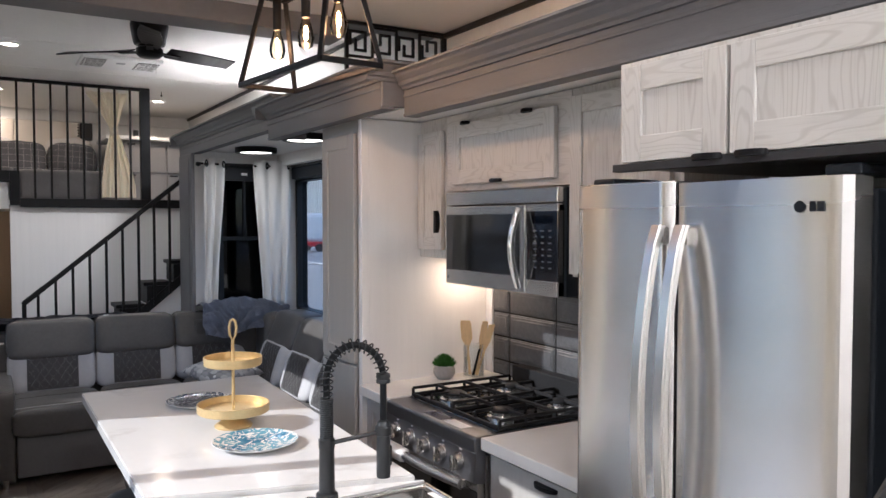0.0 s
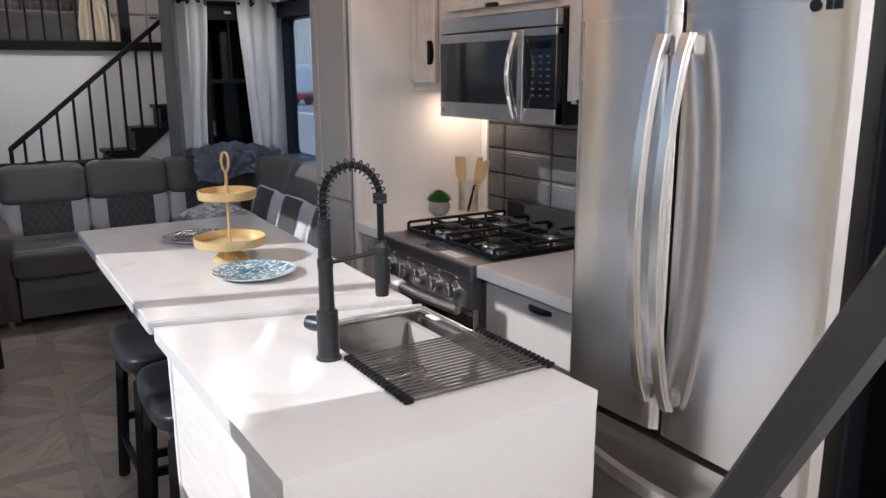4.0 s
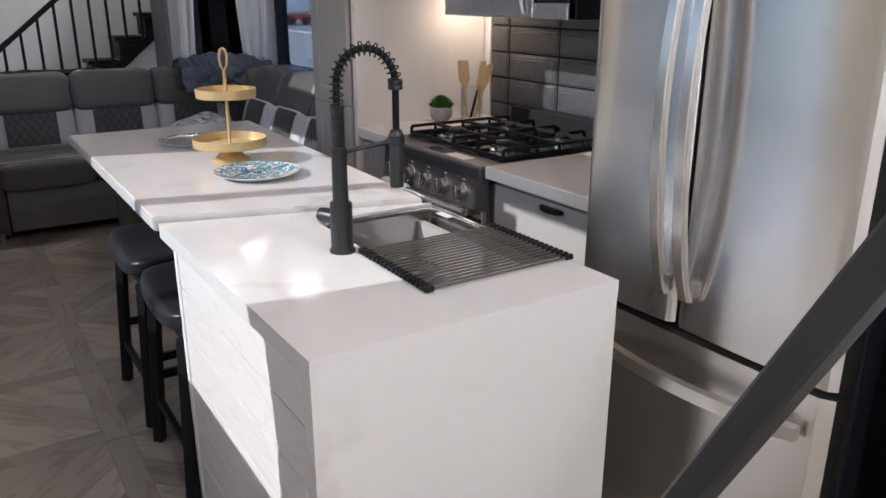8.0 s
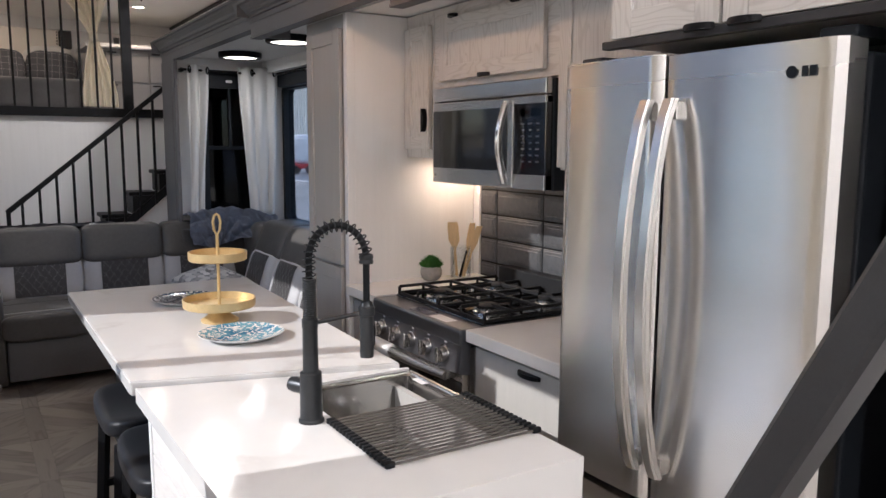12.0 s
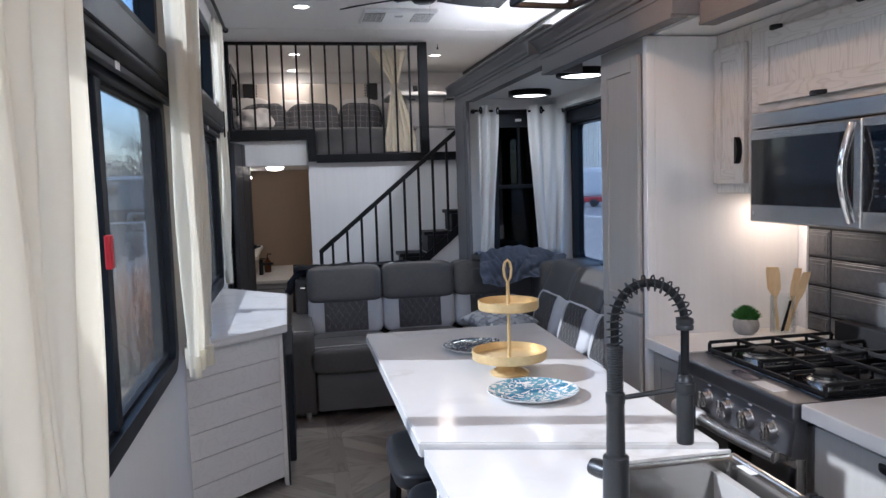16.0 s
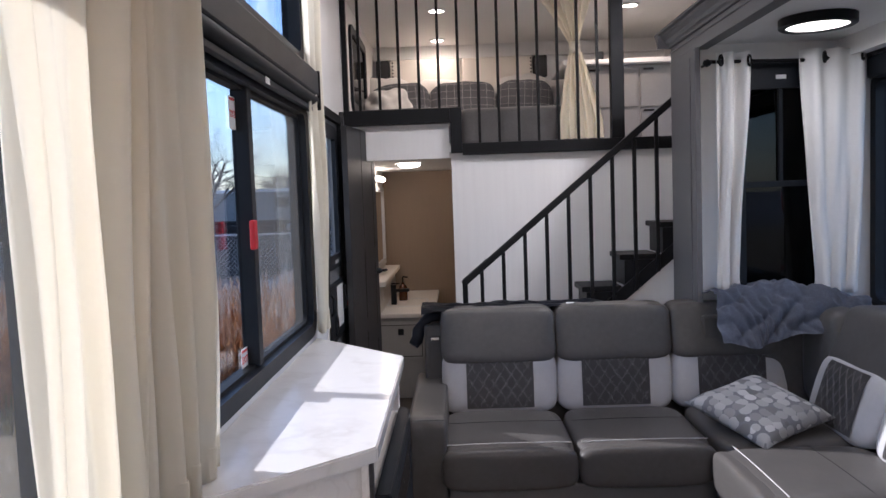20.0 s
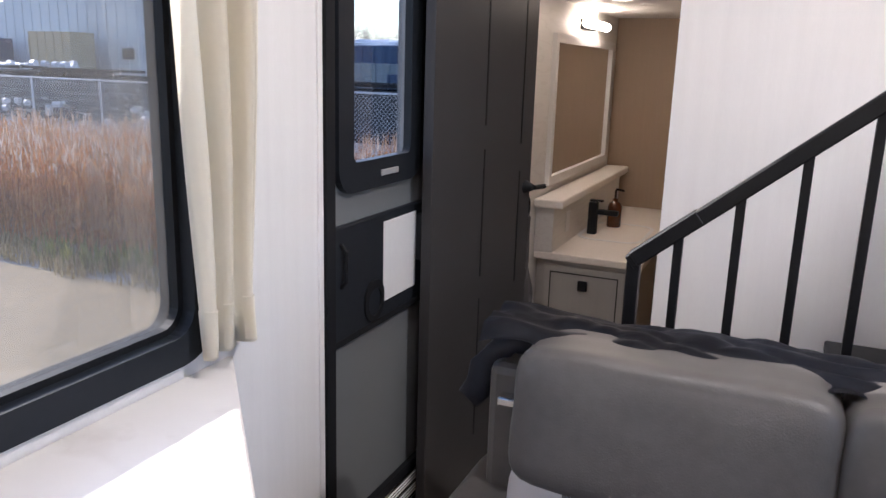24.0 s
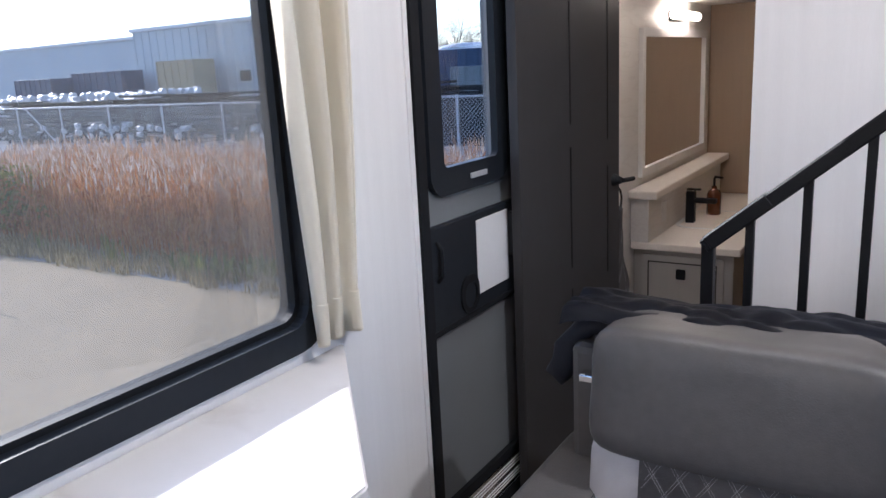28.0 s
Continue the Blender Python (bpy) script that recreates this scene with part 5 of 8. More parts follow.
part("spine", bx(-0.02, 0.02, -0.25, 0.25, ZT_ - 0.01, ZT_ + 0.02, 0.003), M["black_metal"], ch)
for y in (-0.15, 0.15):
    part("drop_rod", tube(bmesh.new(), [(0, y, ZT_), (0, y, KZ - 0.002)], 0.006, 8), M["black_metal"], ch)
part("canopy", bx(-0.05, 0.05, -0.2, 0.2, KZ - 0.025, KZ - 0.001, 0.004), M["black_metal"], ch)
for y in (-0.225, 0.0, 0.225):
    smooth(part("socket", tube(bmesh.new(), [(0, y, ZT_ - 0.01), (0, y, ZT_ - 0.12)], 0.016, 14), M["black_metal"], ch))
    bl = smooth(part("bulb", lathe(bmesh.new(), [(0.013, 0.0), (0.016, -0.015), (0.026, -0.05), (0.030, -0.075), (0.024, -0.10), (0, -0.112)], 20, (0, y, ZT_ - 0.118)), M["bulb_glass"], ch, "clear teardrop filament bulb"))
    smooth(part("filament", lathe(bmesh.new(), [(0, 0), (0.006, -0.01), (0.007, -0.045), (0, -0.055)], 10, (0, y, ZT_ - 0.145)), M["bulb"], bl))

# warm light under the small wall cabinet
ul = thing("under_cabinet_light", "small warm strip light under the wall cabinet, lit", "light")
part("housing", bx(1.90, 2.06, 2.70, 2.79, 1.527, 1.536, 0.002), M["label_white"], ul)
part("lens", bx(1.91, 2.05, 2.71, 2.78, 1.523, 1.527), M["led_warm"], ul)
lamp = new("under_cabinet_lamp", bpy.data.lights.new("under_cabinet_lamp", "AREA"))
lamp.data.shape, lamp.data.size, lamp.data.size_y, lamp.data.energy, lamp.data.color = "RECTANGLE", 0.14, 0.07, 0.34, (1.0, 0.60, 0.32)
lamp.matrix_world = look((1.98, 2.745, 1.520), (1.96, 2.80, 1.0))

for y in (-0.225, 0.0, 0.225):
    lamp = new("bulb_light", bpy.data.lights.new("bulb_light", "POINT"))
    lamp.data.energy, lamp.data.color, lamp.data.shadow_soft_size = 1.0, (1.0, 0.55, 0.30), 0.012
    lamp.matrix_world = ch.matrix_world @ Matrix.Translation((0, y, ZT_ - 0.205))

# ---- windows of the left wall ----
def side_window(name, W, slide, label, sticker=True):
    y0, y1, z0, z1 = W
    f = new(name)
    structure(f, label, "window")
    part("window_frame", ring_frame(bmesh.new(), rounded_loop(y0 - 0.03, y1 + 0.03, z0 - 0.014, z1 + 0.03, 0.11), rounded_loop(y0 + 0.045, y1 - 0.045, z0 + 0.045, z1 - 0.045, 0.055), WL - 0.07, WL + 0.018), M["dark_plastic"], f)
    part("inner_bead", ring_frame(bmesh.new(), rounded_loop(y0 + 0.030, y1 - 0.030, z0 + 0.030, z1 - 0.030, 0.065), rounded_loop(y0 + 0.058, y1 - 0.058, z0 + 0.058, z1 - 0.058, 0.045), WL - 0.05, WL - 0.012), M["rubber"], f)
    ym = slide
    part("mullion", bx(WL - 0.055, WL + 0.004, ym - 0.032, ym + (0.036 if name == "window_1" else 0.024), z0 + 0.05, z1 - 0.05, 0.004), M["dark_plastic"], f)
    a = part("pane", bx(WL - 0.045, WL - 0.041, y0 + 0.045, ym - 0.02, z0 + 0.045, z1 - 0.045), M["clear"], f, "clear fixed pane")
    b = part("pane", bx(WL - 0.033, WL - 0.029, ym + 0.02, y1 - 0.045, z0 + 0.045, z1 - 0.045), M["screen_haze"], f, "pane behind a fine insect screen")
    for p in (a, b):
        p.visible_shadow = False
    if sticker:
        yl = ym - (0.034 if name == "window_1" else 0.064)
        l = part("red_latch", bx(WL + 0.004, WL + 0.022, yl - 0.022, yl + 0.022, 1.395, 1.495, 0.005), M["red"], f, "red emergency exit latch")
        for z in (1.86,) if name == "window_1" else (1.86, 1.00):
            s = part("exit_sticker", bx(WL - 0.040, WL - 0.0385, ym - 0.105, ym - 0.032, z - 0.055, z + 0.055), M["label_white"], f, "white and red emergency exit sticker")
            text_mesh("letters", "EXIT", 0.034, pose(WL - 0.0380, ym - 0.0685, z + (0.015 if z < 1.5 else -0.005), 90, 0, 90) @ (pose(0, 0, 0) if z < 1.5 else Matrix.Diagonal((-1, 1, 1, 1))), M["label_red"], s)
            part("red_bar", bx(WL - 0.0384, WL - 0.0378, ym - 0.10, ym - 0.037, z + 0.042, z + 0.050), M["label_red"], s)
    return f
side_window("window_1", W1, 2.40, "large sliding window with rounded black frame")
side_window("window_2", W2, 4.795, "large sliding window with rounded black frame above the console")
for nm, T in (("window_3", T1), ("window_4", T2)):
    y0, y1, z0, z1 = T
    f = structure(new(nm), "shallow upper window with black frame", "window")
    part("window_frame", ring_frame(bmesh.new(), rounded_loop(y0 - 0.02, y1 + 0.02, z0 - 0.02, z1 + 0.02, 0.09), rounded_loop(y0 + 0.035, y1 - 0.035, z0 + 0.035, z1 - 0.035, 0.05), WL - 0.07, WL + 0.014), M["dark_plastic"], f)
    part("trim_ring", ring_frame(bmesh.new(), rounded_loop(y0 - 0.045, y1 + 0.045, z0 - 0.045, z1 + 0.045, 0.10), rounded_loop(y0 - 0.018, y1 + 0.018, z0 - 0.018, z1 + 0.018, 0.09), WL, WL + 0.010), M["door_grey"], f)
    p = part("pane", bx(WL - 0.045, WL - 0.041, y0 + 0.03, y1 - 0.03, z0 + 0.03, z1 - 0.03), M["clear"], f)
    p.visible_shadow = False

# roller shades in black cassettes
def roller(y0, y1, label):
    r = thing("roller_shade", label, "blind", "roller shades")
    part("cassette", bx(WL + 0.001, WL + 0.075, y0, y1, 2.045, 2.165, 0.012), M["dark_plastic"], r)
    smooth(part("roll", tube(bmesh.new(), [(WL + 0.045, y0 + 0.01, 2.03), (WL + 0.045, y1 - 0.01, 2.03)], 0.030, 16), M["rubber"], r))
    part("hem_bar", bx(WL + 0.03, WL + 0.055, y0 + 0.02, y1 - 0.02, 1.972, 1.996, 0.004), M["dark_plastic"], r)
    part("tag", bx(WL + 0.0555, WL + 0.0565, (y0 + y1) / 2 - 0.03, (y0 + y1) / 2 + 0.03, 1.972, 1.996), M["label_white"], r)
    part("end_cap", bx(WL + 0.001, WL + 0.08, y1, y1 + 0.012, 1.985, 2.17, 0.004), M["rubber"], r)
roller(1.36, 3.50, "black roller shade cassette over the window")
roller(3.92, 5.80, "black roller shade cassette over the window by the door")

# curtains
def curtain(name, label, a0, a1, b0, b1, z0, z1, depth, folds, at, mat_, axis="y", seed=0, cuff=0.0, lean=0.0, group=""):
    """A hanging curtain: a0..a1 wide at the top, b0..b1 at the foot, gathered in folds."""
    c = thing(name, label, "curtain", group)
    def build(zlo, zhi, grow):
        bm = bmesh.new()
        nu, nv = folds * 12, 30
        rows = []
        rr = random.Random(seed)
        ph = [rr.uniform(-0.6, 0.6) for _ in range(folds + 2)]
        for j in range(nv + 1):
            z = zhi + (zlo - zhi) * j / nv
            v = (z1 - z) / (z1 - z0)
            s = v * v * (3 - 2 * v)
            row = []
            for i in range(nu + 1):
                u = i / nu
                w = u + 0.018 * math.sin(u * 17 + seed) * (0.4 + v)
                pos = (a0 + (a1 - a0) * w) * (1 - s) + (b0 + (b1 - b0) * w) * s
                k = u * folds
                amp = depth * (0.75 + 0.35 * math.sin(k * 1.7 + seed)) * (1 - 0.25 * v)
                off = amp * math.sin(k * math.tau + ph[int(k)] * v) + 0.012 * math.sin(v * 9 + u * 23 + seed) * v + lean * v
                off *= grow
                row.append(bm.verts.new((at + off, pos, z) if axis == "y" else (pos, at + off, z)))
            rows.append(row)
        for A, B in zip(rows, rows[1:]):
            for i in range(nu):
                bm.faces.new((A[i], A[i + 1], B[i + 1], B[i]))
        bmesh.ops.recalc_face_normals(bm, faces=bm.faces[:])
        r = bmesh.ops.solidify(bm, geom=bm.faces[:], thickness=0.0018)
        return bm
    smooth(part("cloth", build(z0, z1, 1.0), mat_, c), 2.0)
    if cuff:
        smooth(part("cuff", build(z0 + 0.004, z0 + cuff, 1.25), mat_, c, "gathered cuff at the foot"), 2.0)
    return c
curtain("curtain", "cream curtain beside the large window", 1.02, 1.80, 1.05, 1.40, 0.80, 2.80, 0.040, 5, -0.35, M["curtain"], seed=1, cuff=0.10, lean=0.075, group="side curtains")
curtain("curtain", "cream curtain panel between the two windows", 3.06, 3.70, 3.16, 3.52, 0.86, 2.80, 0.045, 5, -0.345, M["curtain"], seed=2, cuff=0.09, lean=0.0, group="side curtains")
curtain("curtain", "cream curtain panel beside the second window", 3.60, 4.06, 3.66, 4.0, 0.893, 2.80, 0.04, 3, -0.36, M["curtain"], seed=3, cuff=0.08, lean=-0.01, group="side curtains")
curtain("curtain", "narrow cream curtain between window and entry door", 5.57, 5.93, 5.70, 5.87, 0.93, 2.80, 0.035, 3, -0.405, M["curtain"], seed=4, cuff=0.10, lean=-0.005, group="side curtains")
rd = thing("curtain_rod", "black curtain rod with ball ends along the side windows", "curtain rod")
smooth(part("rod", tube(bmesh.new(), [(-0.36, 1.2, 2.79), (-0.36, 6.05, 2.79)], 0.011, 12), M["black_metal"], rd))
for y in (1.2, 3.7, 6.05):
    smooth(part("bracket", tube(bmesh.new(), [(WL, y, 2.79), (-0.36, y, 2.79)], 0.008, 8), M["black_metal"], rd))
smooth(part("finial", lathe(bmesh.new(), [(0, -0.022), (0.018, -0.014), (0.022, 0), (0.018, 0.014), (0, 0.022)], 16, (-0.36, 6.06, 2.79)), M["black_metal"], rd))

# ---- console with the white top under the second window ----
cs = thing("media_console", "white shiplap console with angled ends under the window", "console")
OUT = [(WL + 0.001, 3.70), (0.015, 4.14), (0.005, 5.33), (WL + 0.001, 5.84)]
part("top", prism(bmesh.new(), OUT, 0.845, 0.887, 0.005), M["quartz"], cs, "white quartz top")
INS = [(WL + 0.001, 3.76), (-0.025, 4.17), (-0.025, 5.335), (WL + 0.001, 5.79)]
def slab_between(p, q, z0, z1, t):
    p, q = Vector((*p, 0)), Vector((*q, 0))
    d = (q - p).normalized()
    nrm = Vector((d.y, -d.x, 0)) * t
    return prism(bmesh.new(), [tuple(v.xy) for v in (p, q, q - nrm, p - nrm)], z0, z1, 0.0015)
for k in range(6):
    part("shiplap_board", slab_between(INS[0], INS[1], 0.05 + k * 0.132, 0.05 + k * 0.132 + 0.129, 0.014), M["shiplap"], cs)
    part("shiplap_board", slab_between(INS[2], INS[3], 0.05 + k * 0.132, 0.05 + k * 0.132 + 0.129, 0.014), M["shiplap"], cs)
part("corner_bead", bx(-0.034, -0.014, 4.155, 4.175, 0.0, 0.845, 0.003), M["shiplap"], cs)
part("end_edge", bx(-0.022, -0.004, 4.16, 4.20, 0.0, 0.845, 0.002), M["charcoal"], cs)
part("face_top", bx(-0.040, -0.02, 4.19, 5.33, 0.775, 0.845, 0.002), M["shiplap"], cs)
part("face_stile", bx(-0.040, -0.02, 4.19, 4.27, 0.0, 0.775, 0.002), M["shiplap"], cs)
part("face_stile", bx(-0.040, -0.02, 5.283, 5.33, 0.0, 0.775, 0.002), M["shiplap"], cs)
part("face_rail", bx(-0.040, -0.02, 4.27, 5.283, 0.612, 0.666, 0.002), M["shiplap"], cs)
part("face_lower", bx(-0.040, -0.02, 4.27, 5.283, 0.0, 0.610, 0.002), M["shiplap"], cs)
part("niche_back", bx(-0.24, -0.225, 4.25, 5.30, 0.60, 0.80), M["shiplap"], cs)
part("niche_floor", bx(-0.235, -0.041, 4.25, 5.30, 0.652, 0.664), M["shiplap"], cs)
part("niche_side", bx(-0.224, -0.041, 5.284, 5.30, 0.665, 0.774), M["shiplap"], cs)
part("niche_side", bx(-0.224, -0.041, 4.254, 4.269, 0.665, 0.774), M["shiplap"], cs)
part("niche_top", bx(-0.235, -0.041, 4.25, 5.30, 0.776, 0.79), M["shiplap"], cs)
tv = thing("sound_unit", "dark fireplace unit with silver lines mounted on the console", "media unit")
bm = prism(bmesh.new(), [(-0.018, 4.30), (0.020, 4.30), (0.030, 4.31), (0.030, 5.215), (0.012, 5.25), (-0.018, 5.255)], 0.08, 0.69, 0.004)
part("body", bm, M["dark_plastic"], tv)
part("silver_line", bx(0.0300, 0.0312, 4.33, 5.215, 0.6450, 0.6475), M["chrome"], tv)
part("silver_line", bx(0.0300, 0.0312, 4.33, 5.215, 0.4550, 0.4572), M["chrome"], tv)
part("dark_window", bx(0.0300, 0.0315, 4.45, 5.10, 0.475, 0.60, 0.0004), M["black_gloss"], tv)
text_mesh("letters", "HDMI", 0.015, pose(0.0306, 5.18, 0.667, 90, 0, 90), M["paper_grey"], tv)
for k in range(6):
    part("button", bx(0.0300, 0.0310, 4.78 + k * 0.022, 4.793 + k * 0.022, 0.6645, 0.6675, 0.0003), M["key_grey"], tv)

# ---- sofa ----
SZ = 0.50
so = thing("corner_sofa", "dark grey leatherette corner sofa with pale quilted bands", "sofa")
def back_unit(m, w, seed, power=11, lean=0.16, deep=0.20, head=0.070, lumbar=0.078):
    """One back cushion in its own space: x across, y towards the sitter (negative), z up from the seat."""
    up = pillow_mesh(w + 0.006, deep, 0.275, 14, power, seed=seed, wob=0.02)
    for v in up.verts:
        v.co += Vector((0, head, 0.352))
        v.co.y += (v.co.z - 0.25) * lean
    u = part("head_cushion", up, M["leather"], so)
    u.matrix_local = m
    smooth(u, 3)
    lo = pillow_mesh(w + 0.004, deep - 0.01, 0.31, 14, power - 1, seed=seed + 5, wob=0.02)
    for v in lo.verts:
        v.co += Vector((0, lumbar, 0.120))
        v.co.y += (v.co.z - 0.25) * lean * 0.75
    l = part("lumbar_cushion", lo, M["leather_light"], so, "pale grey lumbar cushion")
    l.matrix_local = m
    smooth(l, 3)
    # quilted middle panel, laid just over the pale cushion
    q = bmesh.new()
    pw = w * 0.58
    n1, n2 = 16, 12
    def surf(u_, v_):
        x, z = (u_ - 0.5) * pw, 0.004 + 0.252 * v_
        zz = (z - 0.120) / 0.155
        xx = x / (w / 2)
        yy = max(0.0, 1 - abs(zz) ** (power - 1) - abs(xx) ** (power - 1)) ** (1 / (power - 1))
        y = lumbar - (deep - 0.01) / 2 * yy - 0.0045
        return Vector((x, y + (z - 0.25) * lean * 0.75, z))
    g = [[q.verts.new(surf(i / n1, j / n2)) for i in range(n1 + 1)] for j in range(n2 + 1)]
    for j in range(n2):
        for i in range(n1):
            q.faces.new((g[j][i], g[j][i + 1], g[j + 1][i + 1], g[j + 1][i]))
    bmesh.ops.solidify(q, geom=q.faces[:], thickness=0.004)
    bmesh.ops.recalc_face_normals(q, faces=q.faces[:])
    p = smooth(part("quilted_panel", q, M["leather_quilt"], l, "dark quilted panel"))
    th = bmesh.new()
    lines = []
    for k in range(-4, 8):
        for off in (0.0, 0.040):
            for sgn in (1, -1):
                pts = []
                for i in range(13):
                    v_ = i / 12
                    u_ = (k + off * 3.0) / 6.0 + v_ * 0.50
                    u_ = u_ if sgn > 0 else 1 - u_
                    if 0.02 < u_ < 0.98:
                        pts.append(surf(u_, v_ * 0.96 + 0.02) + Vector((0, -0.0022, 0)))
                if len(pts) > 2:
                    tube(th, pts, 0.00026, 4)
    part("stitching", th, M["thread"], l, "white diamond stitching")
def seat_unit(m, w, d, seed):
    tp = pillow_mesh(w - 0.006, d, 0.17, 12, 6, seed=seed, wob=0.02)
    for v in tp.verts:
        v.co += Vector((0, -d / 2, -0.075))
    s = part("seat_cushion", tp, M["leather"], so)
    s.matrix_local = m
    smooth(s, 3)
    fr_ = pillow_mesh(w - 0.004, 0.09, 0.175, 10, 5, seed=seed + 3)
    for v in fr_.verts:
        v.co += Vector((0, -d + 0.036, -0.084))
    f = part("seat_front", fr_, M["leather"], s)
    smooth(f, 3)
    pts = [Vector((-w / 2 + 0.02 + (w - 0.04) * k / 16, -d + 0.085, 0.0045 + 0.004 * math.sin(math.pi * k / 16))) for k in range(17)]
    part("seam", tube(bmesh.new(), [p + Vector((0, d * 0.46, 0.0045)) for p in pts], 0.0009, 5), M["rubber"], s, "dark cross seam")
    part("piping", tube(bmesh.new(), pts, 0.0026, 6), M["thread"], s, "white piping")
X0S, CW = 0.150, 0.570
for k in range(3):
    xm = X0S + CW * (k + 0.5)
    back_unit(pose(xm, 5.90, SZ), CW, k, 7)
    if k < 2:
        seat_unit(pose(xm, 5.86, SZ), CW, 0.645, k)
# corner seat and the run along the slide-out window
cs_ = pillow_mesh(0.60, 0.66, 0.17, 12, 6, seed=7)
for v in cs_.verts:
    v.co += Vector((1.61, 5.55, SZ - 0.078))
smooth(part("corner_seat", cs_, M["leather"], so), 3)
for k, y in enumerate((5.37, 4.80, 4.23, 3.69)):
    back_unit(pose(1.945, y, SZ + 0.015, 0, 0, -90), 0.568, 11 + k, 6, 0.42, 0.23, 0.075, 0.050)
for k, y in enumerate((4.92, 4.35, 3.78)):
    seat_unit(pose(1.87, y, SZ, 0, 0, -90), 0.565, 0.62, 21 + k)
am = pillow_mesh(0.165, 0.92, 0.60, 14, 22, seed=31, wob=0.006)
for v in am.verts:
    v.co += Vector((0.094, 5.735, 0.325))
smooth(part("arm", am, M["leather"], so), 3)
part("arm_seam", tube(bmesh.new(), [(0.020, 5.2795, 0.6205), (0.166, 5.2795, 0.6205), (0.1705, 5.50, 0.6205), (0.1705, 6.0, 0.6205)], 0.0012, 5), M["rubber"], so)
part("base", bx(0.18, 1.93, 5.27, 5.99, 0.06, 0.335, 0.012), M["sofa_base"], so)
part("base", bx(1.29, 2.28, 3.45, 5.26, 0.06, 0.335, 0.012), M["sofa_base"], so)
part("back_frame", bx(0.06, 1.39, 6.02, 6.20, 0.06, 0.90, 0.02), M["leather"], so)
part("back_frame", bx(1.43, 2.30, 5.88, 5.975, 0.06, 0.93, 0.02), M["leather"], so)
part("back_frame", bx(2.06, 2.30, 3.45, 5.87, 0.06, 0.93, 0.02), M["leather"], so)
cc = pillow_mesh(0.30, 0.34, 0.50, 10, 5, seed=35)
for v in cc.verts:
    v.co += Vector((2.06, 5.74, 0.735))
smooth(part("corner_cushion", cc, M["leather"], so), 3)
part("chair_end", bx(1.34, 2.28, 3.40, 3.46, 0.06, 0.60, 0.02), M["leather"], so)
for x, y in ((0.115, 5.30), (0.10, 6.12), (1.26, 5.31), (1.38, 3.5), (1.38, 5.1), (2.2, 3.5)):
    smooth(part("foot", lathe(bmesh.new(), [(0, 0), (0.020, 0), (0.028, 0.06), (0, 0.06)], 14, (x, y, 0.0)), M["chrome"], so, "small steel foot"))
part("lock_bar", bx(0.095, 0.14, 5.985, 6.02, 0.825, 0.845, 0.004), M["chrome"], so, "steel bar end at the back")

# ottoman in front
ot = thing("ottoman", "dark grey leatherette ottoman in front of the sofa", "ottoman", loc=(1.0, 4.62, 0))
om = pillow_mesh(0.52, 0.50, 0.12, 10, 6, seed=41)
for v in om.verts:
    v.co.z += 0.37
smooth(part("top", om, M["leather"], ot), 3)
part("body", bx(-0.25, 0.25, -0.24, 0.24, 0.04, 0.33, 0.015), M["leather"], ot)
for u in (-0.086, 0.086):
    part("seam", tube(bmesh.new(), [(u, -0.22 + 0.44 * k / 10, 0.4285 + 0.0015 * math.sin(math.pi * k / 10)) for k in range(11)], 0.002, 5), M["thread"], ot)
for x in (-0.2, 0.2):
    for y in (-0.2, 0.2):
        part("foot", bx(x - 0.02, x + 0.02, y - 0.02, y + 0.02, 0, 0.04), M["black_wood"], ot)

# scatter cushion with dots
dm = material("dotted_cushion", (0.20, 0.205, 0.22), 0.85, vary=0.1, bump=0.1, bump_scale=500)
n, l = dm.node_tree.nodes, dm.node_tree.links
tc, vo = n.new("ShaderNodeTexCoord"), n.new("ShaderNodeTexVoronoi")
vo.inputs["Scale"].default_value, vo.inputs["Randomness"].default_value = 21.0, 0.45
l.new(tc.outputs["Object"], vo.inputs["Vector"])
th = n.new("ShaderNodeMath")
th.operation = "LESS_THAN"
th.inputs[1].default_value = 0.56
l.new(vo.outputs["Distance"], th.inputs[0])
cm = n.new("ShaderNodeMix")
cm.data_type = "RGBA"
hsv = n.new("ShaderNodeMapRange")
hsv.inputs[3].default_value, hsv.inputs[4].default_value = 0.10, 0.66
l.new(vo.outputs["Color"], hsv.inputs[0])
l.new(hsv.outputs[0], cm.inputs[7])
src = n["Principled BSDF"].inputs["Base Color"].links[0].from_socket
l.new(src, cm.inputs[6])
l.new(th.outputs[0], cm.inputs[0])
l.new(cm.outputs[2], n["Principled BSDF"].inputs["Base Color"])
bm = bmesh.new()
N = 20
top, bot = {}, {}
for i in range(N + 1):
    for j in range(N + 1):
        u, v = 2 * i / N - 1, 2 * j / N - 1
        pinch = 1 - 0.10 * ((1 - u * u) * v * v + (1 - v * v) * u * u)
        x, y = u * 0.22 * pinch, v * 0.22 * pinch
        h = 0.062 * ((1 - u ** 4) * (1 - v ** 4)) ** 0.55 + 0.006 * noise.noise(Vector((u * 2, v * 2, 1)))
        h = h if max(abs(u), abs(v)) < 1 else 0
        top[i, j] = bm.verts.new((x, y, h))
        bot[i, j] = top[i, j] if max(abs(u), abs(v)) == 1 else bm.verts.new((x, y, -h * 0.8))
for i in range(N):
    for j in range(N):
        bm.faces.new((top[i, j], top[i + 1, j], top[i + 1, j + 1], top[i, j + 1]))
        bm.faces.new((bot[i, j + 1], bot[i + 1, j + 1], bot[i + 1, j], bot[i, j]))
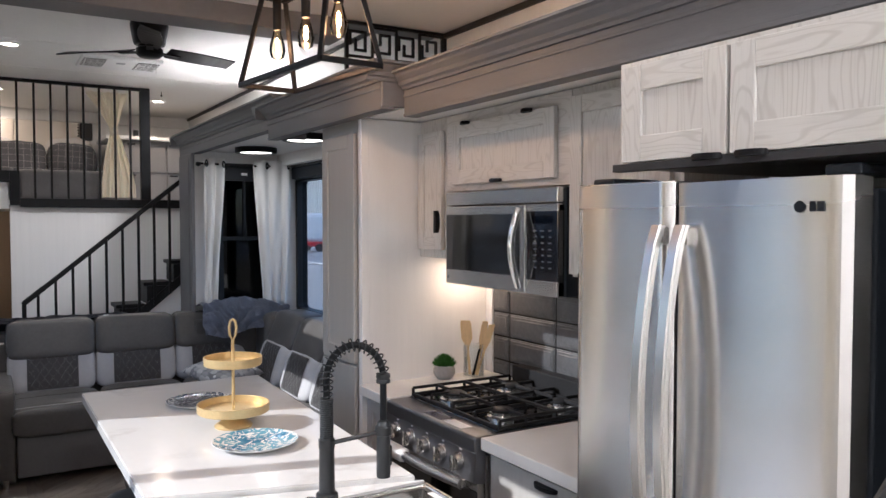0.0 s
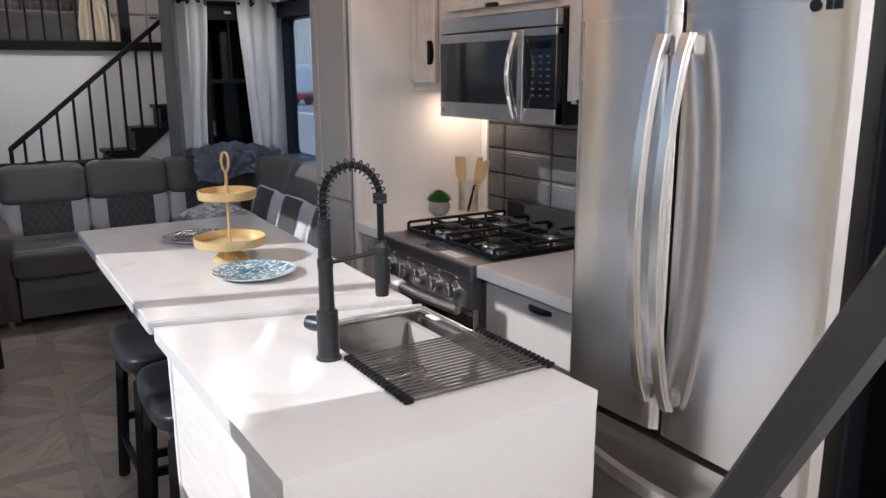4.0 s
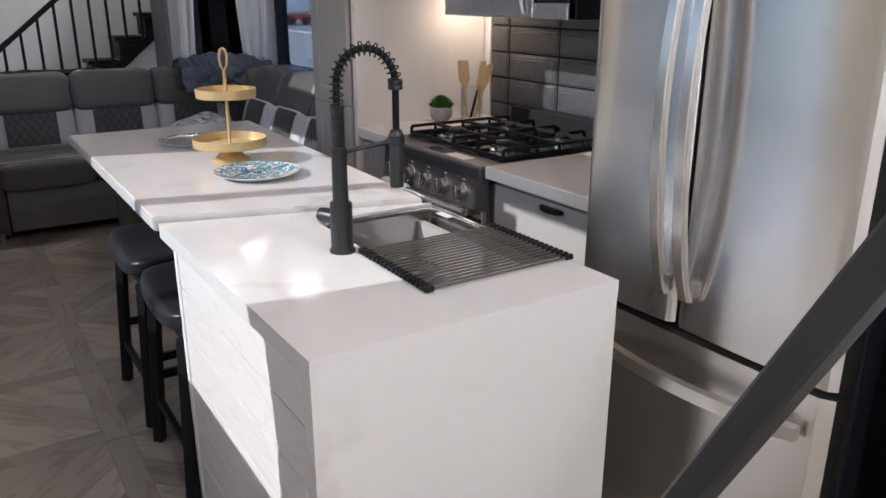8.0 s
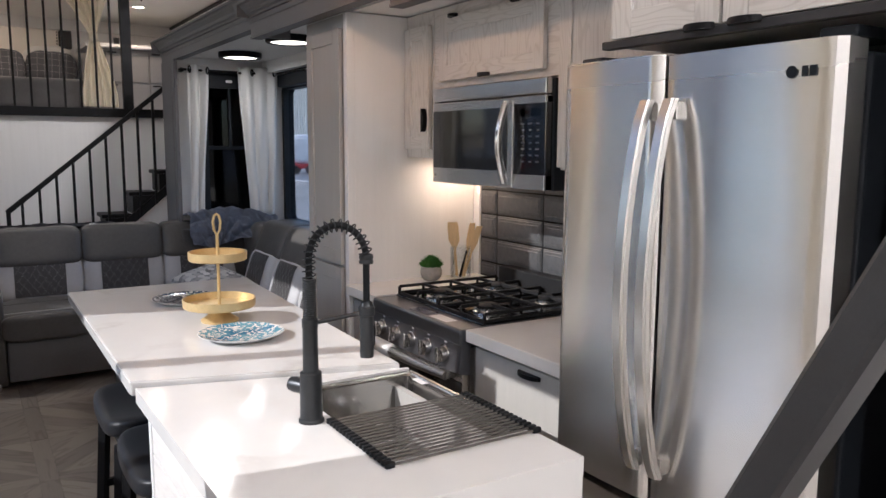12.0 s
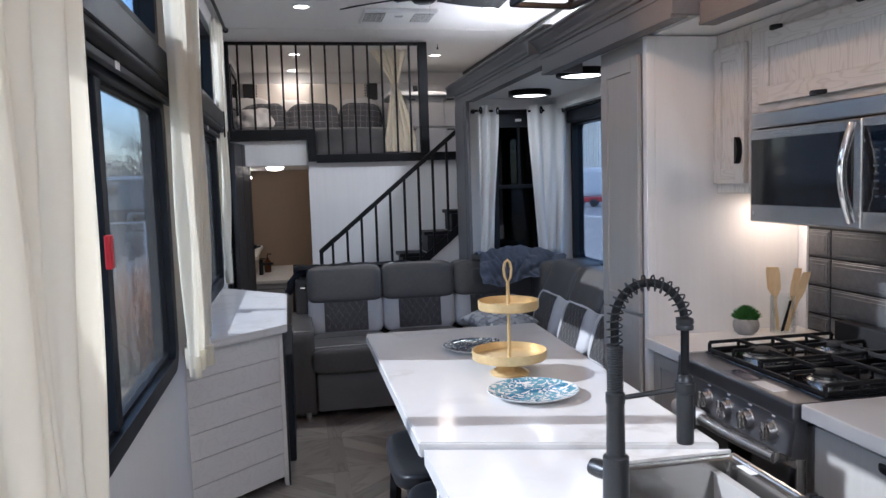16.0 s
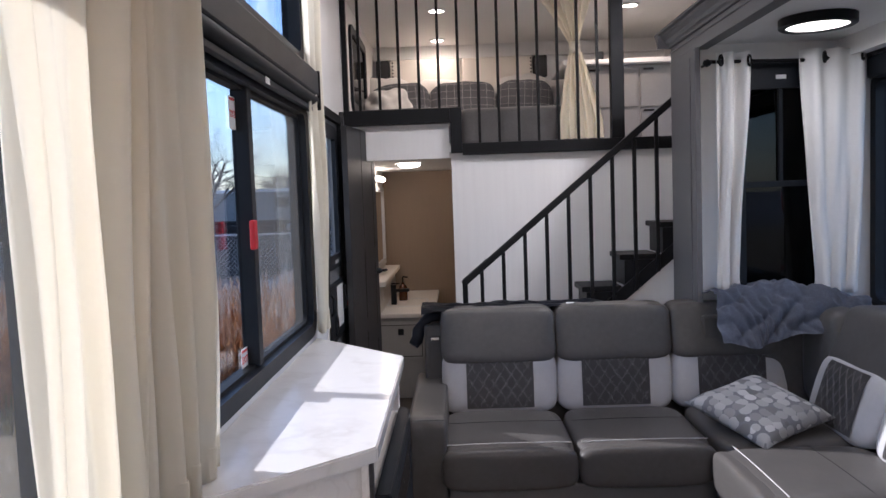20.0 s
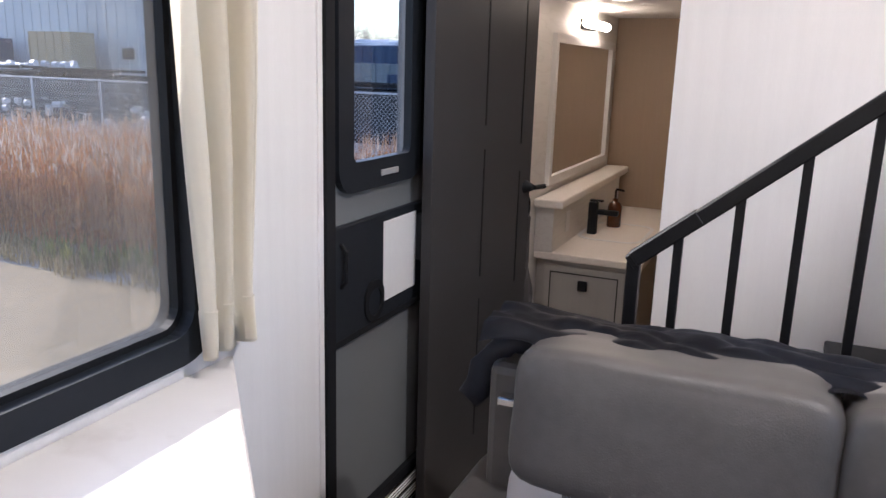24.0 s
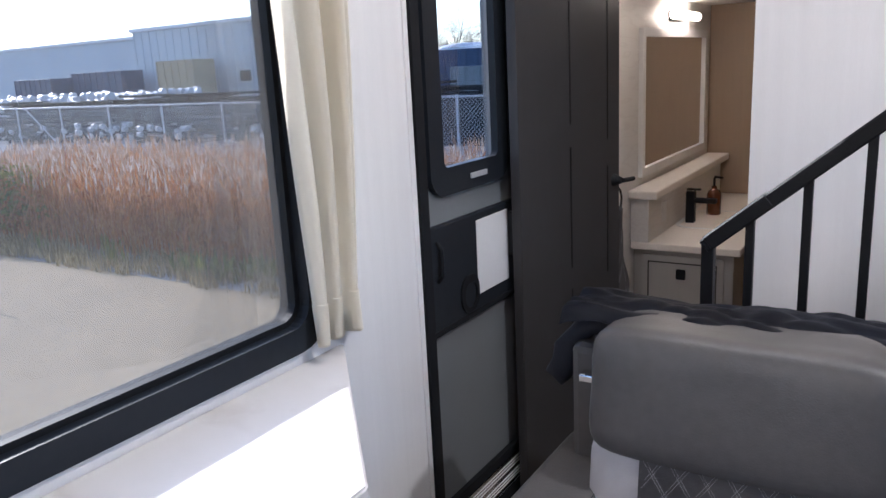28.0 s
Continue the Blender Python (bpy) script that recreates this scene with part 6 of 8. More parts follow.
cu = smooth(obj("scatter_cushion", bm, dm), 3)
tagged(cu, "grey scatter cushion with round dots lying on the corner seat", "cushion")
cu.matrix_world = pose(1.53, 5.42, 0.585, 14, -8, 28)

# crumpled blanket over the sofa corner
bm = bmesh.new()
N1, N2 = 96, 60
def drape(u, v):
    warp = noise.noise(Vector((u * 2.6, v * 2.2, 2)))
    q = u * 4.2 + v * 2.6 + 0.9 * warp
    q2 = u * 9.0 - v * 3.5 + 1.6 * noise.noise(Vector((u * 3.5, v * 3, 14)))
    fold = abs(math.sin(math.pi * q)) ** 0.6 * 0.7 + abs(math.sin(math.pi * q2)) ** 0.7 * 0.4
    fine_ = 0.5 * noise.noise(Vector((u * 11, v * 8, 5))) + 0.35 * noise.noise(Vector((u * 26, v * 17, 7)))
    hump = 0.050 * math.exp(-((u - 0.45) / 0.35) ** 2)
    hang = 0.20 + 0.06 * math.exp(-((u - 0.25) / 0.2) ** 2) - 0.07 * max(0.0, u - 0.5) + 0.035 * noise.noise(Vector((u * 5, 0, 8)))
    x = 1.445 + 0.70 * u + 0.035 * noise.noise(Vector((u * 3, v * 3, 9))) + 0.05 * v * (0.5 - u)
    over = min(1.0, v / 0.42)
    down = max(0.0, (v - 0.42) / 0.58)
    y = 6.02 - 0.23 * over - 0.06 * down - 0.42 * max(0, u - 0.55) ** 1.2
    z = 0.992 + hump * (1 - 0.4 * down) + 0.03 * math.sin(math.pi * over * 0.5) - hang * down ** 1.15 - 0.03 * max(0.0, u - 0.8) * 5
    amp = 0.042 * (0.6 + 0.6 * v)
    return Vector((x, y - (fold * amp + fine_ * 0.026) * (0.35 + 0.65 * down), z + (fold * amp * 0.8 + fine_ * 0.03) * (1 - 0.7 * down)))
g = [[bm.verts.new(drape(i / N1, j / N2)) for i in range(N1 + 1)] for j in range(N2 + 1)]
for j in range(N2):
    for i in range(N1):
        bm.faces.new((g[j][i], g[j][i + 1], g[j + 1][i + 1], g[j + 1][i]))
bmesh.ops.solidify(bm, geom=bm.faces[:], thickness=0.010)
bmesh.ops.recalc_face_normals(bm, faces=bm.faces[:])
bl = smooth(obj("throw_blanket", bm, M["blanket"]), 3)
tagged(bl, "crumpled blue-grey throw blanket over the sofa corner", "blanket")

# jacket lying along the back of the sofa, one sleeve hanging over its end
bm = bmesh.new()
N1, N2 = 110, 26
def coat(u, v):
    x = 0.05 + 0.97 * u
    y = 5.985 + 0.25 * v
    q = u * 6 + 2.2 * v + 1.2 * noise.noise(Vector((u * 4, v * 2, 3)))
    z = 0.955 + 0.030 * math.sin(math.pi * v) + 0.010 * abs(math.sin(math.pi * (q * 0.6 + 3 * v))) ** 0.6 + 0.016 * noise.noise(Vector((u * 5, v * 2.5, 3))) + 0.022 * abs(noise.noise(Vector((u * 8, v * 4, 6))))
    z -= 0.06 * max(0, v - 0.8) * 4
    if u > 0.9:
        z -= (u - 0.9) * 0.3
    return Vector((x, y, z))
g = [[bm.verts.new(coat(i / N1, j / N2)) for i in range(N1 + 1)] for j in range(N2 + 1)]
for j in range(N2):
    for i in range(N1):
        bm.faces.new((g[j][i], g[j][i + 1], g[j + 1][i + 1], g[j + 1][i]))
bmesh.ops.solidify(bm, geom=bm.faces[:], thickness=0.014)
bmesh.ops.recalc_face_normals(bm, faces=bm.faces[:])
jk = thing("jacket", "black jacket laid along the back of the sofa", "jacket")
smooth(part("cloth", bm, M["jacket"], jk), 3)
sl_ = bmesh.new()
tube(sl_, [(0.16, 6.10, 0.925), (0.10, 6.09, 0.930), (0.06, 6.08, 0.91), (0.03, 6.07, 0.865), (0.01, 6.065, 0.82), (0.0, 6.06, 0.79)], [0.026, 0.030, 0.030, 0.029, 0.028, 0.024], 18)
for v in sl_.verts:
    v.co += Vector((noise.noise(v.co * 14), noise.noise(v.co * 14 + Vector((5, 0, 0))), noise.noise(v.co * 14 + Vector((0, 7, 0))))) * 0.028
    v.co.y = 6.075 + (v.co.y - 6.075) * 0.55
smooth(part("sleeve", sl_, M["jacket"], jk), 3)
part("tag", bx(0.795, 0.835, 6.03, 6.05, 0.975, 0.992, 0.002), M["label_white"], jk)

# ---- slide-out windows, rods and curtains ----
f = structure(new("window_5"), "wide slide-out window with black frame", "window")
y0, y1, z0, z1 = SW
part("window_frame", ring_frame(bmesh.new(), rounded_loop(y0 - 0.028, y1 + 0.028, z0 - 0.028, z1 + 0.028, 0.07), rounded_loop(y0 + 0.022, y1 - 0.022, z0 + 0.022, z1 - 0.022, 0.05), 2.305, 2.39), M["dark_plastic"], f)
part("mullion", bx(2.31, 2.36, 5.015, 5.06, z0 + 0.04, z1 - 0.04, 0.004), M["dark_plastic"], f)
for a, b in ((y0 + 0.012, 5.02), (5.055, y1 - 0.012)):
    p = part("pane", bx(2.345, 2.349, a, b, z0 + 0.012, z1 - 0.012), M["clear"], f)
    p.visible_shadow = False
part("red_latch", bx(2.292, 2.31, 5.018, 5.058, 1.40, 1.51, 0.004), M["red"], f, "red emergency exit latch")
for z in (1.90, 1.02):
    s = part("exit_sticker", bx(2.3425, 2.344, 4.885, 4.965, z - 0.05, z + 0.05), M["label_white"], f)
    text_mesh("letters", "EXIT", 0.038, pose(2.342, 4.925, z, 90, 0, -90), M["label_red"], s)
rs = thing("roller_shade", "black roller shade above the slide-out window", "blind", "roller shades")
part("cassette", bx(2.24, 2.318, 3.90, 5.90, 2.05, 2.15, 0.01), M["dark_plastic"], rs)
part("tag", bx(2.239, 2.2405, 5.12, 5.17, 2.055, 2.075), M["label_white"], rs)
f = structure(new("window_6"), "narrow dark end window of the slide-out", "window")
x0, x1, z0, z1 = EW
part("window_frame", ring_frame(bmesh.new(), rounded_loop(x0 - 0.03, x1 + 0.03, z0 - 0.03, z1 + 0.03, 0.05), rounded_loop(x0 + 0.05, x1 - 0.05, z0 + 0.04, z1 - 0.11, 0.03), 5.975, 6.055, "y"), M["dark_plastic"], f)
part("rail", bx(x0 + 0.05, x1 - 0.05, 5.99, 6.03, 1.545, 1.575, 0.003), M["dark_plastic"], f)
part("mullion", bx(1.86, 1.88, 5.99, 6.03, 1.575, z1 - 0.11, 0.003), M["dark_plastic"], f)
part("pane", bx(x0 + 0.04, x1 - 0.04, 6.012, 6.016, z0 + 0.03, z1 - 0.10), M["tinted"], f)
part("tag", bx(1.84, 1.89, 5.973, 5.975, 2.075, 2.095), M["label_white"], f)
# the main wall beyond that window
ob = obj("wall_right_mid", bx(1.50, 2.36, 6.30, 6.355, 0.0, 2.3), M["dark_plastic"])
structure(ob, "dark outer wall behind the end window", "wall")
r1 = thing("curtain_rod", "short black curtain rod with ball ends", "curtain rod")
smooth(part("rod", tube(bmesh.new(), [(1.475, 5.885, 2.155), (2.05, 5.885, 2.145)], 0.009, 10), M["black_metal"], r1))
for x in (1.475, 2.05):
    smooth(part("finial", lathe(bmesh.new(), [(0, -0.020), (0.016, -0.012), (0.021, 0), (0.016, 0.012), (0, 0.020)], 16, (x, 5.885, 2.15)), M["black_metal"], r1))
    smooth(part("bracket", tube(bmesh.new(), [(x + 0.01 if x < 1.6 else x - 0.02, 5.885, 2.15), (x + 0.01 if x < 1.6 else x - 0.02, 5.99, 2.15)], 0.007, 8), M["black_metal"], r1))
r2 = thing("curtain_rod", "long black curtain rod over the slide-out window", "curtain rod")
smooth(part("rod", tube(bmesh.new(), [(2.225, 5.90, 2.16), (2.225, 3.6, 2.16)], 0.009, 10), M["black_metal"], r2))
smooth(part("finial", lathe(bmesh.new(), [(0, -0.020), (0.016, -0.012), (0.021, 0), (0.016, 0.012), (0, 0.020)], 16, (2.225, 5.90, 2.16)), M["black_metal"], r2))
for y in (5.25, 3.8):
    smooth(part("bracket", tube(bmesh.new(), [(2.225, y, 2.16), (2.315, y, 2.16)], 0.007, 8), M["black_metal"], r2))
def grommets(c, spots):
    for x, y, z in spots:
        smooth(part("grommet", tube(bmesh.new(), [(x + 0.024 * math.cos(a * math.tau / 20) * 0.5, y + 0.014 * math.cos(a * math.tau / 20), z + 0.024 * math.sin(a * math.tau / 20)) for a in range(20)], 0.006, 8, True), M["black_metal"], c, "black metal grommet"))
c = curtain("curtain", "short white curtain with black grommets at the end wall", 1.515, 1.68, 1.515, 1.615, 1.045, 2.195, 0.028, 2, 5.875, M["curtain_white"], "x", seed=6, cuff=0.05, group="slide-out curtains")
grommets(c, [(1.53, 5.85, 2.155), (1.665, 5.85, 2.15)])
c = curtain("curtain", "white curtain with black grommets in the slide-out corner", 1.90, 2.22, 1.965, 2.185, 1.02, 2.195, 0.030, 3, 5.86, M["curtain_white"], "x", seed=8, cuff=0.05, group="slide-out curtains")
grommets(c, [(2.01, 5.83, 2.15), (2.19, 5.83, 2.155)])

# ---- ceiling things ----
def disc_lamp(x, y, z, r, label):
    d = thing("ceiling_lamp", label, "ceiling lamp", "slide-out lamps", loc=(x, y, z))
    smooth(part("rim", lathe(bmesh.new(), [(0, 0), (r, 0), (r, -0.035), (r - 0.006, -0.040), (r - 0.030, -0.040), (r - 0.032, -0.03), (0, -0.03)], 48), M["black_metal"], d))
    smooth(part("diffuser", lathe(bmesh.new(), [(r - 0.031, -0.034), (r * 0.5, -0.036), (0, -0.037)], 48), M["led"], d, "lit white diffuser"))
disc_lamp(1.80, 5.45, 2.254, 0.155, "round flush ceiling lamp with black rim, lit")
disc_lamp(1.80, 4.42, 2.254, 0.155, "round flush ceiling lamp with black rim, lit")
sp0 = thing("ceiling_spot", "small round recessed ceiling light, lit, the front pair added", "ceiling light", "ceiling spots", loc=(0.20, 5.75, CZ))
smooth(part("ring", lathe(bmesh.new(), [(0.070, 0), (0.068, -0.010), (0.055, -0.014), (0.052, -0.006)], 32), M["label_white"], sp0))
smooth(part("lens", lathe(bmesh.new(), [(0.053, -0.006), (0.03, -0.012), (0, -0.014)], 32), M["led_warm"], sp0))
# the last two, at y -0.9, are added out of view
for x, y, z in ((1.56, 7.85, CZ), (0.15, 7.80, CZ), (0.13, 8.85, CZ), (1.60, 5.75, CZ), (0.20, 1.0, KZ), (1.2, 1.2, KZ), (0.2, -0.9, KZ), (1.2, -0.9, KZ)):
    copy_thing(sp0, pose(x, y, z))
# the two strong lamps at y -0.9 are unseen fill for the kitchen
for x, y, z, w in ((0.20, 5.75, CZ, 3.2), (1.60, 5.75, CZ, 10.5), (1.56, 7.85, CZ, 1.8), (0.15, 7.80, CZ, 1.6), (0.13, 8.85, CZ, 0.7), (0.20, 1.0, KZ, 0.7), (1.2, 1.2, KZ, 1.1), (1.80, 5.45, 2.208, 0.9), (1.80, 4.42, 2.208, 0.7), (0.2, -0.9, KZ, 12), (1.2, -0.9, KZ, 15)):
    lamp = new("spot_light", bpy.data.lights.new("spot_light", "AREA"))
    lamp.data.shape, lamp.data.size, lamp.data.energy, lamp.data.color = "DISK", 0.12 if z > 2.3 else 0.24, w, (1.0, 0.90, 0.78) if y < 7 else (1.0, 0.74, 0.50)
    lamp.matrix_world = look((x, y, z - 0.016), (x, y, 0))
cb = smooth(obj("pull_knob", lathe(bmesh.new(), [(0, -0.05), (0.008, -0.045), (0.008, -0.03), (0.003, -0.025), (0.003, 0)], 12, (1.48, 7.28, CZ)), M["black_metal"]))
tagged(cb, "small black sprinkler-like knob on the ceiling", "fitting")
fn = thing("ceiling_fan", "black three-blade ceiling fan at rest", "ceiling fan", loc=(0.912, 4.72, 0))
smooth(part("motor", lathe(bmesh.new(), [(0, CZ), (0.108, CZ), (0.112, CZ - 0.012), (0.108, CZ - 0.05), (0.094, CZ - 0.125), (0.086, CZ - 0.135), (0.070, CZ - 0.138), (0.068, CZ - 0.150), (0.078, CZ - 0.156), (0.078, CZ - 0.192), (0.060, CZ - 0.208), (0, CZ - 0.212)], 40), M["black_metal"], fn))
smooth(part("pull_chain", tube(bmesh.new(), [(0.03, -0.03, CZ - 0.20), (0.03, -0.03, CZ - 0.31)], 0.0015, 6), M["chrome"], fn))
for a in (20, 140, 260):
    bm = bmesh.new()
    pts = []
    for k in range(9):
        u = k / 8
        w = 0.045 + 0.022 * math.sin(math.pi * min(1, u * 1.15) * 0.9)
        pts.append((0.12 + 0.47 * u, w))
    vs = [[bm.verts.new((r, s * w, CZ - 0.166 - s * 0.017 + dz)) for r, w in pts for _ in (0,)] for s in (-1, 1) for dz in (0, 0.008)]
    lo0, lo1, hi0, hi1 = vs
    for k in range(8):
        bm.faces.new((lo0[k], lo0[k + 1], hi0[k + 1], hi0[k]))
        bm.faces.new((lo1[k], hi1[k], hi1[k + 1], lo1[k + 1]))
        bm.faces.new((lo0[k], lo1[k], lo1[k + 1], lo0[k + 1]))
        bm.faces.new((hi0[k], hi0[k + 1], hi1[k + 1], hi1[k]))
    bm.faces.new((lo0[0], hi0[0], hi1[0], lo1[0]))
    bm.faces.new((lo0[8], lo1[8], hi1[8], hi0[8]))
    bmesh.ops.recalc_face_normals(bm, faces=bm.faces[:])
    b = part("blade", bm, M["black_wood"], fn)
    b.matrix_local = pose(0, 0, 0, 0, 0, a)
    part("blade_iron", bx(0.05, 0.20, -0.02, 0.02, CZ - 0.178, CZ - 0.170, 0.002), M["black_metal"], b)
vt = thing("ceiling_vent", "white air-conditioning vent with two grilles", "vent", loc=(0.93, 6.02, CZ))
part("body", bx(-0.28, 0.28, -0.22, 0.22, -0.030, 0, 0.010), M["label_white"], vt)
for s in (-1, 1):
    fr_ = part("grille", bx(s * 0.185 - 0.075, s * 0.185 + 0.075, -0.17, 0.12, -0.033, -0.0295), M["rubber"], vt, "dark open grille")
    for k in range(9):
        part("slat", bx(s * 0.185 - 0.075, s * 0.185 + 0.075, -0.165 + k * 0.034, -0.160 + k * 0.034, -0.036, -0.033), M["label_white"], fr_)
    for k in range(4):
        part("slat", bx(s * 0.185 - 0.062 + k * 0.04, s * 0.185 - 0.058 + k * 0.04, -0.17, 0.12, -0.0355, -0.033), M["label_white"], fr_)
part("thermostat", bx(-0.03, 0.03, -0.10, -0.05, -0.034, -0.029, 0.002), M["paper_grey"], vt)

# ---- stairs to the loft ----
stq = structure(new("stairs"), "narrow stairs to the loft with dark treads", "stairs")
RISE, RUN = 0.175, 0.214
for k in range(10):
    z = RISE * (k + 1) - 0.027
    x = 0.07 + (k - 1) * RUN
    if x > 1.85:
        break
    part("tread", bx(x + 0.01, x + RUN + 0.02, 6.41, 6.70, z - 0.03, z, 0.005), M["black_wood"], stq)
    part("riser", bx(x + 0.035, x + RUN + 0.03, 6.408, 6.70, z - RISE, z - 0.031), M["black_wood"], stq)
def strip(bm, a, b, drop, y0, y1):
    pts = [(a[0], a[1]), (b[0], b[1]), (b[0], b[1] - drop), (a[0], a[1] - drop)]
    A = [bm.verts.new((x, y0, z)) for x, z in pts]
    B = [bm.verts.new((x, y1, z)) for x, z in pts]
    for k in range(4):
        bm.faces.new((A[k], A[(k + 1) % 4], B[(k + 1) % 4], B[k]))
    bm.faces.new(A); bm.faces.new(list(reversed(B)))
    bmesh.ops.recalc_face_normals(bm, faces=bm.faces[:])
    return bm
bm = bmesh.new()
tri_ = [(0.0, 0.0), (1.62, 0.0), (1.62, 1.34), (0.0, 0.02)]
A = [bm.verts.new((x, 6.40, z)) for x, z in tri_]
B = [bm.verts.new((x, 6.425, z)) for x, z in tri_]
for k in range(4):
    bm.faces.new((A[k], A[(k + 1) % 4], B[(k + 1) % 4], B[k]))
bm.faces.new(A); bm.faces.new(list(reversed(B)))
bmesh.ops.recalc_face_normals(bm, faces=bm.faces[:])
part("skirt_panel", bm, M["white_panel"], stq, "white panel below the stairs")
part("stringer", strip(bmesh.new(), (0.0, 0.06), (1.62, 1.40), 0.085, 6.385, 6.405), M["black_wood"], stq)

sr = thing("loft_stair_railing", "black metal stair railing with square balusters", "railing")
def zr(x):
    return 1.075 + (x - 0.281) * 0.826
part("newel", bx(0.267, 0.297, 6.357, 6.387, 0.30, 1.085, 0.003), M["black_metal"], sr)
part("handrail", bar(bmesh.new(), (0.272, 6.372, zr(0.272)), (1.62, 6.372, zr(1.62)), 0.036, 0.036, 0.004), M["black_metal"], sr)
part("joint_cap", bar(bmesh.new(), (0.28, 6.372, zr(0.28) + 0.002), (0.42, 6.372, zr(0.42) + 0.002), 0.040, 0.038, 0.004), M["black_metal"], sr)
k = 0
x = 0.377
while x < 1.60:
    part("baluster", bx(x - 0.010, x + 0.010, 6.362, 6.382, max(0.30, zr(x) - 0.86), zr(x), 0.002), M["black_metal"], sr)
    x += 0.122

# ---- loft railing ----
lr = thing("loft_railing", "black metal loft railing with upright bars", "railing")
YL = 7.135
part("top_rail", bx(WL + 0.02, 1.345, YL - 0.018, YL + 0.018, 2.872, 2.900, 0.003), M["black_metal"], lr)
part("post", bx(1.262, 1.345, YL - 0.03, YL + 0.03, 1.895, 2.900, 0.004), M["black_wood"], lr)
part("post", bx(WL + 0.001, WL + 0.035, YL - 0.02, YL + 0.02, 2.125, 2.900, 0.004), M["black_wood"], lr)
x = -0.350
while x < 1.24:
    part("bar", bx(x - 0.009, x + 0.009, YL - 0.009, YL + 0.009, 2.125 if x < 0.29 else 1.895, 2.874, 0.002), M["black_metal"], lr)
    x += 0.1275

# ---- loft things ----
bd = thing("bed", "loft bed with grey checked pillows and grey cover", "bed")
bm = pillow_mesh(0.84, 1.48, 0.285, 14, 12, wob=0.01)
for v in bm.verts:
    v.co += Vector((0.70, 8.24, 2.030))
smooth(part("bedspread", bm, M["bed_grey"], bd), 3)
bm = pillow_mesh(0.72, 1.42, 0.09, 14, 9, wob=0.03)
for v in bm.verts:
    v.co += Vector((-0.08, 8.27, 2.148))
smooth(part("mattress", bm, M["bed_grey"], bd), 3)
hd = thing("headboard", "cream upholstered headboard with studded dark ends", "headboard")
part("panel", bx(-0.30, 0.33, 9.0, 9.10, 2.17, 2.775, 0.02), M["headboard"], hd)
part("panel", bx(0.335, 0.96, 9.0, 9.10, 2.17, 2.775, 0.02), M["headboard"], hd)
for x in (-0.425, 0.97):
    part("end_panel", bx(x, x + 0.12, 9.01, 9.10, 2.59, 2.775, 0.008), M["charcoal"], hd)
    for q in range(6):
        smooth(part("stud", lathe(bmesh.new(), [(0, 0), (0.008, 0), (0.006, 0.005), (0, 0.006)], 10), M["rubber"], hd)).matrix_local = pose(x + (0.15 if x < 0 else -0.025), 9.0, 2.60 + q * 0.030, 90, 0, 0)
part("upper_rail", bx(-0.44, 2.1, 9.06, 9.115, 2.785, 2.80, 0.003), M["white_panel"], hd)
ck = material("checked_cloth", (0.115, 0.115, 0.125), 0.9, vary=0.15)
n, l = ck.node_tree.nodes, ck.node_tree.links
tc, br = n.new("ShaderNodeTexCoord"), n.new("ShaderNodeTexBrick")
br.offset = 0.0
br.inputs["Color1"].default_value = br.inputs["Color2"].default_value = (0.115, 0.115, 0.125, 1)
br.inputs["Mortar"].default_value = (0.42, 0.41, 0.41, 1)
br.inputs["Scale"].default_value, br.inputs["Mortar Size"].default_value, br.inputs["Brick Width"].default_value, br.inputs["Row Height"].default_value = 15, 0.022, 1.0, 1.0
mpn = n.new("ShaderNodeMapping")
mpn.inputs["Rotation"].default_value = (radians(90), 0, 0)
l.new(tc.outputs["Object"], mpn.inputs[0])
l.new(mpn.outputs[0], br.inputs["Vector"])
l.new(br.outputs[0], n["Principled BSDF"].inputs["Base Color"])
for k, (x, w) in enumerate(((-0.19, 0.50), (0.33, 0.56), (0.85, 0.48))):
    p = smooth(obj("bed_pillow", pillow_mesh(w, 0.20, 0.36, 10, 3.4, seed=k, wob=0.10), ck), 3)
    tagged(p, "grey checked pillow standing on the loft bed", "pillow", "bed pillows")
    p.matrix_world = pose(x, 8.62 + 0.03 * k, 2.335, -20, 3 * (k - 1), 4 - 4 * k)
for k, (x, z) in enumerate(((-0.33, 2.40), (0.10, 2.37), (0.84, 2.385))):
    p = smooth(obj("bed_pillow", pillow_mesh(0.5, 0.18, 0.40, 10, 3.0, seed=k + 9, wob=0.12), M["sheet"]), 3)
    tagged(p, "white pillow behind the checked ones on the loft bed", "pillow", "bed pillows")
    p.matrix_world = pose(x, 8.84, z, -14, 6 if k == 0 else -4, 0)
p = smooth(obj("crumpled_sheet", pillow_mesh(0.40, 0.34, 0.26, 14, 2.6, seed=21, wob=0.35), M["sheet"]), 3)
tagged(p, "crumpled white sheet at the side of the loft bed", "sheet")
p.matrix_world = pose(-0.30, 8.42, 2.30, 8, -12, 20)
sh = thing("loft_dresser", "grey loft drawer unit with a white top", "dresser")
part("body", bx(1.22, 2.12, 8.25, 8.9, 1.886, 2.54, 0.003), M["dresser"], sh)
part("top", bx(1.11, 2.13, 8.16, 8.92, 2.54, 2.575, 0.004), M["label_white"], sh)
for x0, x1 in ((1.30, 1.70), (1.72, 2.10)):
    for z0, z1 in ((1.93, 2.19), (2.21, 2.51)):
        d = part("drawer_front", bx(x0, x1, 8.228, 8.25, z0, z1, 0.003), M["dresser"], sh)
        part("pull", bx(x0 + 0.02, x0 + 0.10, 8.21, 8.23, z1 - 0.02, z1 - 0.005, 0.003), M["black_metal"], d)
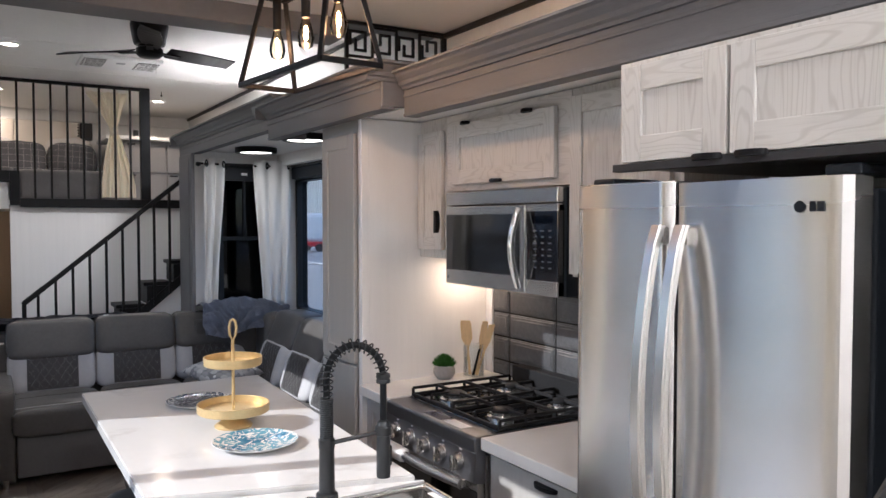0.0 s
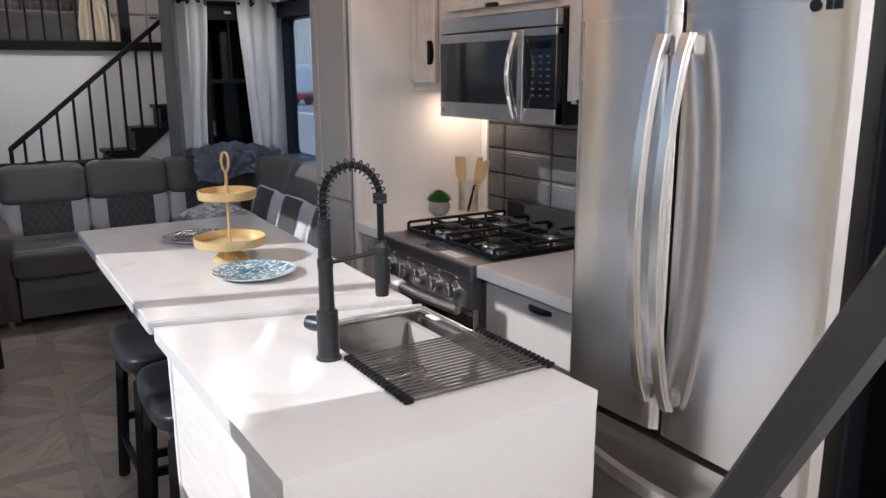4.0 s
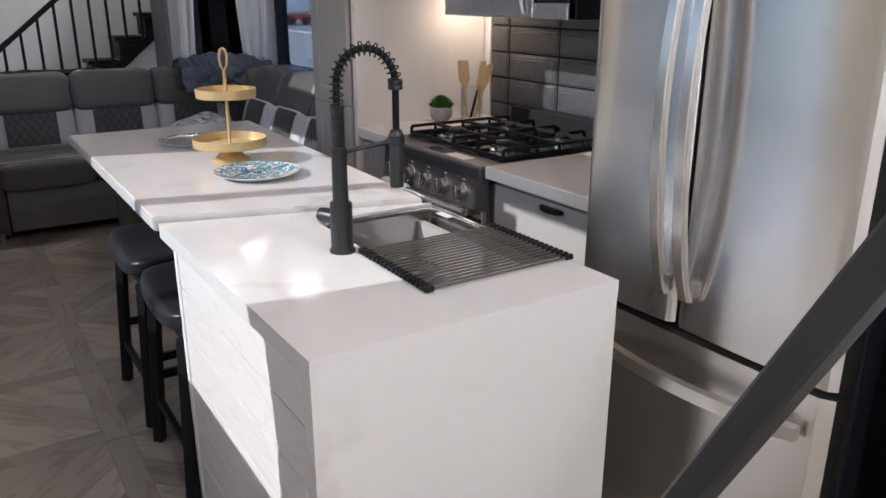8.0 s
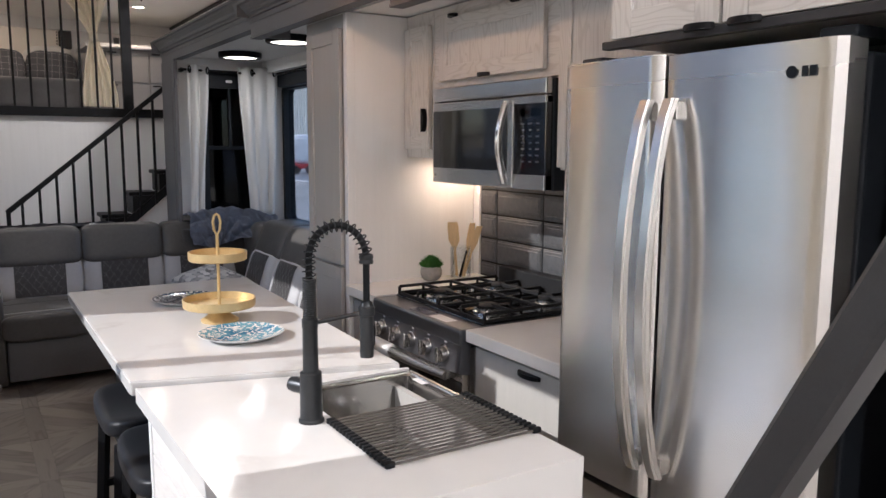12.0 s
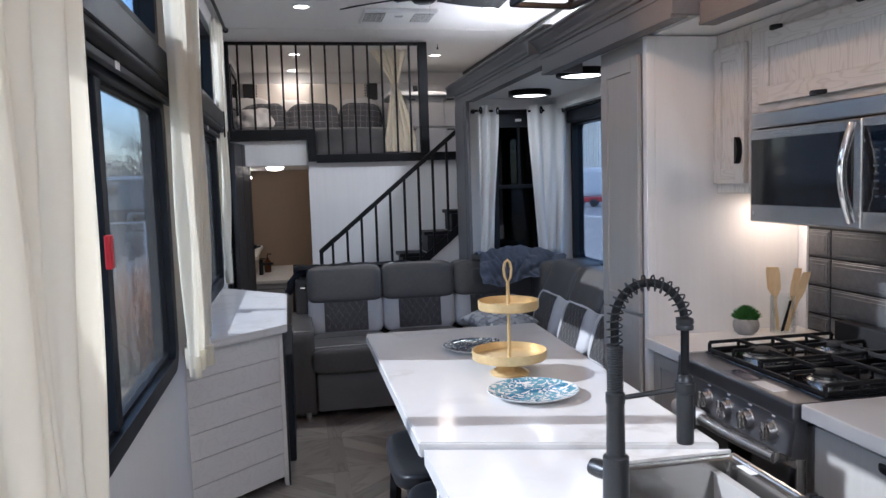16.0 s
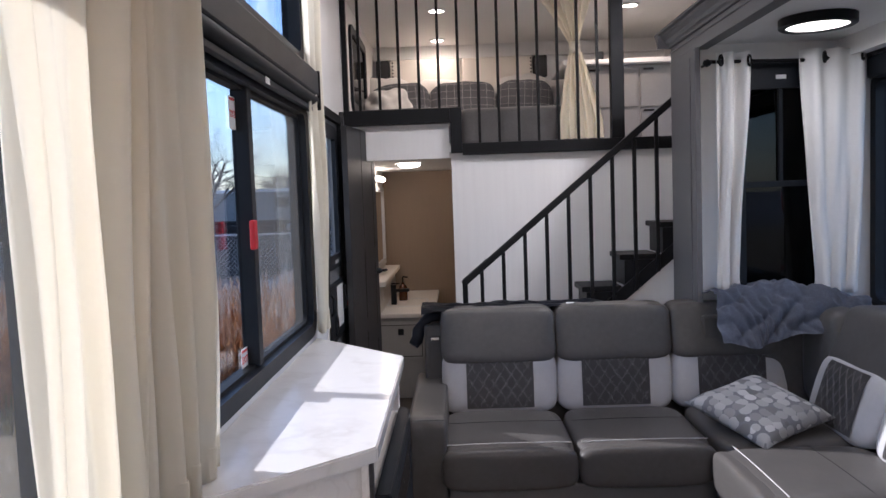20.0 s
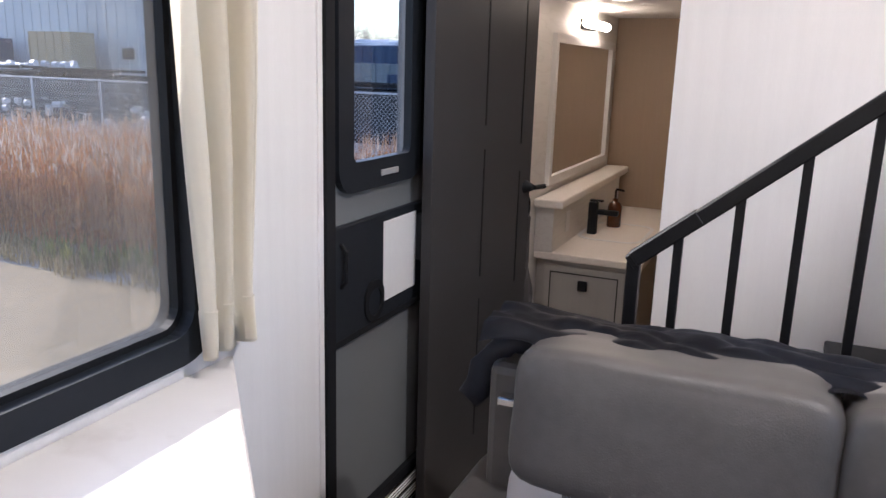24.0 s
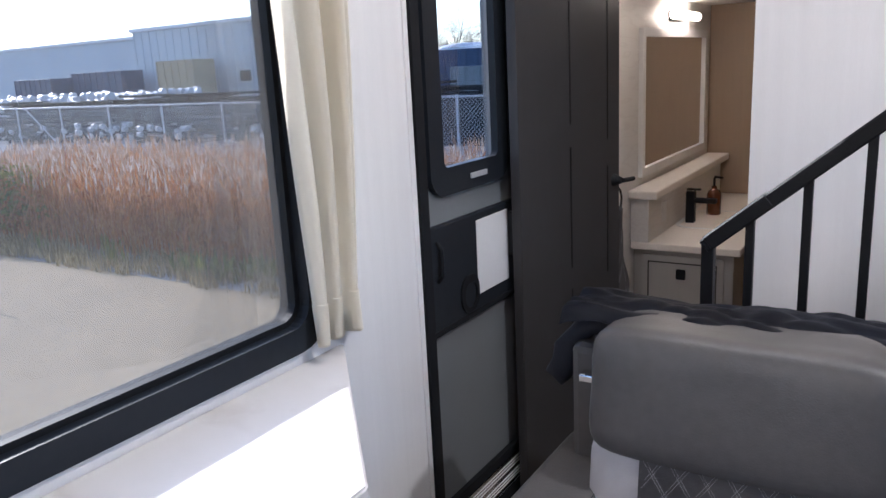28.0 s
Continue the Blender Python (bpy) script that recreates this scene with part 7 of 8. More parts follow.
lc = thing("loft_curtain", "cream loft curtain tied in a knot at the post", "curtain")
bm = bmesh.new()
NU, NV = 72, 40
rows = []
for j in range(NV + 1):
    z = 2.885 - 0.965 * j / NV
    k = abs(z - 2.53)
    half = 0.026 + (0.165 * min(1, k / 0.36) ** 1.2 if z > 2.53 else 0.125 * min(1, k / 0.5) ** 0.75)
    xc = 1.085 - 0.16 * max(0, z - 2.53) - (0.03 if z < 2.53 else 0) * min(1, k / 0.4) * -1
    rows.append([bm.verts.new((xc + half * (2 * i / NU - 1), 7.42 + 0.028 * math.sin(i / NU * 5 * math.tau + 0.6 * math.sin(z * 9)) * (0.5 + half * 3), z)) for i in range(NU + 1)])
for A, B in zip(rows, rows[1:]):
    for i in range(NU):
        bm.faces.new((A[i], A[i + 1], B[i + 1], B[i]))
bmesh.ops.solidify(bm, geom=bm.faces[:], thickness=0.002)
bmesh.ops.recalc_face_normals(bm, faces=bm.faces[:])
smooth(part("cloth", bm, M["curtain"], lc), 2)
kn = pillow_mesh(0.075, 0.075, 0.085, 8, 2.6, seed=4, wob=0.3)
for v in kn.verts:
    v.co += Vector((1.083, 7.41, 2.53))
smooth(part("knot", kn, M["curtain"], lc), 3)
ol = thing("wall_outlet", "black wall outlet above the loft dresser", "outlet")
part("plate", bx(1.38, 1.43, 8.20, 8.225, 2.56, 2.64, 0.003), M["rubber"], ol)
f = structure(new("window_7"), "loft side window with black frame", "window")
part("window_frame", ring_frame(bmesh.new(), rounded_loop(7.52, 8.38, 1.97, 2.65, 0.08), rounded_loop(7.59, 8.31, 2.04, 2.58, 0.05), WR - 0.018, WR + 0.07), M["dark_plastic"], f)
p = part("pane", bx(WR + 0.03, WR + 0.034, 7.56, 8.34, 2.01, 2.61), M["clear"], f)
p.visible_shadow = False
part("shade_cassette", bx(WR - 0.07, WR - 0.02, 7.5, 8.4, 2.60, 2.70, 0.01), M["dark_plastic"], f)
f = thing("loft_window", "dark framed window on the loft side wall", "window")
part("window_frame", ring_frame(bmesh.new(), rounded_loop(7.5, 8.4, 2.18, 2.78, 0.08), rounded_loop(7.56, 8.34, 2.24, 2.72, 0.05), WL, WL + 0.02), M["dark_plastic"], f)
part("pane", bx(WL + 0.004, WL + 0.008, 7.55, 8.35, 2.23, 2.73), M["tinted"], f)

# ---- entry door ----
ed = structure(new("door_1"), "grey entry door with a window and black inner panel", "door")
y0, y1, z0, z1 = DOOR
part("door_frame", ring_frame(bmesh.new(), [(y0 - 0.02, 0.02), (y1 + 0.02, 0.02), (y1 + 0.02, z1 + 0.03), (y0 - 0.02, z1 + 0.03)], [(y0 + 0.02, z0), (y1 - 0.02, z0), (y1 - 0.02, z1 - 0.02), (y0 + 0.02, z1 - 0.02)], WL - 0.06, WL + 0.012), M["rubber"], ed)
part("door_leaf", wall_with_holes(bmesh.new(), y0 + 0.02, y1 - 0.02, z0, z1 - 0.02, WL - 0.045, WL - 0.015, [(y0 + 0.12, y1 - 0.22, 1.24, 1.92)]), M["door_grey"], ed)
part("window_ring", ring_frame(bmesh.new(), rounded_loop(y0 + 0.05, y1 - 0.15, 1.165, 1.985, 0.07), rounded_loop(y0 + 0.125, y1 - 0.225, 1.245, 1.915, 0.02), WL - 0.02, WL + 0.004), M["dark_plastic"], ed)
p = part("pane", bx(WL - 0.034, WL - 0.030, y0 + 0.11, y1 - 0.21, 1.23, 1.93), M["clear"], ed)
p.visible_shadow = False
part("shade_tab", bx(WL + 0.004, WL + 0.010, y0 + 0.27, y0 + 0.37, 1.195, 1.212, 0.002), M["paper_grey"], ed)
bp = part("black_panel", bx(WL - 0.016, WL + 0.004, y0 + 0.022, y1 - 0.022, 0.765, 1.085, 0.006), M["dark_plastic"], ed, "black moulded screen-door panel")
part("white_plate", bx(WL + 0.004, WL + 0.0065, y0 + 0.29, y0 + 0.50, 0.82, 1.06, 0.001), M["label_white"], bp)
part("latch", bx(WL + 0.004, WL + 0.03, y0 + 0.50, y0 + 0.53, 0.90, 1.05, 0.004), M["rubber"], bp)
part("red_dot", bx(WL + 0.030, WL + 0.033, y0 + 0.508, y0 + 0.522, 0.925, 0.945), M["red"], bp)
part("grip", ring_frame(bmesh.new(), rounded_loop(y0 + 0.18, y0 + 0.29, 0.78, 0.90, 0.05), rounded_loop(y0 + 0.20, y0 + 0.275, 0.795, 0.875, 0.035), WL + 0.003, WL + 0.010), M["rubber"], bp)
part("handle", tube(bmesh.new(), [(WL + 0.004, y0 + 0.06, 0.92), (WL + 0.02, y0 + 0.06, 0.94), (WL + 0.02, y0 + 0.06, 1.02), (WL + 0.004, y0 + 0.06, 1.04)], 0.006, 8), M["rubber"], bp)
part("cross_bar", bx(WL - 0.016, WL + 0.006, y0 + 0.02, y1 - 0.02, 0.755, 0.775, 0.003), M["rubber"], ed)
part("cross_bar", bx(WL - 0.016, WL + 0.006, y0 + 0.02, y1 - 0.02, 0.165, 0.20, 0.003), M["rubber"], ed)
part("kick_plate", bx(WL - 0.014, WL + 0.003, y0 + 0.03, y1 - 0.03, 0.055, 0.160, 0.003), M["steel"], ed, "pale ribbed kick plate")
for k in range(3):
    part("rib", ring_frame(bmesh.new(), rounded_loop(y0 + 0.06 + k * 0.012, y1 - 0.06 - k * 0.012, 0.072 + k * 0.012, 0.146 - k * 0.012, 0.012), rounded_loop(y0 + 0.063 + k * 0.012, y1 - 0.063 - k * 0.012, 0.075 + k * 0.012, 0.143 - k * 0.012, 0.010), WL + 0.002, WL + 0.005), M["label_white"], ed)
part("threshold", bx(WL - 0.02, WL + 0.05, y0 - 0.01, y1 + 0.01, 0.0, 0.022, 0.004), M["steel"], ed)
part("wall_batten", bx(WL, WL + 0.006, y0 - 0.045, y0 - 0.025, 0.0, 2.3, 0.002), M["white_panel"], ed)

# ---- open bathroom door ----
bdr = structure(new("door_2"), "charcoal panelled bathroom door standing open", "door")
bdr.matrix_world = pose(-0.405, 6.69, 0.012, 0, 0, 83)
LW = 0.71
part("leaf_panel", bx(0, LW, -0.018, 0.018, 0, 1.985, 0.003), M["charcoal"], bdr)
for z0, z1 in ((0.10, 0.60), (0.70, 1.12), (1.22, 1.88)):
    for x in (0.33, 0.61):
        part("groove", bx(x - 0.004, x + 0.004, -0.0195, -0.0175, z0 + (0.08 if x < 0.4 else 0), z1 + (0.10 if x < 0.4 else 0)), M["rubber"], bdr)
k_ = part("door_handle", tube(bmesh.new(), [(LW - 0.045, -0.018, 1.055), (LW - 0.045, -0.05, 1.055)], [0.026, 0.012], 16), M["rubber"], bdr, "black lever handle")
smooth(k_)
part("lever", tube(bmesh.new(), [(LW - 0.045, -0.055, 1.055), (LW + 0.035, -0.062, 1.052)], 0.009, 10), M["rubber"], k_)
ob = obj("door_jamb", bx(WL, -0.435, 6.90, 6.93, 0, 2.10, 0.003), M["charcoal"])
structure(ob, "dark door jamb", "trim")
tr_ = thing("towel_ring", "black towel ring on the bathroom wall", "towel ring", loc=(-0.385, 7.55, 1.0))
smooth(part("ring", tube(bmesh.new(), [(0.02, 0.055 * math.cos(a * math.tau / 24), -0.055 + 0.055 * math.sin(a * math.tau / 24)) for a in range(24)], 0.005, 8, True), M["rubber"], tr_))
part("mount", bx(-0.06, 0.025, -0.012, 0.012, -0.012, 0.012, 0.003), M["rubber"], tr_)
curtain("hand_towel", "grey hand towel hanging in the ring", 7.52, 7.58, 7.44, 7.66, 0.50, 0.92, 0.030, 2, -0.36, M["towel"], "y", seed=15)

# ---- bathroom vanity ----
vn = thing("vanity", "beige bathroom vanity with cream top", "vanity")
part("body", bx(WL + 0.013, 0.02, 8.02, 9.44, 0.0, 0.635, 0.003), M["grey_cab"], vn)
part("top", bx(WL + 0.013, 0.055, 7.97, 9.445, 0.637, 0.672, 0.006), M["headboard"], vn, "cream counter top")
part("basin", ring_frame(bmesh.new(), rounded_loop(-0.36, -0.02, 8.35, 8.85, 0.1), rounded_loop(-0.34, -0.04, 8.37, 8.83, 0.09), 0, 0.004, "x"), M["label_white"], vn).matrix_local = Matrix(((0, 1, 0, 0), (0, 0, 1, 0), (1, 0, 0, 0.6705), (0, 0, 0, 1)))
dd = part("drawer_front", bx(-0.40, -0.02, 8.0, 8.018, 0.30, 0.61, 0.003), M["grey_cab"], vn)
part("drawer_panel", ring_frame(bmesh.new(), [(-0.37, 0.33), (-0.05, 0.33), (-0.05, 0.58), (-0.37, 0.58)], [(-0.365, 0.335), (-0.055, 0.335), (-0.055, 0.575), (-0.365, 0.575)], 7.996, 8.001, "y"), M["charcoal"], dd)
part("latch", bx(-0.235, -0.19, 7.988, 8.001, 0.50, 0.55, 0.006), M["rubber"], dd, "black push latch")
part("riser_box", bx(WL + 0.013, -0.36, 7.97, 9.44, 0.672, 0.885, 0.003), M["shiplap"], vn)
part("shelf", bx(WL + 0.013, -0.31, 7.93, 9.44, 0.885, 0.925, 0.008), M["headboard"], vn, "cream shelf with rounded corner")
part("outlet", bx(-0.36, -0.355, 8.18, 8.25, 0.73, 0.83, 0.002), M["label_white"], vn)
fb = thing("bath_faucet", "black square bathroom faucet", "faucet", loc=(-0.30, 8.50, 0.672))
part("post", bx(-0.022, 0.022, -0.022, 0.022, 0, 0.165, 0.004), M["rubber"], fb)
part("spout", bx(0.0, 0.13, -0.018, 0.018, 0.105, 0.13, 0.004), M["rubber"], fb)
part("lever", bx(-0.02, 0.05, -0.012, 0.012, 0.17, 0.18, 0.003), M["rubber"], fb)
sb = thing("soap_bottle", "amber glass soap pump bottle", "bottle", loc=(-0.24, 8.75, 0.672))
smooth(part("bottle", lathe(bmesh.new(), [(0, 0), (0.036, 0), (0.038, 0.006), (0.038, 0.11), (0.030, 0.13), (0.014, 0.14), (0.014, 0.155), (0, 0.155)], 24), M["amber"], sb))
smooth(part("pump", tube(bmesh.new(), [(0, 0, 0.15), (0, 0, 0.195), (0.002, 0, 0.205), (0.045, 0, 0.200)], 0.006, 10), M["rubber"], sb))
mi = thing("bath_mirror", "framed mirror above the vanity shelf", "mirror")
part("frame", ring_frame(bmesh.new(), [(8.08, 0.965), (9.30, 0.965), (9.30, 1.66), (8.08, 1.66)], [(8.12, 1.005), (9.26, 1.005), (9.26, 1.62), (8.12, 1.62)], WL + 0.013, WL + 0.035), M["label_white"], mi)
part("glass", bx(WL + 0.016, WL + 0.022, 8.12, 9.26, 1.005, 1.62), M["mirror"], mi)
vl = thing("vanity_light", "lit tube light over the bathroom mirror", "wall lamp")
part("mount", bx(WL + 0.012, WL + 0.04, 8.55, 8.80, 1.70, 1.75, 0.004), M["rubber"], vl)
smooth(part("tube", tube(bmesh.new(), [(WL + 0.07, 8.45, 1.725), (WL + 0.07, 8.90, 1.725)], 0.022, 14), M["led_bath"], vl))
dl_ = thing("bath_ceiling_light", "round lit ceiling light in the bathroom", "ceiling light", loc=(-0.09, 7.80, 1.81))
smooth(part("dome", lathe(bmesh.new(), [(0.085, 0), (0.08, -0.018), (0.05, -0.032), (0, -0.036)], 32), M["led_bath"], dl_))
# ---- outside ----
GZ = -1.0
structure(obj("ground", bx(-400, 400, -400, 400, GZ - 0.2, GZ - 0.02), M["gravel"]), "pale gravel ground to the horizon", "ground")
pv = structure(obj("pavement", bx(-60, 30, -40, 10.75, GZ - 0.02, GZ, 0.0), M["concrete"]), "pale cracked concrete pad", "pavement")
rr = random.Random(21)
cr = bmesh.new()
for k in range(7):
    x, y = rr.uniform(-9, -2), rr.uniform(6.5, 10)
    a = rr.uniform(-0.4, 0.4)
    pts = [(x, y)]
    for q in range(9):
        a += rr.uniform(-0.5, 0.5)
        x, y = x - 0.35 * math.cos(a), y + 0.35 * math.sin(a) * 0.6
        pts.append((x, min(y, 10.6)))
    for (p, q), (r, s) in zip(pts, pts[1:]):
        d = Vector((s - q, p - r, 0)).normalized() * 0.007
        cr.faces.new([cr.verts.new((p + d.x, q + d.y, GZ + 0.003)), cr.verts.new((p - d.x, q - d.y, GZ + 0.003)), cr.verts.new((r - d.x, s - d.y, GZ + 0.003)), cr.verts.new((r + d.x, s + d.y, GZ + 0.003))])
part("crack", cr, material("crack_dirt", (0.12, 0.10, 0.08), 0.95, vary=0.2, spec=0.1), pv)
# tall dry reeds and low weeds
def blade_material(name, dark, mid, light, through=0.4):
    """Leaf cloth whose colour changes from blade to blade."""
    m = cloth(name, mid, through=through, vary=0.25, sheen=0.0)
    n, l = m.node_tree.nodes, m.node_tree.links
    geo, ramp = n.new("ShaderNodeNewGeometry"), n.new("ShaderNodeValToRGB")
    e = ramp.color_ramp.elements
    e[0].position, e[0].color = 0.0, (*dark, 1)
    e[1].position, e[1].color = 1.0, (*light, 1)
    x = e.new(0.55)
    x.color = (*mid, 1)
    l.new(geo.outputs["Random Per Island"], ramp.inputs[0])
    l.new(ramp.outputs[0], n["Principled BSDF"].inputs["Base Color"])
    for k in n:
        if k.type == "BSDF_TRANSLUCENT":
            l.new(ramp.outputs[0], k.inputs[0])
    return m


class Blades:
    """Gathers thin curved leaves into one mesh."""
    def __init__(self):
        self.v, self.f = [], []

    def leaf(self, base, side, path, w):
        i = len(self.v)
        n = len(path)
        for k, p in enumerate(path):
            q = base + p
            t = w * (1.0 if k < n - 1 else 0.15)
            self.v += [q - side * t, q + side * t]
        for k in range(n - 1):
            j = i + 2 * k
            self.f.append((j, j + 1, j + 3, j + 2))

    def done(self, name, label, m):
        me = bpy.data.meshes.new(name)
        me.from_pydata([tuple(p) for p in self.v], [], self.f)
        me.materials.append(m)
        return tagged(new(name, me), label, "grass", kind="stuff")


def turn_of(a):
    return Vector((math.cos(a), math.sin(a), 0)), Vector((-math.sin(a), math.cos(a), 0))


def reed_bed(x0, x1, y0, y1, n, seed):
    rr = random.Random(seed)
    stems, plumes = Blades(), Blades()
    for k in range(n):
        x, y = rr.uniform(x0, x1), y0 + (y1 - y0) * rr.random() ** 1.5
        patch = noise.noise(Vector((x * 0.45, y * 0.45, seed)))
        if rr.random() < 0.25 - 0.5 * patch and y < y0 + 0.8:
            continue
        h = rr.uniform(0.98, 1.42) * (1 + 0.22 * patch)
        out, side = turn_of(rr.uniform(0, math.tau))
        b, bend = Vector((x, y, GZ - 0.02)), rr.uniform(0.02, 0.22)
        up = Vector((0, 0, 1))
        stems.leaf(b, side, [up * 0, up * h * 0.4 + out * bend * 0.1, up * h * 0.75 + out * bend * 0.45, up * h + out * bend], rr.uniform(0.0035, 0.007))
        for q in range(rr.randint(2, 4)):
            o2, s2 = turn_of(rr.uniform(0, math.tau))
            z, L = h * rr.uniform(0.15, 0.8), rr.uniform(0.18, 0.5)
            rise = rr.uniform(0.1, 0.9)
            stems.leaf(b + up * z + out * bend * (z / h) ** 2, s2, [up * 0, o2 * L * 0.4 + up * L * 0.6 * rise, o2 * L * 0.8 + up * L * 0.45 * rise, o2 * L + up * L * (0.4 * rise - 0.35)], rr.uniform(0.006, 0.011))
        if rr.random() < 0.4:
            for q in range(3):
                o2, s2 = turn_of(rr.uniform(0, math.tau))
                L = rr.uniform(0.10, 0.2)
                plumes.leaf(b + up * (h - 0.06 * q) + out * bend, s2, [up * 0, up * L * 0.5 + o2 * 0.02, up * L * 0.8 + o2 * 0.05], rr.uniform(0.005, 0.011))
    stems.done("dry_reeds", "tall rust-brown dry reeds along the pad", reed_mat)
    plumes.done("reed_plumes", "pale feathery tops of the reeds", plume_mat)


def low_grass(name, label, x0, x1, y0, y1, n, h0, h1, w, m, seed, clump):
    rr = random.Random(seed)
    g = Blades()
    up = Vector((0, 0, 1))
    for k in range(n):
        x, y = rr.uniform(x0, x1), rr.uniform(y0, y1)
        if clump and noise.noise(Vector((x * 0.8, y * 1.6, seed))) < clump:
            continue
        y += 0.25 * noise.noise(Vector((x * 0.7, 0, seed)))
        for q in range(4):
            out, side = turn_of(rr.uniform(0, math.tau))
            h, s_ = rr.uniform(h0, h1), rr.uniform(0.2, 0.9)
            g.leaf(Vector((x + rr.uniform(-0.06, 0.06), y + rr.uniform(-0.06, 0.06), GZ - 0.01)), side, [up * 0, up * h * 0.55 + out * h * 0.2 * s_, up * h * (1 - 0.3 * s_) + out * h * 0.7 * s_], w * rr.uniform(0.6, 1.3))
    g.done(name, label, m)


reed_mat = blade_material("dry_reeds", (0.20, 0.068, 0.024), (0.54, 0.215, 0.072), (0.74, 0.42, 0.18), 0.55)
plume_mat = blade_material("reed_plumes", (0.30, 0.18, 0.11), (0.52, 0.38, 0.27), (0.74, 0.64, 0.54), 0.45)
green_mat = blade_material("green_weeds", (0.09, 0.12, 0.028), (0.24, 0.265, 0.065), (0.44, 0.43, 0.13), 0.55)
straw_mat = blade_material("straw", (0.16, 0.12, 0.055), (0.38, 0.30, 0.15), (0.60, 0.51, 0.30), 0.4)
reed_bed(-17, 2, 11.5, 16.0, 13000, 1)
low_grass("green_weeds", "green weeds at the foot of the reeds", -16, 2, 10.95, 12.0, 2200, 0.12, 0.42, 0.013, green_mat, 3, 0.12)
low_grass("straw_grass", "short straw grass at the edge of the pad", -18, 2, 10.7, 11.9, 5200, 0.05, 0.24, 0.006, straw_mat, 4, -0.25)
bu = Blades()
rr = random.Random(77)
for k in range(5200):
    d = Vector((rr.gauss(0, 1), rr.gauss(0, 1), rr.gauss(0, 1))).normalized() * rr.uniform(0.3, 1) ** 0.5
    d *= 0.8 + 0.35 * noise.noise(d * 2.5)
    out, side = turn_of(rr.uniform(0, math.tau))
    L = rr.uniform(0.05, 0.12)
    bu.leaf(Vector((-13.0 + d.x * 2.0, 11.7 + d.y * 0.8, GZ + 0.72 + d.z * 0.75)), side, [Vector((0, 0, 0)), out * L * 0.5 + Vector((0, 0, L * rr.uniform(-0.2, 0.5))), out * L], rr.uniform(0.012, 0.026))
ob = bu.done("bush", "yellow-green bush among the reeds", green_mat)
tagged(ob, "yellow-green bush among the reeds", "bush", kind="stuff")
# chain-link fence beyond the reeds
def chain_fence(name, label, p0, p1, h, step, mesh_size, group):
    f = thing(name, label, "fence", group)
    p0, p1 = Vector((*p0, GZ)), Vector((*p1, GZ))
    L = (p1 - p0).length
    d = (p1 - p0) / L
    galv = M["galv"]
    k = 0
    while k * step <= L:
        p = p0 + d * k * step
        part("post", tube(bmesh.new(), [p, p + Vector((0, 0, h + 0.05))], 0.036, 8), galv, f)
        k += 1
    part("top_rail", tube(bmesh.new(), [p0 + Vector((0, 0, h)), p1 + Vector((0, 0, h))], 0.028, 8), galv, f)
    part("brace", tube(bmesh.new(), [p0 + d * 3.2 * step + Vector((0, 0, h)), p0 + d * 4.0 * step], 0.028, 8), galv, f)
    vs, fs = [], []
    w = 0.006
    nrm = Vector((-d.y, d.x, 0))
    def wire(a, b):
        s = (b - a).cross(nrm).normalized() * w
        i = len(vs)
        vs.extend([a - s, a + s, b + s, b - s])
        fs.append((i, i + 1, i + 2, i + 3))
    m = int(L / mesh_size)
    for i in range(-int(h / mesh_size), m + 1):
        for sgn in (1, -1):
            a0 = i * mesh_size if sgn > 0 else i * mesh_size + h
            u0, u1 = a0, a0 + sgn * h
            z0, z1 = 0.0, h
            lo, hi = sorted((u0, u1))
            if hi < 0 or lo > L:
                continue
            def at(u):
                return p0 + d * u + Vector((0, 0, (u - u0) / (u1 - u0) * h))
            a, b = max(lo, 0), min(hi, L)
            if b - a > 0.02:
                wire(at(a), at(b))
    me = bpy.data.meshes.new("wire_mesh")
    me.from_pydata([tuple(v) for v in vs], [], fs)
    me.materials.append(galv)
    o = new("wire_mesh", me)
    o.parent = f
    return f
M["galv"] = material("galvanised_steel", (0.55, 0.55, 0.55), 0.5, 0.2, vary=0.1)
chain_fence("chain_link_fence", "galvanised chain-link fence behind the reeds", (-40, 22.4), (4, 22.4), 1.75, 3.0, 0.12, "")
chain_fence("chain_link_fence", "galvanised chain-link fence beside the yard", (6.5, 4.0), (6.5, 24.0), 1.75, 2.6, 0.09, "")
# yard stuff: bins, stacks, sheds, trucks far off
def crate(name, label, cat, x, y, w, d, h, m, lid=None):
    c = thing(name, label, cat, loc=(x, y, GZ))
    part("body", bx(-w / 2, w / 2, -d / 2, d / 2, 0.1, h, 0.05), m, c)
    for s in range(int(w / 0.9) + 1):
        xx = -w / 2 + s * w / max(1, int(w / 0.9))
        part("rib", bx(xx - 0.05, xx + 0.05, -d / 2 - 0.06, -d / 2, 0.1, h - 0.02), m, c)
    part("skid", bx(-w / 2 + 0.1, w / 2 - 0.1, -d / 2 + 0.1, d / 2 - 0.1, 0.0, 0.1), M["rubber"], c)
    if lid:
        pm_ = pillow_mesh(w * 0.9, d * 0.8, 0.9, 6, 2.5, seed=x, wob=0.5)
        for v in pm_.verts:
            v.co.z += h
        part("load", pm_, lid, c)
    return c
M["yard_tan"] = material("tan_crate", (0.42, 0.33, 0.20), 0.7, vary=0.2)
M["navy"] = material("navy_steel", (0.03, 0.06, 0.12), 0.55, vary=0.2)
M["plastic_wrap"] = material("white_wrap", (0.72, 0.73, 0.74), 0.45, vary=0.08)
M["shed"] = material("pale_metal_cladding", (0.52, 0.55, 0.57), 0.5, 0.1, vary=0.06)
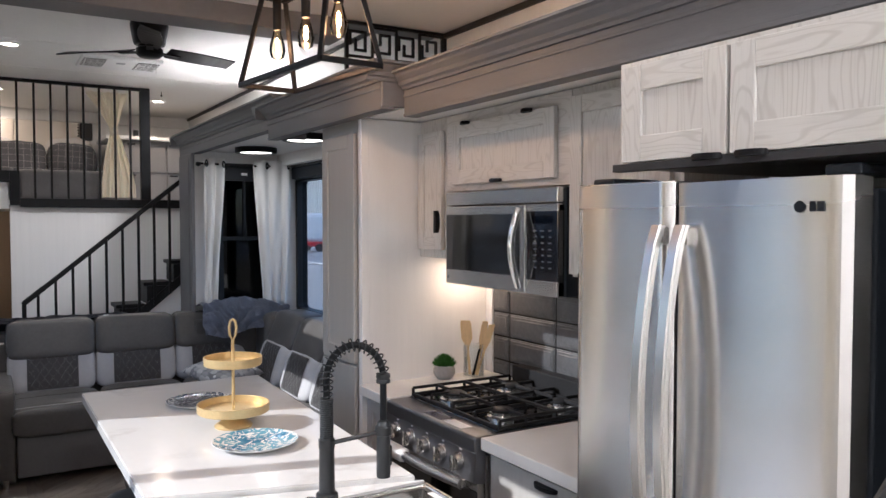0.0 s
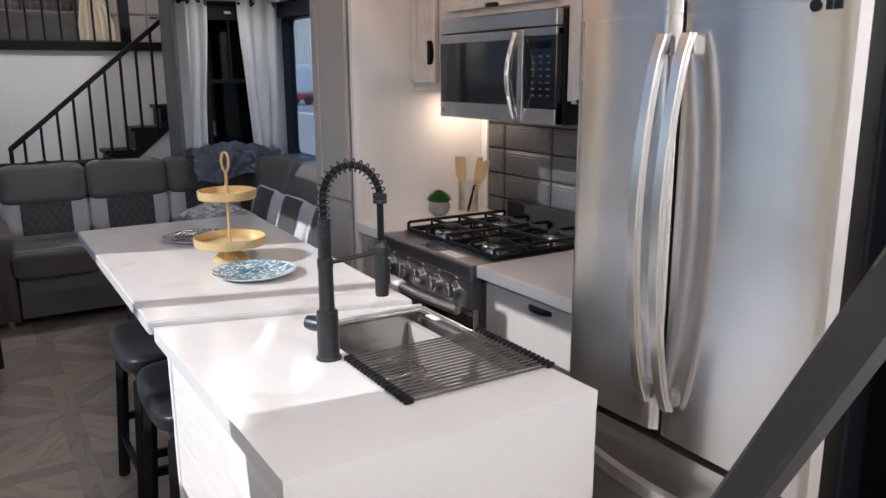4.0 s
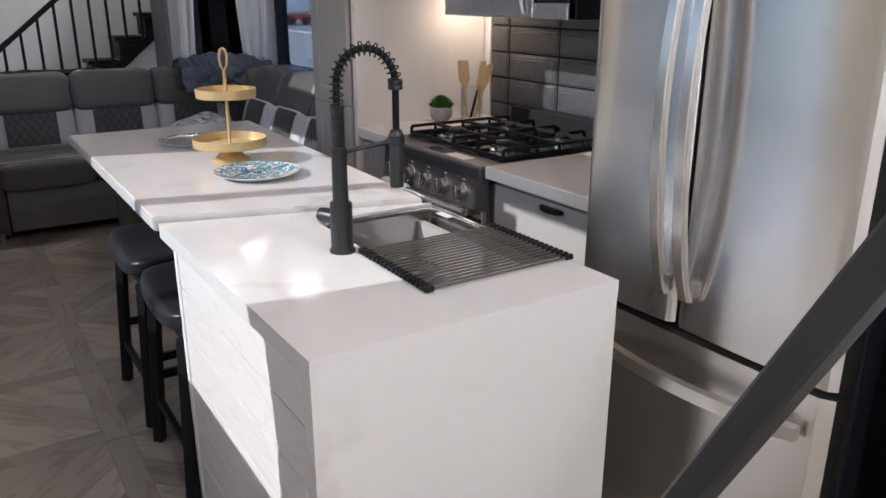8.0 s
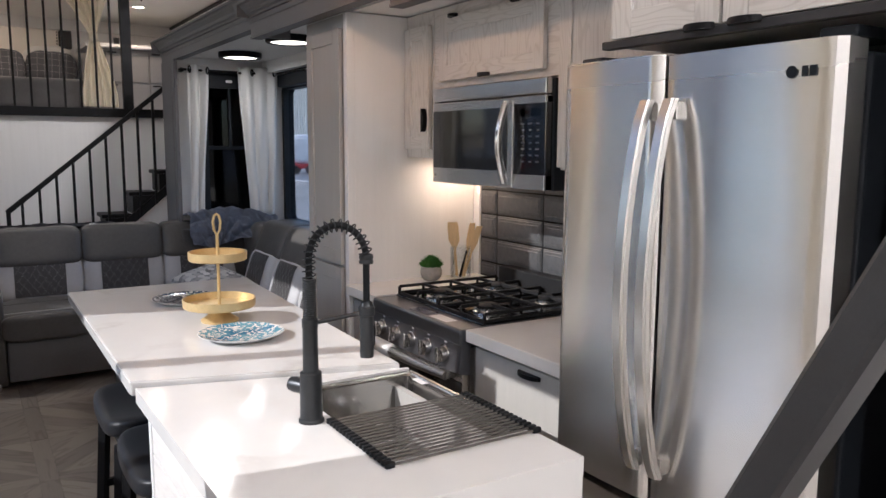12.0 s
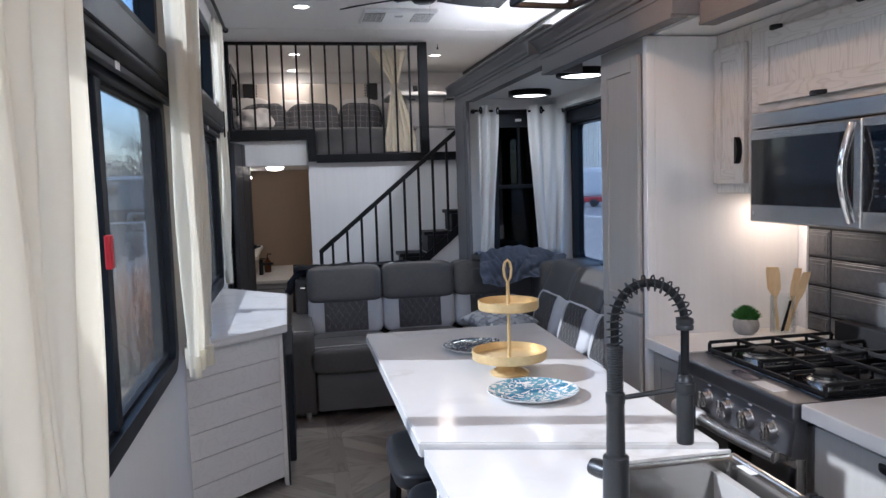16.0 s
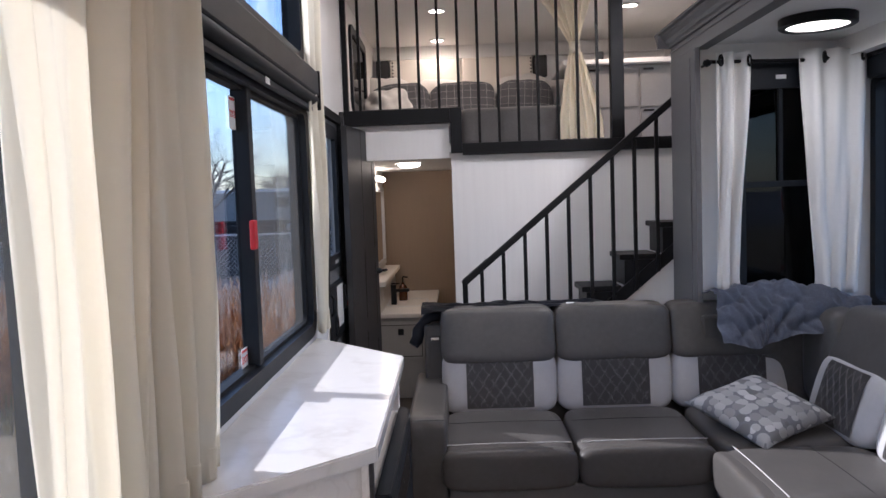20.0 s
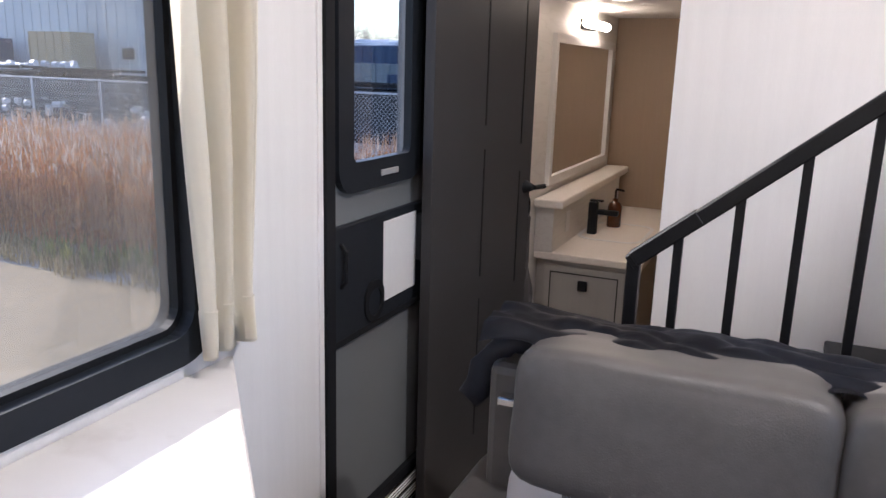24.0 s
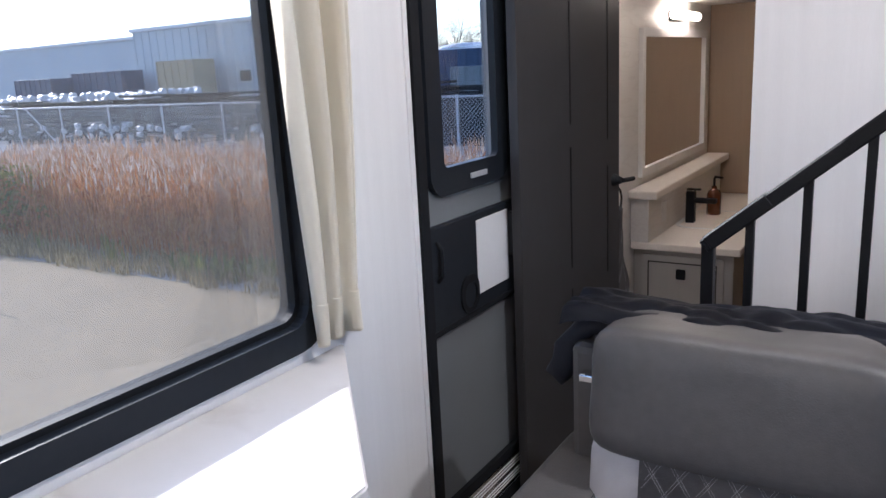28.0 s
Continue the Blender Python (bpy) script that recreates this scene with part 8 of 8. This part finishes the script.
M["dull_steel"] = material("grey_roller_door", (0.35, 0.36, 0.38), 0.5, vary=0.06)
M["bright_shed"] = material("white_metal_cladding", (0.56, 0.58, 0.57), 0.5, 0.1, vary=0.05)
crate("skip_bin", "navy open-top waste bin loaded with white wrap", "bin", -28.5, 58, 9.6, 2.8, 3.8, M["navy"], M["plastic_wrap"])
crate("skip_bin", "navy open-top waste bin", "bin", -19, 48, 6.0, 2.4, 1.9, M["navy"])
crate("skip_bin", "navy open-top waste bin by the sheds", "bin", -79, 53, 6.5, 2.6, 3.4, M["navy"])
crate("skip_bin", "navy open-top waste bin by the sheds", "bin", -71, 55, 8.0, 2.6, 3.8, M["navy"])
crate("skip_bin", "tan timber crate by the sheds", "crate", -59, 55, 5.0, 2.6, 4.4, M["yard_tan"])
crate("skip_bin", "grey-green steel tank crate in the yard", "crate", -23.7, 49.5, 4.2, 2.5, 2.5, material("grey_tank", (0.20, 0.23, 0.24), 0.6, vary=0.2))
rr = random.Random(31)
for k in range(70):
    x, y = (rr.uniform(-42, -7), rr.uniform(26, 41)) if k < 46 else (rr.uniform(-44, -20), rr.uniform(27, 36))
    st_ = thing("steel_stack", "stack of dark steel frames lying in the yard", "steel stack", "yard stacks", loc=(x, y, GZ), rz=rr.uniform(-10, 10))
    w = rr.uniform(3, 7)
    for q in range(rr.randint(3, 7)):
        part("beam", bx(-w / 2 + rr.uniform(-0.3, 0.3), w / 2, -0.8, -0.6, 0.1 + q * 0.26, 0.24 + q * 0.26), M["rubber"], st_)
        part("beam", bx(-w / 2, w / 2 + rr.uniform(-0.3, 0.3), 0.6, 0.8, 0.1 + q * 0.26, 0.24 + q * 0.26), M["rubber"], st_)
    for q in range(3):
        part("sleeper", bx(-w / 2 + q * w / 2.2, -w / 2 + q * w / 2.2 + 0.15, -0.9, 0.9, 0.0, 0.1), M["rubber"], st_)
hw = bmesh.new()
for k in range(640):
    if k < 240:
        x, y, r_ = rr.uniform(-38, -14), rr.uniform(25, 31), 0.12
    else:
        x, y, r_ = rr.uniform(-62, -44), rr.uniform(36, 44), 0.26
    z = GZ + r_ + rr.uniform(0, r_ * 6)
    tube(hw, [(x, y, z), (x + r_ * 1.5, y + rr.uniform(-0.1, 0.1), z + rr.uniform(-0.2, 0.2) * r_)], r_, 9)
tagged(obj("wheel_hubs", hw, M["galv"]), "pile of small metal hubs in the yard", "scrap", kind="stuff")
def shed(name, label, x0, x1, y0, y1, h, m, ribs):
    s = thing(name, label, "building")
    part("wall", bx(x0, x1, y0, y1, GZ - 0.02, GZ + h), m, s)
    part("roof", bx(x0 - 0.3, x1 + 0.3, y0 - 0.3, y1 + 0.3, GZ + h, GZ + h + 0.35, 0.05), M["plastic_wrap"], s)
    if ribs:
        k = x0
        rm = bmesh.new()
        while k < x1:
            box(rm, k, k + 0.12, y0 - 0.06, y0, GZ, GZ + h - 0.02)
            k += ribs
        part("cladding_ribs", rm, m, s)
    part("door", bx(x0 + 4, x0 + 8, y0 - 0.1, y0 - 0.02, GZ, GZ + 3.2, 0.02), M["charcoal"], s)
    for q in range(3):
        part("vent_box", bx(x0 + 6 + q * 9, x0 + 7.4 + q * 9, y0 - 0.12, y0 - 0.02, GZ + 2.2, GZ + 3.2, 0.02), M["dark_plastic"], s)
    return s
shed("warehouse", "long low pale-grey warehouse beyond the yard", -150, -71.5, 66, 80, 7.6, material("grey_cladding", (0.50, 0.53, 0.55), 0.6, vary=0.08), 0)
shed("warehouse", "pale metal shed beyond the yard", -70, -48, 58, 74, 7.6, M["shed"], 1.2)
shed("warehouse", "flat-roofed open shed in the distance", -34, 20, 84, 96, 3.8, material("dull_cladding", (0.24, 0.25, 0.25), 0.7, vary=0.1), 0)
# corrugated white building and yellow racks seen through the slide-out window
bs_ = thing("metal_building", "tall white corrugated metal building", "building", loc=(45, 90, GZ), rz=-78)
part("wall", bx(-40, 62, 0, 24, -0.02, 11.2), M["bright_shed"], bs_)
rm = bmesh.new()
for k in range(170):
    box(rm, -40 + k * 0.6, -39.74 + k * 0.6, -0.16, 0.0, 0, 11.2)
part("cladding_ribs", rm, M["bright_shed"], bs_)
part("roof", bx(-40.6, 62.6, -0.7, 24.6, 11.2, 11.9, 0.05), M["plastic_wrap"], bs_)
part("down_pipe", bx(0.3, 0.6, -0.5, -0.2, 0, 11.2, 0.05), M["plastic_wrap"], bs_)
part("door", bx(22, 28, -0.3, -0.17, 0, 5.0, 0.05), M["dull_steel"], bs_)
M["yellow"] = material("yellow_steel", (0.50, 0.38, 0.07), 0.5, vary=0.15)
for k, (px_, py_, w, h_, n_) in enumerate(((33.2, 79.5, 3.0, 3.6, 3), (36.4, 78.0, 3.0, 4.2, 3), (41.0, 74.5, 7.0, 6.2, 6), (47.5, 70.0, 6.0, 5.4, 5))):
    rk_ = thing("storage_rack", "yellow steel storage rack in the yard", "rack", "yard racks", loc=(px_, py_, GZ), rz=-30)
    for sx in (-1, 0, 1):
        for sy in (-1, 1):
            part("upright", bx(sx * w / 2 - 0.12, sx * w / 2 + 0.12, sy * 0.8 - 0.1, sy * 0.8 + 0.1, 0, h_ - 0.4 * (sx == 0)), M["yellow"], rk_)
    for q in range(n_):
        z = 0.6 + q * (h_ - 0.9) / n_
        part("shelf_beam", bx(-w / 2, w / 2, -0.95, -0.80, z, z + 0.16), M["yellow"], rk_)
        if k > 1:
            part("load", bx(-w / 2 - 0.6, w / 2 + 0.3 + 0.4 * (q % 2), -0.6, 0.6, z + 0.17, z + 0.42, 0.03), M["galv"], rk_)
for px_, py_, w, nm, m_ in ((38.5, 74.0, 7.0, "silver pipes lying in the yard", "galv"), (30.0, 62.0, 4.5, "dark beams lying in the yard", "rubber")):
    g_ = thing("pipe_pile", nm, "pipes", "yard piles", loc=(px_, py_, GZ), rz=-20)
    for q in range(5):
        part("pipe", tube(bmesh.new(), [(-w / 2 + 0.2 * q, -0.5 + 0.25 * q, 0.25), (w / 2 - 0.1 * q, -0.5 + 0.25 * q, 0.25)], 0.22, 8), M[m_], g_)
cv_ = thing("covered_load", "red and white wrapped goods on the ground", "goods", loc=(40.5, 72.5, GZ), rz=-20)
part("red_base", bx(-1.6, 1.6, -0.5, 0.5, 0, 0.5, 0.05), M["red"], cv_)
part("white_top", bx(-2.8, 0.4, -0.45, 0.45, 0.5, 0.9, 0.06), M["plastic_wrap"], cv_)
# shrink-wrapped load on a red trailer behind the fence
wl = thing("wrapped_load", "white wrapped load on a red low trailer", "trailer", loc=(26.0, 64.0, GZ), rz=-25)
wp = pillow_mesh(3.4, 2.2, 2.6, 6, 5, seed=3, wob=0.05)
for v in wp.verts:
    v.co.z += 2.1
part("wrapped_box", wp, M["plastic_wrap"], wl)
part("red_bed", bx(-3.4, 3.4, -1.1, 1.1, 0.45, 0.85, 0.05), M["red"], wl)
for x in (-1.2, 0.0, 1.2):
    for y in (-1.0, 1.0):
        part("wheel", tube(bmesh.new(), [(x, y - 0.12, 0.36), (x, y + 0.12, 0.36)], 0.36, 14), M["rubber"], wl)
# bare winter trees
from mathutils import Quaternion


def bare_tree(name, label, x, y, h, seed):
    rr = random.Random(seed)
    t = thing(name, label, "tree", "bare trees", loc=(x, y, GZ))
    bm, tv, tf = bmesh.new(), [], []

    def twig(p, d, L, w, depth):
        q, side = p.copy(), d.orthogonal().normalized()
        side.rotate(Quaternion(d, rr.uniform(0, math.tau)))
        i = len(tv)
        tv.extend([q - side * w, q + side * w])
        for k in range(3):
            d = (d + Vector((rr.uniform(-1, 1), rr.uniform(-1, 1), rr.uniform(-0.3, 0.7))) * 0.2).normalized()
            q = q + d * L / 3
            u = w * (0.8 - 0.28 * k)
            tv.extend([q - side * u, q + side * u])
            tf.append((i + 2 * k, i + 2 * k + 1, i + 2 * k + 3, i + 2 * k + 2))
            if depth:
                for e in range(2):
                    twig(q, fan(d, rr.uniform(0.4, 0.9)), L * rr.uniform(0.4, 0.65), u * 0.7, depth - 1)

    def fan(d, a):
        side = d.orthogonal().normalized()
        side.rotate(Quaternion(d, rr.uniform(0, math.tau)))
        return (d * math.cos(a) + side * math.sin(a)).normalized()

    def limb(p, d, L, r, depth):
        pts, rad, q = [p], [r], p.copy()
        for k in range(5):
            d = (d + Vector((rr.uniform(-1, 1), rr.uniform(-1, 1), rr.uniform(-0.4, 0.4))) * 0.16).normalized()
            q = q + d * L / 5
            pts.append(q.copy())
            rad.append(r * (1 - 0.62 * (k + 1) / 5))
        tube(bm, pts, rad, 6, cap=False)
        for i in (2, 3, 3, 4, 4, 5, 5):
            nd = fan(d, rr.uniform(0.5, 1.05))
            if depth:
                limb(pts[i], nd, L * rr.uniform(0.5, 0.72), rad[i] * 0.6, depth - 1)
            else:
                twig(pts[i], nd, L * rr.uniform(0.6, 1.0), rad[i] * 0.55, 2)

    trunk = [Vector((0.05 * h * 0.03 * k, 0, -0.1 + h * 0.07 * k)) for k in range(5)]
    tube(bm, trunk, [h * 0.026, h * 0.021, h * 0.019, h * 0.018, h * 0.015], 10, cap=False)
    for k in range(8):
        a = math.tau * k / 8 + rr.uniform(-0.3, 0.3)
        tilt = 0.15 if k == 0 else rr.uniform(0.6, 1.15)
        limb(trunk[2 + k % 3], Vector((math.cos(a) * math.sin(tilt), math.sin(a) * math.sin(tilt), math.cos(tilt))), h * rr.uniform(0.34, 0.44), h * 0.010, 1)
    part("trunk", bm, M["bark"], t)
    me = bpy.data.meshes.new("crown")
    me.from_pydata([tuple(v) for v in tv], [], tf)
    me.materials.append(M["bark"])
    ob = new("crown", me)
    ob.parent = t
    ob["label"] = "bare twigs"
    return t
M["bark"] = material("grey_bark", (0.13, 0.105, 0.085), 0.9, vary=0.3, fine=20, stretch=(4, 4, 1))
bare_tree("bare_tree", "large leafless tree standing in the yard", -12.5, 40, 9.0, 5)
bare_tree("bare_tree", "leafless tree far off", -52, 92, 12, 6)
bare_tree("bare_tree", "leafless tree far off", -16, 100, 15, 8)
# distant woods
rr = random.Random(51)
vs, fs = [], []
def sliver(p, q, w):
    i = len(vs)
    s_ = Vector((w, 0, 0))
    vs.extend([p - s_, p + s_, q + s_ * 0.4, q - s_ * 0.4])
    fs.append((i, i + 1, i + 2, i + 3))
for k in range(520):
    x, y = rr.uniform(-270, 160), rr.uniform(122, 170)
    h_ = rr.uniform(6, 10) * (1 + 0.4 * noise.noise(Vector((x * 0.03, y * 0.03, 2))))
    b0 = Vector((x, y, GZ))
    sliver(b0, b0 + Vector((rr.uniform(-0.4, 0.4), 0, h_ * 0.7)), 0.11)
    for q in range(9):
        z, a_ = h_ * rr.uniform(0.15, 0.6), rr.uniform(-1.2, 1.2)
        L = h_ * rr.uniform(0.22, 0.4)
        p1 = b0 + Vector((math.sin(a_) * L, rr.uniform(-0.5, 0.5) * L, z + math.cos(a_) * L))
        sliver(b0 + Vector((0, 0, z)), p1, 0.06)
        for e in range(7):
            u = rr.uniform(0.4, 1.0)
            p0 = b0.lerp(p1, u) + Vector((0, 0, z * (1 - u)))
            a2 = a_ + rr.uniform(-1.0, 1.0)
            L2 = L * rr.uniform(0.25, 0.55)
            sliver(p0, p0 + Vector((math.sin(a2) * L2, 0, math.cos(a2) * L2)), rr.uniform(0.025, 0.05))
me = bpy.data.meshes.new("distant_woods")
me.from_pydata([tuple(v) for v in vs], [], fs)
# bark colour paled to stand for the haze of distance
me.materials.append(material("far_bark", (0.24, 0.205, 0.185), 0.9, vary=0.3, scale=0.2))
tagged(new("distant_woods", me), "bare brown woods on the horizon", "woods", kind="stuff")
# black trailer chassis and parked vehicles by the fence
for k, x in enumerate((-16.5, -13.2, -5.6)):
    v = thing("parked_truck", "dark parked truck behind the fence" if k else "black parked van behind the fence", "truck", "parked trucks", loc=(x, 30.5 + k, GZ), rz=8 * k)
    part("body", bx(-1.0, 1.0, -2.4, 1.2, 0.45, 1.05, 0.15), M["rubber"], v)
    part("cab", bx(-0.9, 0.9, -1.0, 1.0, 1.05, 1.75, 0.22), M["dark_plastic"], v)
    part("windscreen", bx(-0.75, 0.75, -1.06, -1.0, 1.15, 1.6, 0.02), M["black_gloss"], v)
    for sx in (-1, 1):
        for y in (-1.6, 0.7):
            w = smooth(part("wheel", tube(bmesh.new(), [(sx * 0.95 - 0.11, y, 0.36), (sx * 0.95 + 0.11, y, 0.36)], 0.36, 20), M["rubber"], v))
            part("rim", tube(bmesh.new(), [(sx * 0.95 - 0.115, y, 0.36), (sx * 0.95 + 0.115, y, 0.36)], 0.2, 14), M["galv"], w)

# ---- parquet pieces of the floor ----
def clip(poly, nx, ny, c):
    """The part of a flat polygon where nx*x + ny*y <= c."""
    out = []
    for (ax, ay), (bx_, by_) in zip(poly, poly[1:] + poly[:1]):
        da, db = nx * ax + ny * ay - c, nx * bx_ + ny * by_ - c
        if da <= 0:
            out.append((ax, ay))
        if (da < 0 < db) or (db < 0 < da):
            k = da / (da - db)
            out.append((ax + (bx_ - ax) * k, ay + (by_ - ay) * k))
    return out


def to_room(poly):
    for nx, ny, c in ((-1, 0, -WL), (1, 0, 2.13), (0, -1, -YF), (0, 1, 7.14)):
        poly = clip(poly, nx, ny, c)
        if len(poly) < 3:
            return []
    return poly


def plank_material(name, by_object):
    m = oak(name, (0.31, 0.27, 0.23), (0.215, 0.182, 0.152), "x", 0.42, 0.3)
    n, l = m.node_tree.nodes, m.node_tree.links
    b = n["Principled BSDF"]
    src = b.inputs["Base Color"].links[0].from_socket
    pick = n.new("ShaderNodeObjectInfo" if by_object else "ShaderNodeNewGeometry")
    mr, sc = n.new("ShaderNodeMapRange"), n.new("ShaderNodeVectorMath")
    mr.inputs[3].default_value, mr.inputs[4].default_value = 0.68, 1.22
    sc.operation = "SCALE"
    l.new(pick.outputs["Random" if by_object else "Random Per Island"], mr.inputs[0])
    l.new(src, sc.inputs[0])
    l.new(mr.outputs[0], sc.inputs["Scale"])
    l.new(sc.outputs[0], b.inputs["Base Color"])
    return m


PITCH, BORDER, GAP = 0.60, 0.085, 0.0012
near_mat, far_mat = plank_material("parquet_plank", True), plank_material("parquet_rest", False)
shapes, rest_v, rest_f = {}, [], []
def lay(poly, angle, single):
    """One plank: its grain runs along angle (degrees)."""
    poly = to_room(poly)
    if len(poly) < 3:
        return
    cx, cy = sum(p[0] for p in poly) / len(poly), sum(p[1] for p in poly) / len(poly)
    poly = [(cx + (x - cx) * (1 - GAP / max(0.03, math.hypot(x - cx, y - cy))), cy + (y - cy) * (1 - GAP / max(0.03, math.hypot(x - cx, y - cy)))) for x, y in poly]
    if not single:
        i, n_ = len(rest_v), len(poly)
        rest_v.extend([(x, y, -0.004) for x, y in poly] + [(x, y, 0.0) for x, y in poly])
        rest_f.append(tuple(range(i + n_, i + 2 * n_)))
        rest_f.extend((i + k, i + (k + 1) % n_, i + n_ + (k + 1) % n_, i + n_ + k) for k in range(n_))
        return
    c, s = math.cos(radians(-angle)), math.sin(radians(-angle))
    loc = [(round((x - cx) * c - (y - cy) * s, 4), round((x - cx) * s + (y - cy) * c, 4)) for x, y in poly]
    key = tuple(loc)
    m = pose(cx, cy, 0, 0, 0, angle)
    if key in shapes:
        again(shapes[key], "plank", floor, m)
    else:
        shapes[key] = part("plank", prism(bmesh.new(), loc, -0.004, 0.0), near_mat, floor)
        shapes[key].matrix_local = m


rows_y = [YF + 0.02 + k * PITCH for k in range(16)]
cols_x = [0.27 + k * PITCH for k in range(-2, 5)]
h = BORDER / 2
for i, x in enumerate(cols_x):
    for j, y in enumerate(rows_y):
        single = x < 0.3 and 1.0 < y < 6.1
        lay([(x - h, y - h), (x + h, y - h), (x + h, y + PITCH - h), (x - h, y + PITCH - h)], 90, single)
        lay([(x + h, y - h), (x + PITCH - h, y - h), (x + PITCH - h, y + h), (x + h, y + h)], 0, single)
        x0, x1, y0, y1 = x + h, x + PITCH - h, y + h, y + PITCH - h
        mx, my, L = (x0 + x1) / 2, (y0 + y1) / 2, (x1 - x0) / math.sqrt(2)
        tilt = 45 if (i + j) % 2 else -45
        ux, uy = math.cos(radians(tilt)), math.sin(radians(tilt))
        vx, vy = -uy, ux
        n_ = 6
        w = 2 * L / n_
        for k in range(n_):
            a0, a1 = -L + k * w, -L + (k + 1) * w
            p = [(x0, y0), (x1, y0), (x1, y1), (x0, y1)]
            p = clip(p, -vx, -vy, -(vx * mx + vy * my) - a0)
            p = clip(p, vx, vy, (vx * mx + vy * my) + a1) if len(p) > 2 else p
            if len(p) > 2:
                lay(p, tilt, single)
me = bpy.data.meshes.new("planks")
me.from_pydata(rest_v, [], rest_f)
me.materials.append(far_mat)
ob = new("planks", me)
ob.parent = floor
tagged(ob, kind="stuff")
